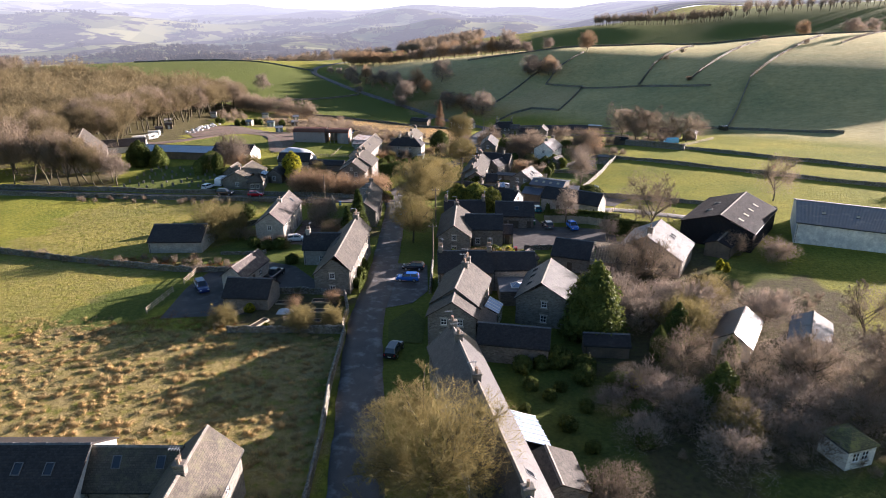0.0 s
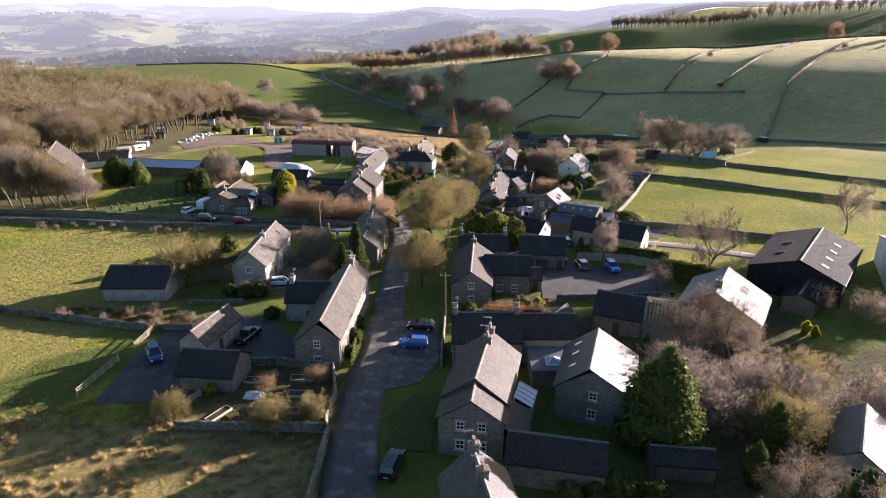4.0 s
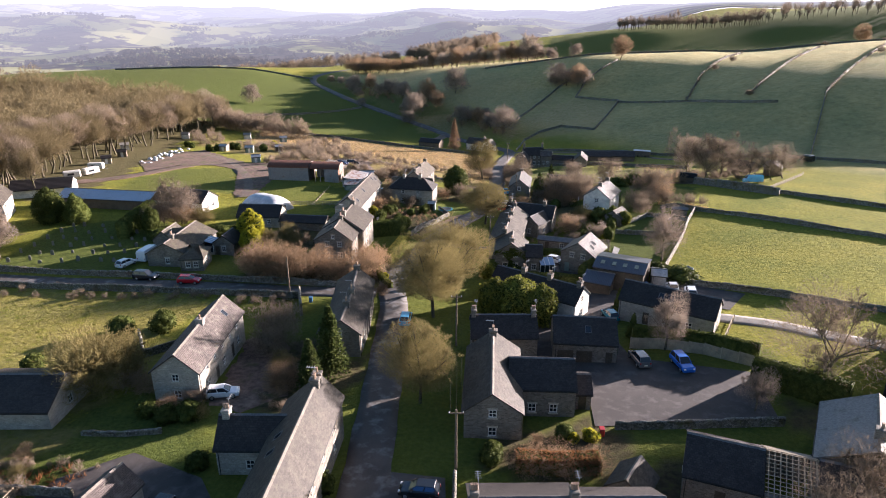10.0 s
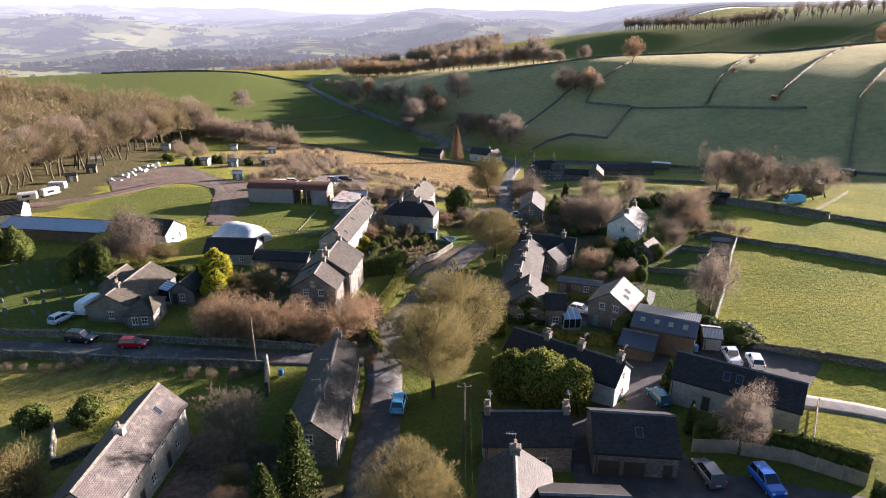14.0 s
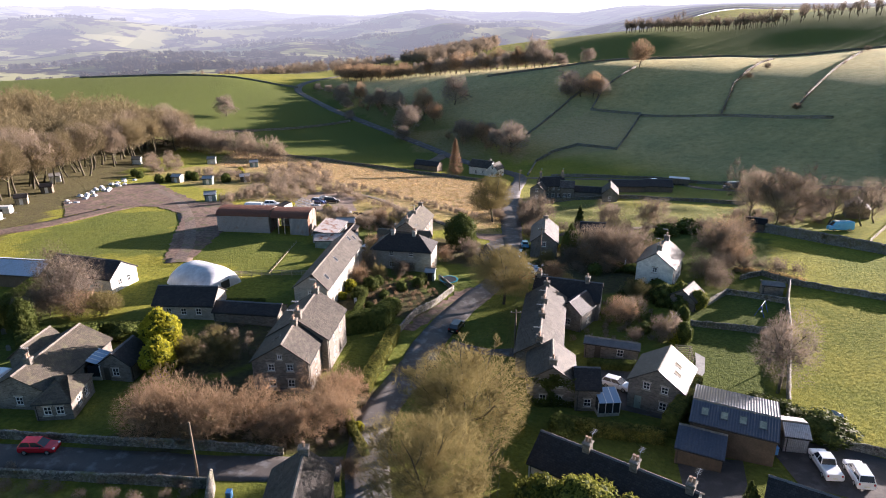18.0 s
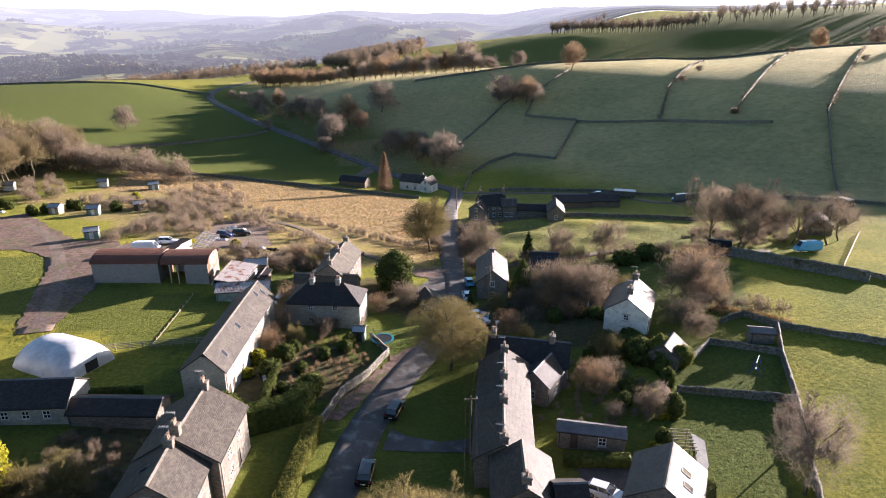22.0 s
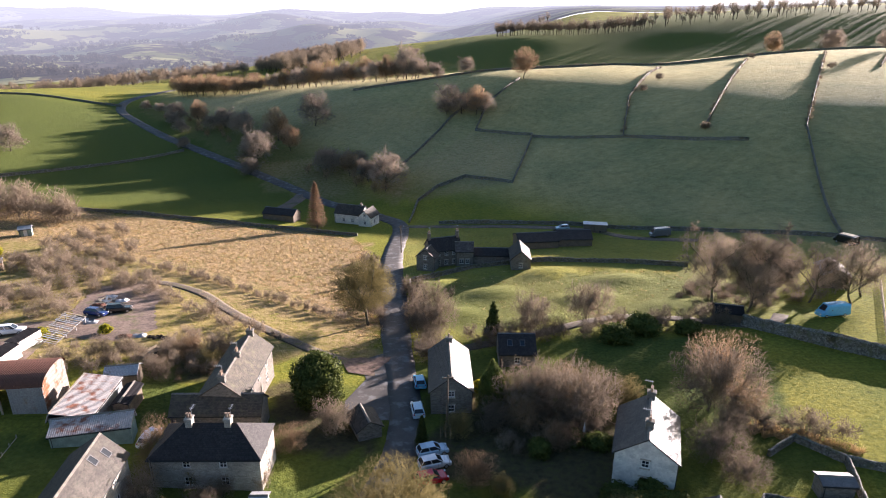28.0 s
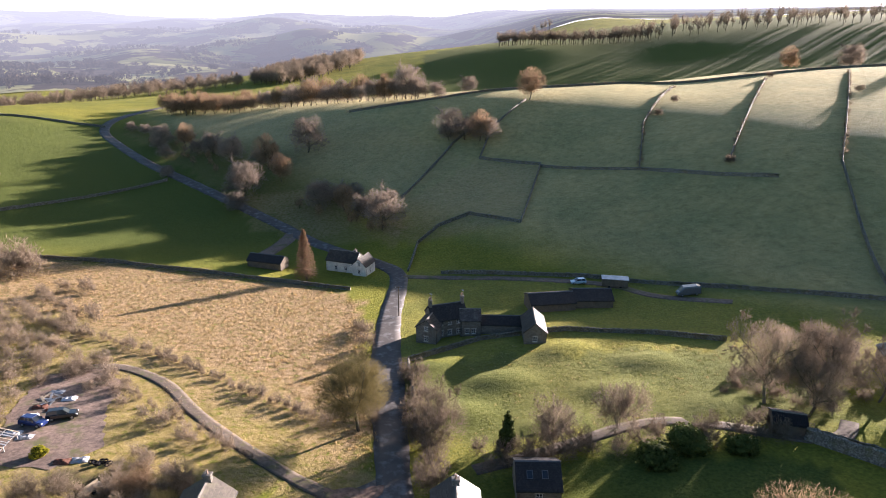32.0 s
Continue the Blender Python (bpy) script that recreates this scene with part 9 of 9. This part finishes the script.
def horsebox():
    ob = thing("horse_trailer", Matrix.Translation((78.9, 331.6, gz(78.9, 331.6))) @ Matrix.Rotation(radians(-20), 4, "Z"), "dark open-fronted trailer with a white roof", "trailer")
    part("body", boxed(-3.3, 3.3, -1.2, 1.2, .4, 2.5, bevel=.05), M_BOARD, ob)
    part("roof", boxed(-3.5, 3.5, -1.4, 1.4, 2.5, 2.64, bevel=.03), M_POLY, ob, "white roof")
    for wx in (-1.5, 1.5):
        for sg in (-1, 1):
            w = new("wheel", WHEELS[0])
            w.parent, w.matrix_basis = ob, Matrix.Translation((wx, sg * 1.1, .32)) @ Matrix.Rotation(radians(90), 4, "X")


horsebox()


def trampoline():
    ob = thing("trampoline", Matrix.Translation((-4.1, 222, gz(-4.1, 222))), "round garden trampoline with a teal rim", "trampoline")
    part("mat", cylinder(bmesh.new(), 0, 0, .72, .76, 1.5, n=24), M_GUTTER, ob, "black mat")
    bm = bmesh.new()
    for k in range(24):
        t0, t1 = 2 * math.pi * k / 24, 2 * math.pi * (k + 1) / 24
        q = [bm.verts.new((r * math.cos(t), r * math.sin(t), z)) for r, t, z in ((1.5, t0, .79), (1.85, t0, .77), (1.85, t1, .77), (1.5, t1, .79), (1.5, t0, .7), (1.85, t0, .68), (1.85, t1, .68), (1.5, t1, .7))]
        for f in ((0, 1, 2, 3), (7, 6, 5, 4), (1, 5, 6, 2), (4, 0, 3, 7)):
            bm.faces.new([q[i] for i in f])
    bmesh.ops.remove_doubles(bm, verts=bm.verts[:], dist=.001)
    part("pad", bm, paint("teal pad", (.03, .2, .22)), ob, "teal padded rim")
    for k in range(6):
        t = math.pi * k / 3
        part("leg", cylinder(bmesh.new(), 1.7 * math.cos(t), 1.7 * math.sin(t), -.2, .7, .03, n=6), M_TIN, ob)


trampoline()
house((-8.6, 223.4), (-6.9, 223.1), .9, .9, 1.9, 2.3, "small blue-green garden shed", M_TIN, M_TEAL, [], (0, 0, 0, 0), 1, doors=[("r", .5)], name="shed", category="shed")


def swing():
    ob = thing("swing_frame", Matrix.Translation((48.9, 204.4, gz(48.9, 204.4))) @ Matrix.Rotation(.9, 4, "Z"), "child's blue and white swing frame on grass", "swing")
    for x in (-1.2, 1.2):
        for sg in (-1, 1):
            v, f = tubes(np.array([[x, sg * .8, -.1]]), np.array([[x, 0, 2.0]]), np.array([.04]), np.array([.04]), 6)
            part("leg", flat_mesh("leg", v, f, paint("blue tube", (.03, .08, .4))), None, ob)
    v, f = tubes(np.array([[-1.25, 0, 2.0]]), np.array([[1.25, 0, 2.0]]), np.array([.045]), np.array([.045]), 6)
    part("top_bar", flat_mesh("top_bar", v, f, M_FRAME), None, ob)
    part("seat", boxed(-.25, .25, -.12, .12, .5, .55), M_FRAME, ob)
    for x in (-.22, .22):
        part("chain", cylinder(bmesh.new(), x, 0, .55, 2.0, .012, n=4), M_TIN, ob)


swing()


def bin_(x, y, colour, name):
    ob = thing("wheelie_bin", Matrix.Translation((x, y, gz(x, y) + .08)), name + " plastic wheelie bin beside a wall", "bin", "wheelie bins")
    part("body", boxed(-.28, .28, -.33, .33, .05, .98, bevel=.04), paint(name + " plastic", colour), ob)
    part("lid", boxed(-.3, .3, -.37, .35, .98, 1.07, bevel=.03), paint(name + " plastic", colour), ob)
    for sg in (-1, 1):
        w = part("wheel", cylinder(bmesh.new(), 0, 0, -.03, .03, .1, n=8), M_TYRE, ob)
        w.matrix_basis = Matrix.Translation((sg * .26, .3, .1)) @ Matrix.Rotation(radians(90), 4, "Y")


for x, y, c, nm in ((20.2, 206.3, (.1, .3, .6), "blue"), (-26.6, 158.5, (.05, .2, .55), "blue"), (-19.2, 103.6, (.03, .1, .05), "green"), (-19.9, 103.8, (.02, .02, .02), "black"), (14.6, 119.6, (.5, .05, .04), "red"), (25.4, 115.4, (.05, .15, .6), "blue"), (30.4, 116, (.02, .02, .02), "black"),
                    (21, 139.8, (.03, .2, .06), "green"), (33, 166.6, (.05, .15, .6), "blue")):
    bin_(x, y, c, nm)


def chair(x, y, a):
    ob = thing("garden_chair", Matrix.Translation((x, y, gz(x, y))) @ Matrix.Rotation(a, 4, "Z"), "white garden chair on a lawn", "chair", "garden chairs")
    part("seat", boxed(-.25, .25, -.25, .25, .42, .47, bevel=.01), M_FRAME, ob)
    part("backrest", boxed(-.25, .25, .22, .27, .47, .95, bevel=.01), M_FRAME, ob)
    for sx in (-.22, .22):
        for sy in (-.22, .22):
            part("leg", boxed(sx - .025, sx + .025, sy - .025, sy + .025, 0, .42), M_FRAME, ob)


for q in ((-20.8, 210, .4), (-19.6, 209.4, 2.2), (-19.9, 211.2, -1.2)):
    chair(*q)


def parasol():
    ob = thing("folded_parasol", Matrix.Translation((32.5, 229.7, gz(32.5, 229.7))), "folded white garden parasol", "parasol")
    part("pole", cylinder(bmesh.new(), 0, 0, -.1, 2.5, .03, n=6), M_TIMBER, ob)
    part("canopy", cylinder(bmesh.new(), 0, 0, 1.0, 2.5, .22, .05, 8), M_POLY, ob, "folded white canopy")


parasol()


# ---- grasses ----
def tufts(name, poly, gap, h, material, label, seed, skip=0.0, blades=12, mound=.25):
    """Tussocks of long grass, each a tuft of leaning blades."""
    g = np.random.default_rng(seed)
    xs, ys = [p[0] for p in poly], [p[1] for p in poly]
    X, Y = np.meshgrid(np.arange(min(xs), max(xs), gap), np.arange(min(ys), max(ys), gap))
    X, Y = (X + g.uniform(-.6, .6, X.shape) * gap).ravel(), (Y + g.uniform(-.6, .6, Y.shape) * gap).ravel()
    keep = inside(poly, X, Y) & (.45 * np.sin(X * .7 + 1.3 * np.sin(Y * .45)) + .45 * np.sin(Y * .9 + X * .2) + 1.3 * g.uniform(-1, 1, X.shape) > skip)
    X, Y = X[keep], Y[keep]
    Z = ground(X, Y)
    n, b = len(X), blades
    hh = np.repeat(h * g.uniform(.45, 1.3, n), b) * g.uniform(.7, 1.15, n * b)
    t = g.uniform(0, 2 * np.pi, n * b)
    lean = g.uniform(.25, .95, n * b)
    base = np.stack([np.repeat(X, b), np.repeat(Y, b), np.repeat(Z, b) - .05], 1) + np.stack([np.cos(t), np.sin(t), 0 * t], 1) * (hh * mound * g.uniform(.2, 1.6, n * b))[:, None]
    tip = base + np.stack([np.cos(t) * lean, np.sin(t) * lean, 1 - .4 * lean], 1) * hh[:, None]
    V, F = tubes(base, tip, hh * .085, np.zeros(n * b), 3)
    tagged(new(name, flat_mesh(name, V, F, material)), label, "grass", kind="stuff")


NEAR_ROUGH = [(-88, 52), (-88, 84), (-60, 84), (-36, 86), (-15, 82), (-14, 48), (-40, 52)]
tufts("dead_grass", NEAR_ROUGH, 1.0, .42, M_STRAW, "tussocks of tawny dead grass", 51, 0.0, 70, .62)
tufts("short_dead_grass", NEAR_ROUGH, 0.7, .16, M_STRAW, "short bleached grass between tussocks", 66, 0.0, 24, 1.2)
tufts("green_tussocks", NEAR_ROUGH, 0.55, .1, M_GRASS, "green tussocks among dead grass", 52, -0.5, 16, 1.1)
tufts("pasture_tussocks", PASTURE, 0.75, .15, M_STRAW, "bleached tussocks in a grazed pasture", 65, -0.2, 14, 1.2)
tufts("dead_grass_field", BROWN, 0.95, .4, M_STRAW, "tawny rough grass of a neglected field", 53, -0.6, 14, .7)
tufts("rough_pasture", ROUGH2, 0.9, .28, M_GRASS, "short green tussocks of a grazed field", 54, -0.2)
tufts("track_grass", [(3, 261), (-2, 266), (-8, 272.6), (-13, 278.6), (-19, 286.4), (-25.6, 297.4), (-27, 293), (-19.6, 282.4), (-14, 274.6), (-8.8, 269), (-3, 262.6), (2, 258)], 0.8, .3, M_STRAW, "long dead grass along a farm track", 69, 0.0, 18, 1.0)
tufts("yard_grass", EARTH_YARD, 0.8, .16, M_GRASS, "grass creeping over a rutted earth yard", 67, 1.05, 22, 1.5)
tufts("track_edge_grass", [(-66, 229), (-52, 229), (-52, 223.6), (-66, 223.6)], 0.5, .2, M_GRASS, "grass closing over the end of a farm track", 68, -0.3, 20, 1.4)
tufts("verge_grass", [(9.5, 262), (11, 276), (12.5, 310), (10, 330), (2, 300), (4, 272)], 0.9, .45, M_STRAW, "long pale verge grass", 55, -0.4)
tufts("bracken", [(-66, 112.4), (-50, 109.8), (-40, 110), (-40, 113.6), (-50, 113.4), (-58, 117), (-66, 117)], 0.8, .7, M_RUSTLEAF, "brown dead bracken along a field wall", 61, -0.6, 14)
tufts("wall_grass", [(54.3, 226.7), (59.4, 223.3), (63.6, 218.9), (62.4, 217.4), (57.6, 221.2), (52.7, 224.3)], 0.5, .8, M_STRAW, "tall russet grass along a field wall", 62, -1.0, 14)
tufts("field_bracken", [(-52, 83.5), (-36, 83.5), (-31, 86), (-33, 91), (-40, 93), (-47, 88), (-52, 87)], 0.8, .34, M_RUSTLEAF, "russet dead bracken above a rough field", 64, -0.2, 30, 1.0)
tufts("bank_grass", [(-90, 84), (-36, 83), (-34, 88), (-46, 89), (-90, 90)], 0.8, .3, M_STRAW, "brown bracken and grass on a bank", 56, -0.4, 24, 1.0)
tufts("hillock_grass", [(22, 272), (84, 262), (86, 292), (40, 304), (20, 298)], 1.0, .3, M_GRASS, "lumpy green pasture tussocks", 57, 0.2, 12, .6)
tufts("hillock_dead_grass", [(22, 272), (84, 262), (86, 292), (40, 304), (20, 298)], 1.5, .34, M_STRAW, "tawny tussocks in a lumpy pasture", 63, 0.3, 12, .6)
tufts("field_grass", [(60, 215), (84, 196), (110, 176), (80, 148), (60, 158), (41, 177)], 0.75, .11, M_GRASS, "grazed green sward", 58, -0.9)
tufts("strip_grass", [(64, 218), (76, 252), (90, 236), (112, 208), (130, 190), (112, 180), (84, 198)], 0.85, .11, M_GRASS, "grazed green sward between walls", 59, -0.7)
tufts("field_edge_grass", [(112, 174), (150, 148), (120, 120), (82, 147)], 1.0, .12, M_GRASS, "grazed green sward at the field edge", 60, -0.7)


def board_fence(pts, h, label):
    """Close-boarded panels between posts."""
    ob = thing("board_fence", Matrix.Identity(4), label, "fence", "fences")
    p = straight(pts, 1.8)
    for (x0, y0), (x1, y1) in zip(p[:-1], p[1:]):
        L, a, z = math.hypot(x1 - x0, y1 - y0), math.atan2(y1 - y0, x1 - x0), min(gz(x0, y0), gz(x1, y1))
        m = Matrix.Translation((x0, y0, z)) @ Matrix.Rotation(a, 4, "Z")
        q = part("post", boxed(-.06, .06, -.06, .06, -.3, h + .08, bevel=.015), M_TIMBER, ob)
        q.matrix_basis = m
        bm = bmesh.new()
        n = 9
        v = [[bm.verts.new((.06 + (L - .12) * k / n, (.02 if k % 2 else -.02), zz)) for zz in (0.02, h)] for k in range(n + 1)]
        w = [[bm.verts.new((c.co.x, c.co.y + .04, c.co.z)) for c in col] for col in v]
        for s in (v, w):
            for a0, b0 in zip(s, s[1:]):
                bm.faces.new((a0[0], b0[0], b0[1], a0[1]))
        for k in (0, 1):
            for j in range(n):
                bm.faces.new((v[j][k], v[j + 1][k], w[j + 1][k], w[j][k]))
        for j in (0, n):
            bm.faces.new((v[j][0], v[j][1], w[j][1], w[j][0]))
        bmesh.ops.recalc_face_normals(bm, faces=bm.faces[:])
        q = part("panel", bm, M_TIMBER, ob)
        q.matrix_basis = m


board_fence([(23.7, 141.9), (27.7, 141.6), (33.5, 139.6), (39, 135.4)], 1.8, "brown close-boarded timber fence behind parked cars")


def pergola(x, y, a, w, d, h):
    """Posts and open beams over a path."""
    ob = thing("pergola", Matrix.Translation((x, y, gz(x, y))) @ Matrix.Rotation(a, 4, "Z"), "weathered timber pergola over a garden path", "pergola")
    for px in (-w / 2, w / 2):
        for py in (-d / 2, 0, d / 2):
            part("post", boxed(px - .06, px + .06, py - .06, py + .06, -.3, h, bevel=.01), M_TIMBER, ob)
        part("beam", boxed(px - .05, px + .05, -d / 2 - .3, d / 2 + .3, h, h + .14, bevel=.01), M_TIMBER, ob)
    for k in range(7):
        py = -d / 2 + d * k / 6
        part("rafter", boxed(-w / 2 - .3, w / 2 + .3, py - .04, py + .04, h + .14, h + .24, bevel=.01), M_TIMBER, ob)


pergola(30.4, 188.5, -0.2, 1.8, 3.8, 2.2)


# ---- the yard behind the barns ----
def container(x, y, a):
    ob = thing("storage_container", Matrix.Translation((x, y, gz(x, y))) @ Matrix.Rotation(radians(a), 4, "Z"), "pale grey steel storage container with dark flat roof", "container", "storage containers")
    part("body", uv_metres(boxed(-2.4, 2.4, -1.15, 1.15, -.3, 2.0, bevel=.03)), M_RENDER, ob)
    part("roof", uv_metres(boxed(-2.46, 2.46, -1.2, 1.2, 2.0, 2.12, bevel=.03)), M_DKSHEET, ob, "dark flat sheet roof")
    for sg in (-1, 1):
        d = part("door", boxed(-2.44, -2.405, min(sg * .03, sg * 1.05), max(sg * .03, sg * 1.05), .12, 1.9, bevel=.008), M_FRAME, ob)
        part("locking_bar", boxed(-2.475, -2.44, sg * .3 - .02, sg * .3 + .02, .2, 1.85), M_TIN, d)


container(-48.3, 261.4, 74)
container(-47.8, 267.6, 68)


def bare_frame():
    """A shelter stripped to its timbers, leaning down to one side."""
    ob = thing("timber_shelter", Matrix.Translation((-44.2, 272.6, gz(-44.2, 272.6))) @ Matrix.Rotation(radians(80), 4, "Z"), "low timber shelter stripped to its grey rafters", "shelter")
    for x in (-4.6, -1.5, 1.5, 4.6):
        part("post", boxed(x - .07, x + .07, 1.55, 1.69, -.3, 1.5), M_FIBRE, ob)
        part("post", boxed(x - .07, x + .07, -1.69, -1.55, -.3, .6), M_FIBRE, ob)
    for y, z in ((1.62, 1.5), (0, 1.05), (-1.62, .6)):
        part("beam", boxed(-5, 5, y - .07, y + .07, z, z + .14), M_FIBRE, ob)
    for k in range(17):
        bm = boxed(-.09, .09, -1.9, 1.9, 0, .07)
        bmesh.ops.rotate(bm, cent=(0, 0, 0), matrix=Matrix.Rotation(.271, 3, "X"), verts=bm.verts[:])
        bmesh.ops.translate(bm, vec=(-4.9 + k * .61 + .08 * math.sin(k * 4.1), 0, 1.22), verts=bm.verts[:])
        part("rafter", bm, (M_FIBRE, M_TIN, M_TIMBER)[(k * 5) % 3], ob)


bare_frame()


def trailer():
    ob = thing("farm_trailer", Matrix.Translation((-27.4, 262.4, gz(-27.4, 262.4))) @ Matrix.Rotation(radians(52), 4, "Z"), "small orange-sided flat farm trailer", "trailer")
    part("bed", boxed(-1.5, 1.5, -.6, .6, .5, .58, bevel=.01), M_TIMBER, ob)
    for y in (-.62, .62):
        part("side_board", boxed(-1.5, 1.5, y - .03, y + .03, .5, .9, bevel=.01), M_TIMBER, ob)
    part("drawbar", boxed(1.5, 2.5, -.05, .05, .42, .5), M_LEAD, ob)
    for y in (-.75, .75):
        bm = bmesh.new()
        bmesh.ops.create_cone(bm, cap_ends=True, segments=14, radius1=.3, radius2=.3, depth=.16, matrix=Matrix.Translation((0, y, .28)) @ Matrix.Rotation(math.pi / 2, 4, "X"))
        part("wheel", bm, M_DKSHEET, ob)


trailer()


def tyre_stack(x, y, n):
    """Worn tyres lying on one another."""
    for k in range(n):
        g = .18 * math.sin(k * 3.7 + x)
        bm = bmesh.new()
        ring = []
        for i in range(14):
            a = i * math.tau / 14
            ring.append([bm.verts.new(((.25 + r) * math.cos(a), (.25 + r) * math.sin(a), z)) for r, z in ((0, 0), (.09, -.02), (.13, .1), (.09, .22), (0, .2), (-.03, .1))])
        for i in range(14):
            for j in range(6):
                bm.faces.new((ring[i][j], ring[(i + 1) % 14][j], ring[(i + 1) % 14][(j + 1) % 6], ring[i][(j + 1) % 6]))
        bmesh.ops.recalc_face_normals(bm, faces=bm.faces[:])
        t = thing("tyre", Matrix.Translation((x + g, y + g * .6, gz(x, y) + .2 * k)), "worn black tyre on a stack", "tyre", "stacked tyres")
        part("tread", bm, M_DKSHEET, t)


for x, y, n in ((-29.4, 269.4, 2), (-28.6, 268.8, 3), (-27.8, 269.3, 2), (-28.3, 269.8, 1), (-27.1, 268.7, 2)):
    tyre_stack(x, y, n)
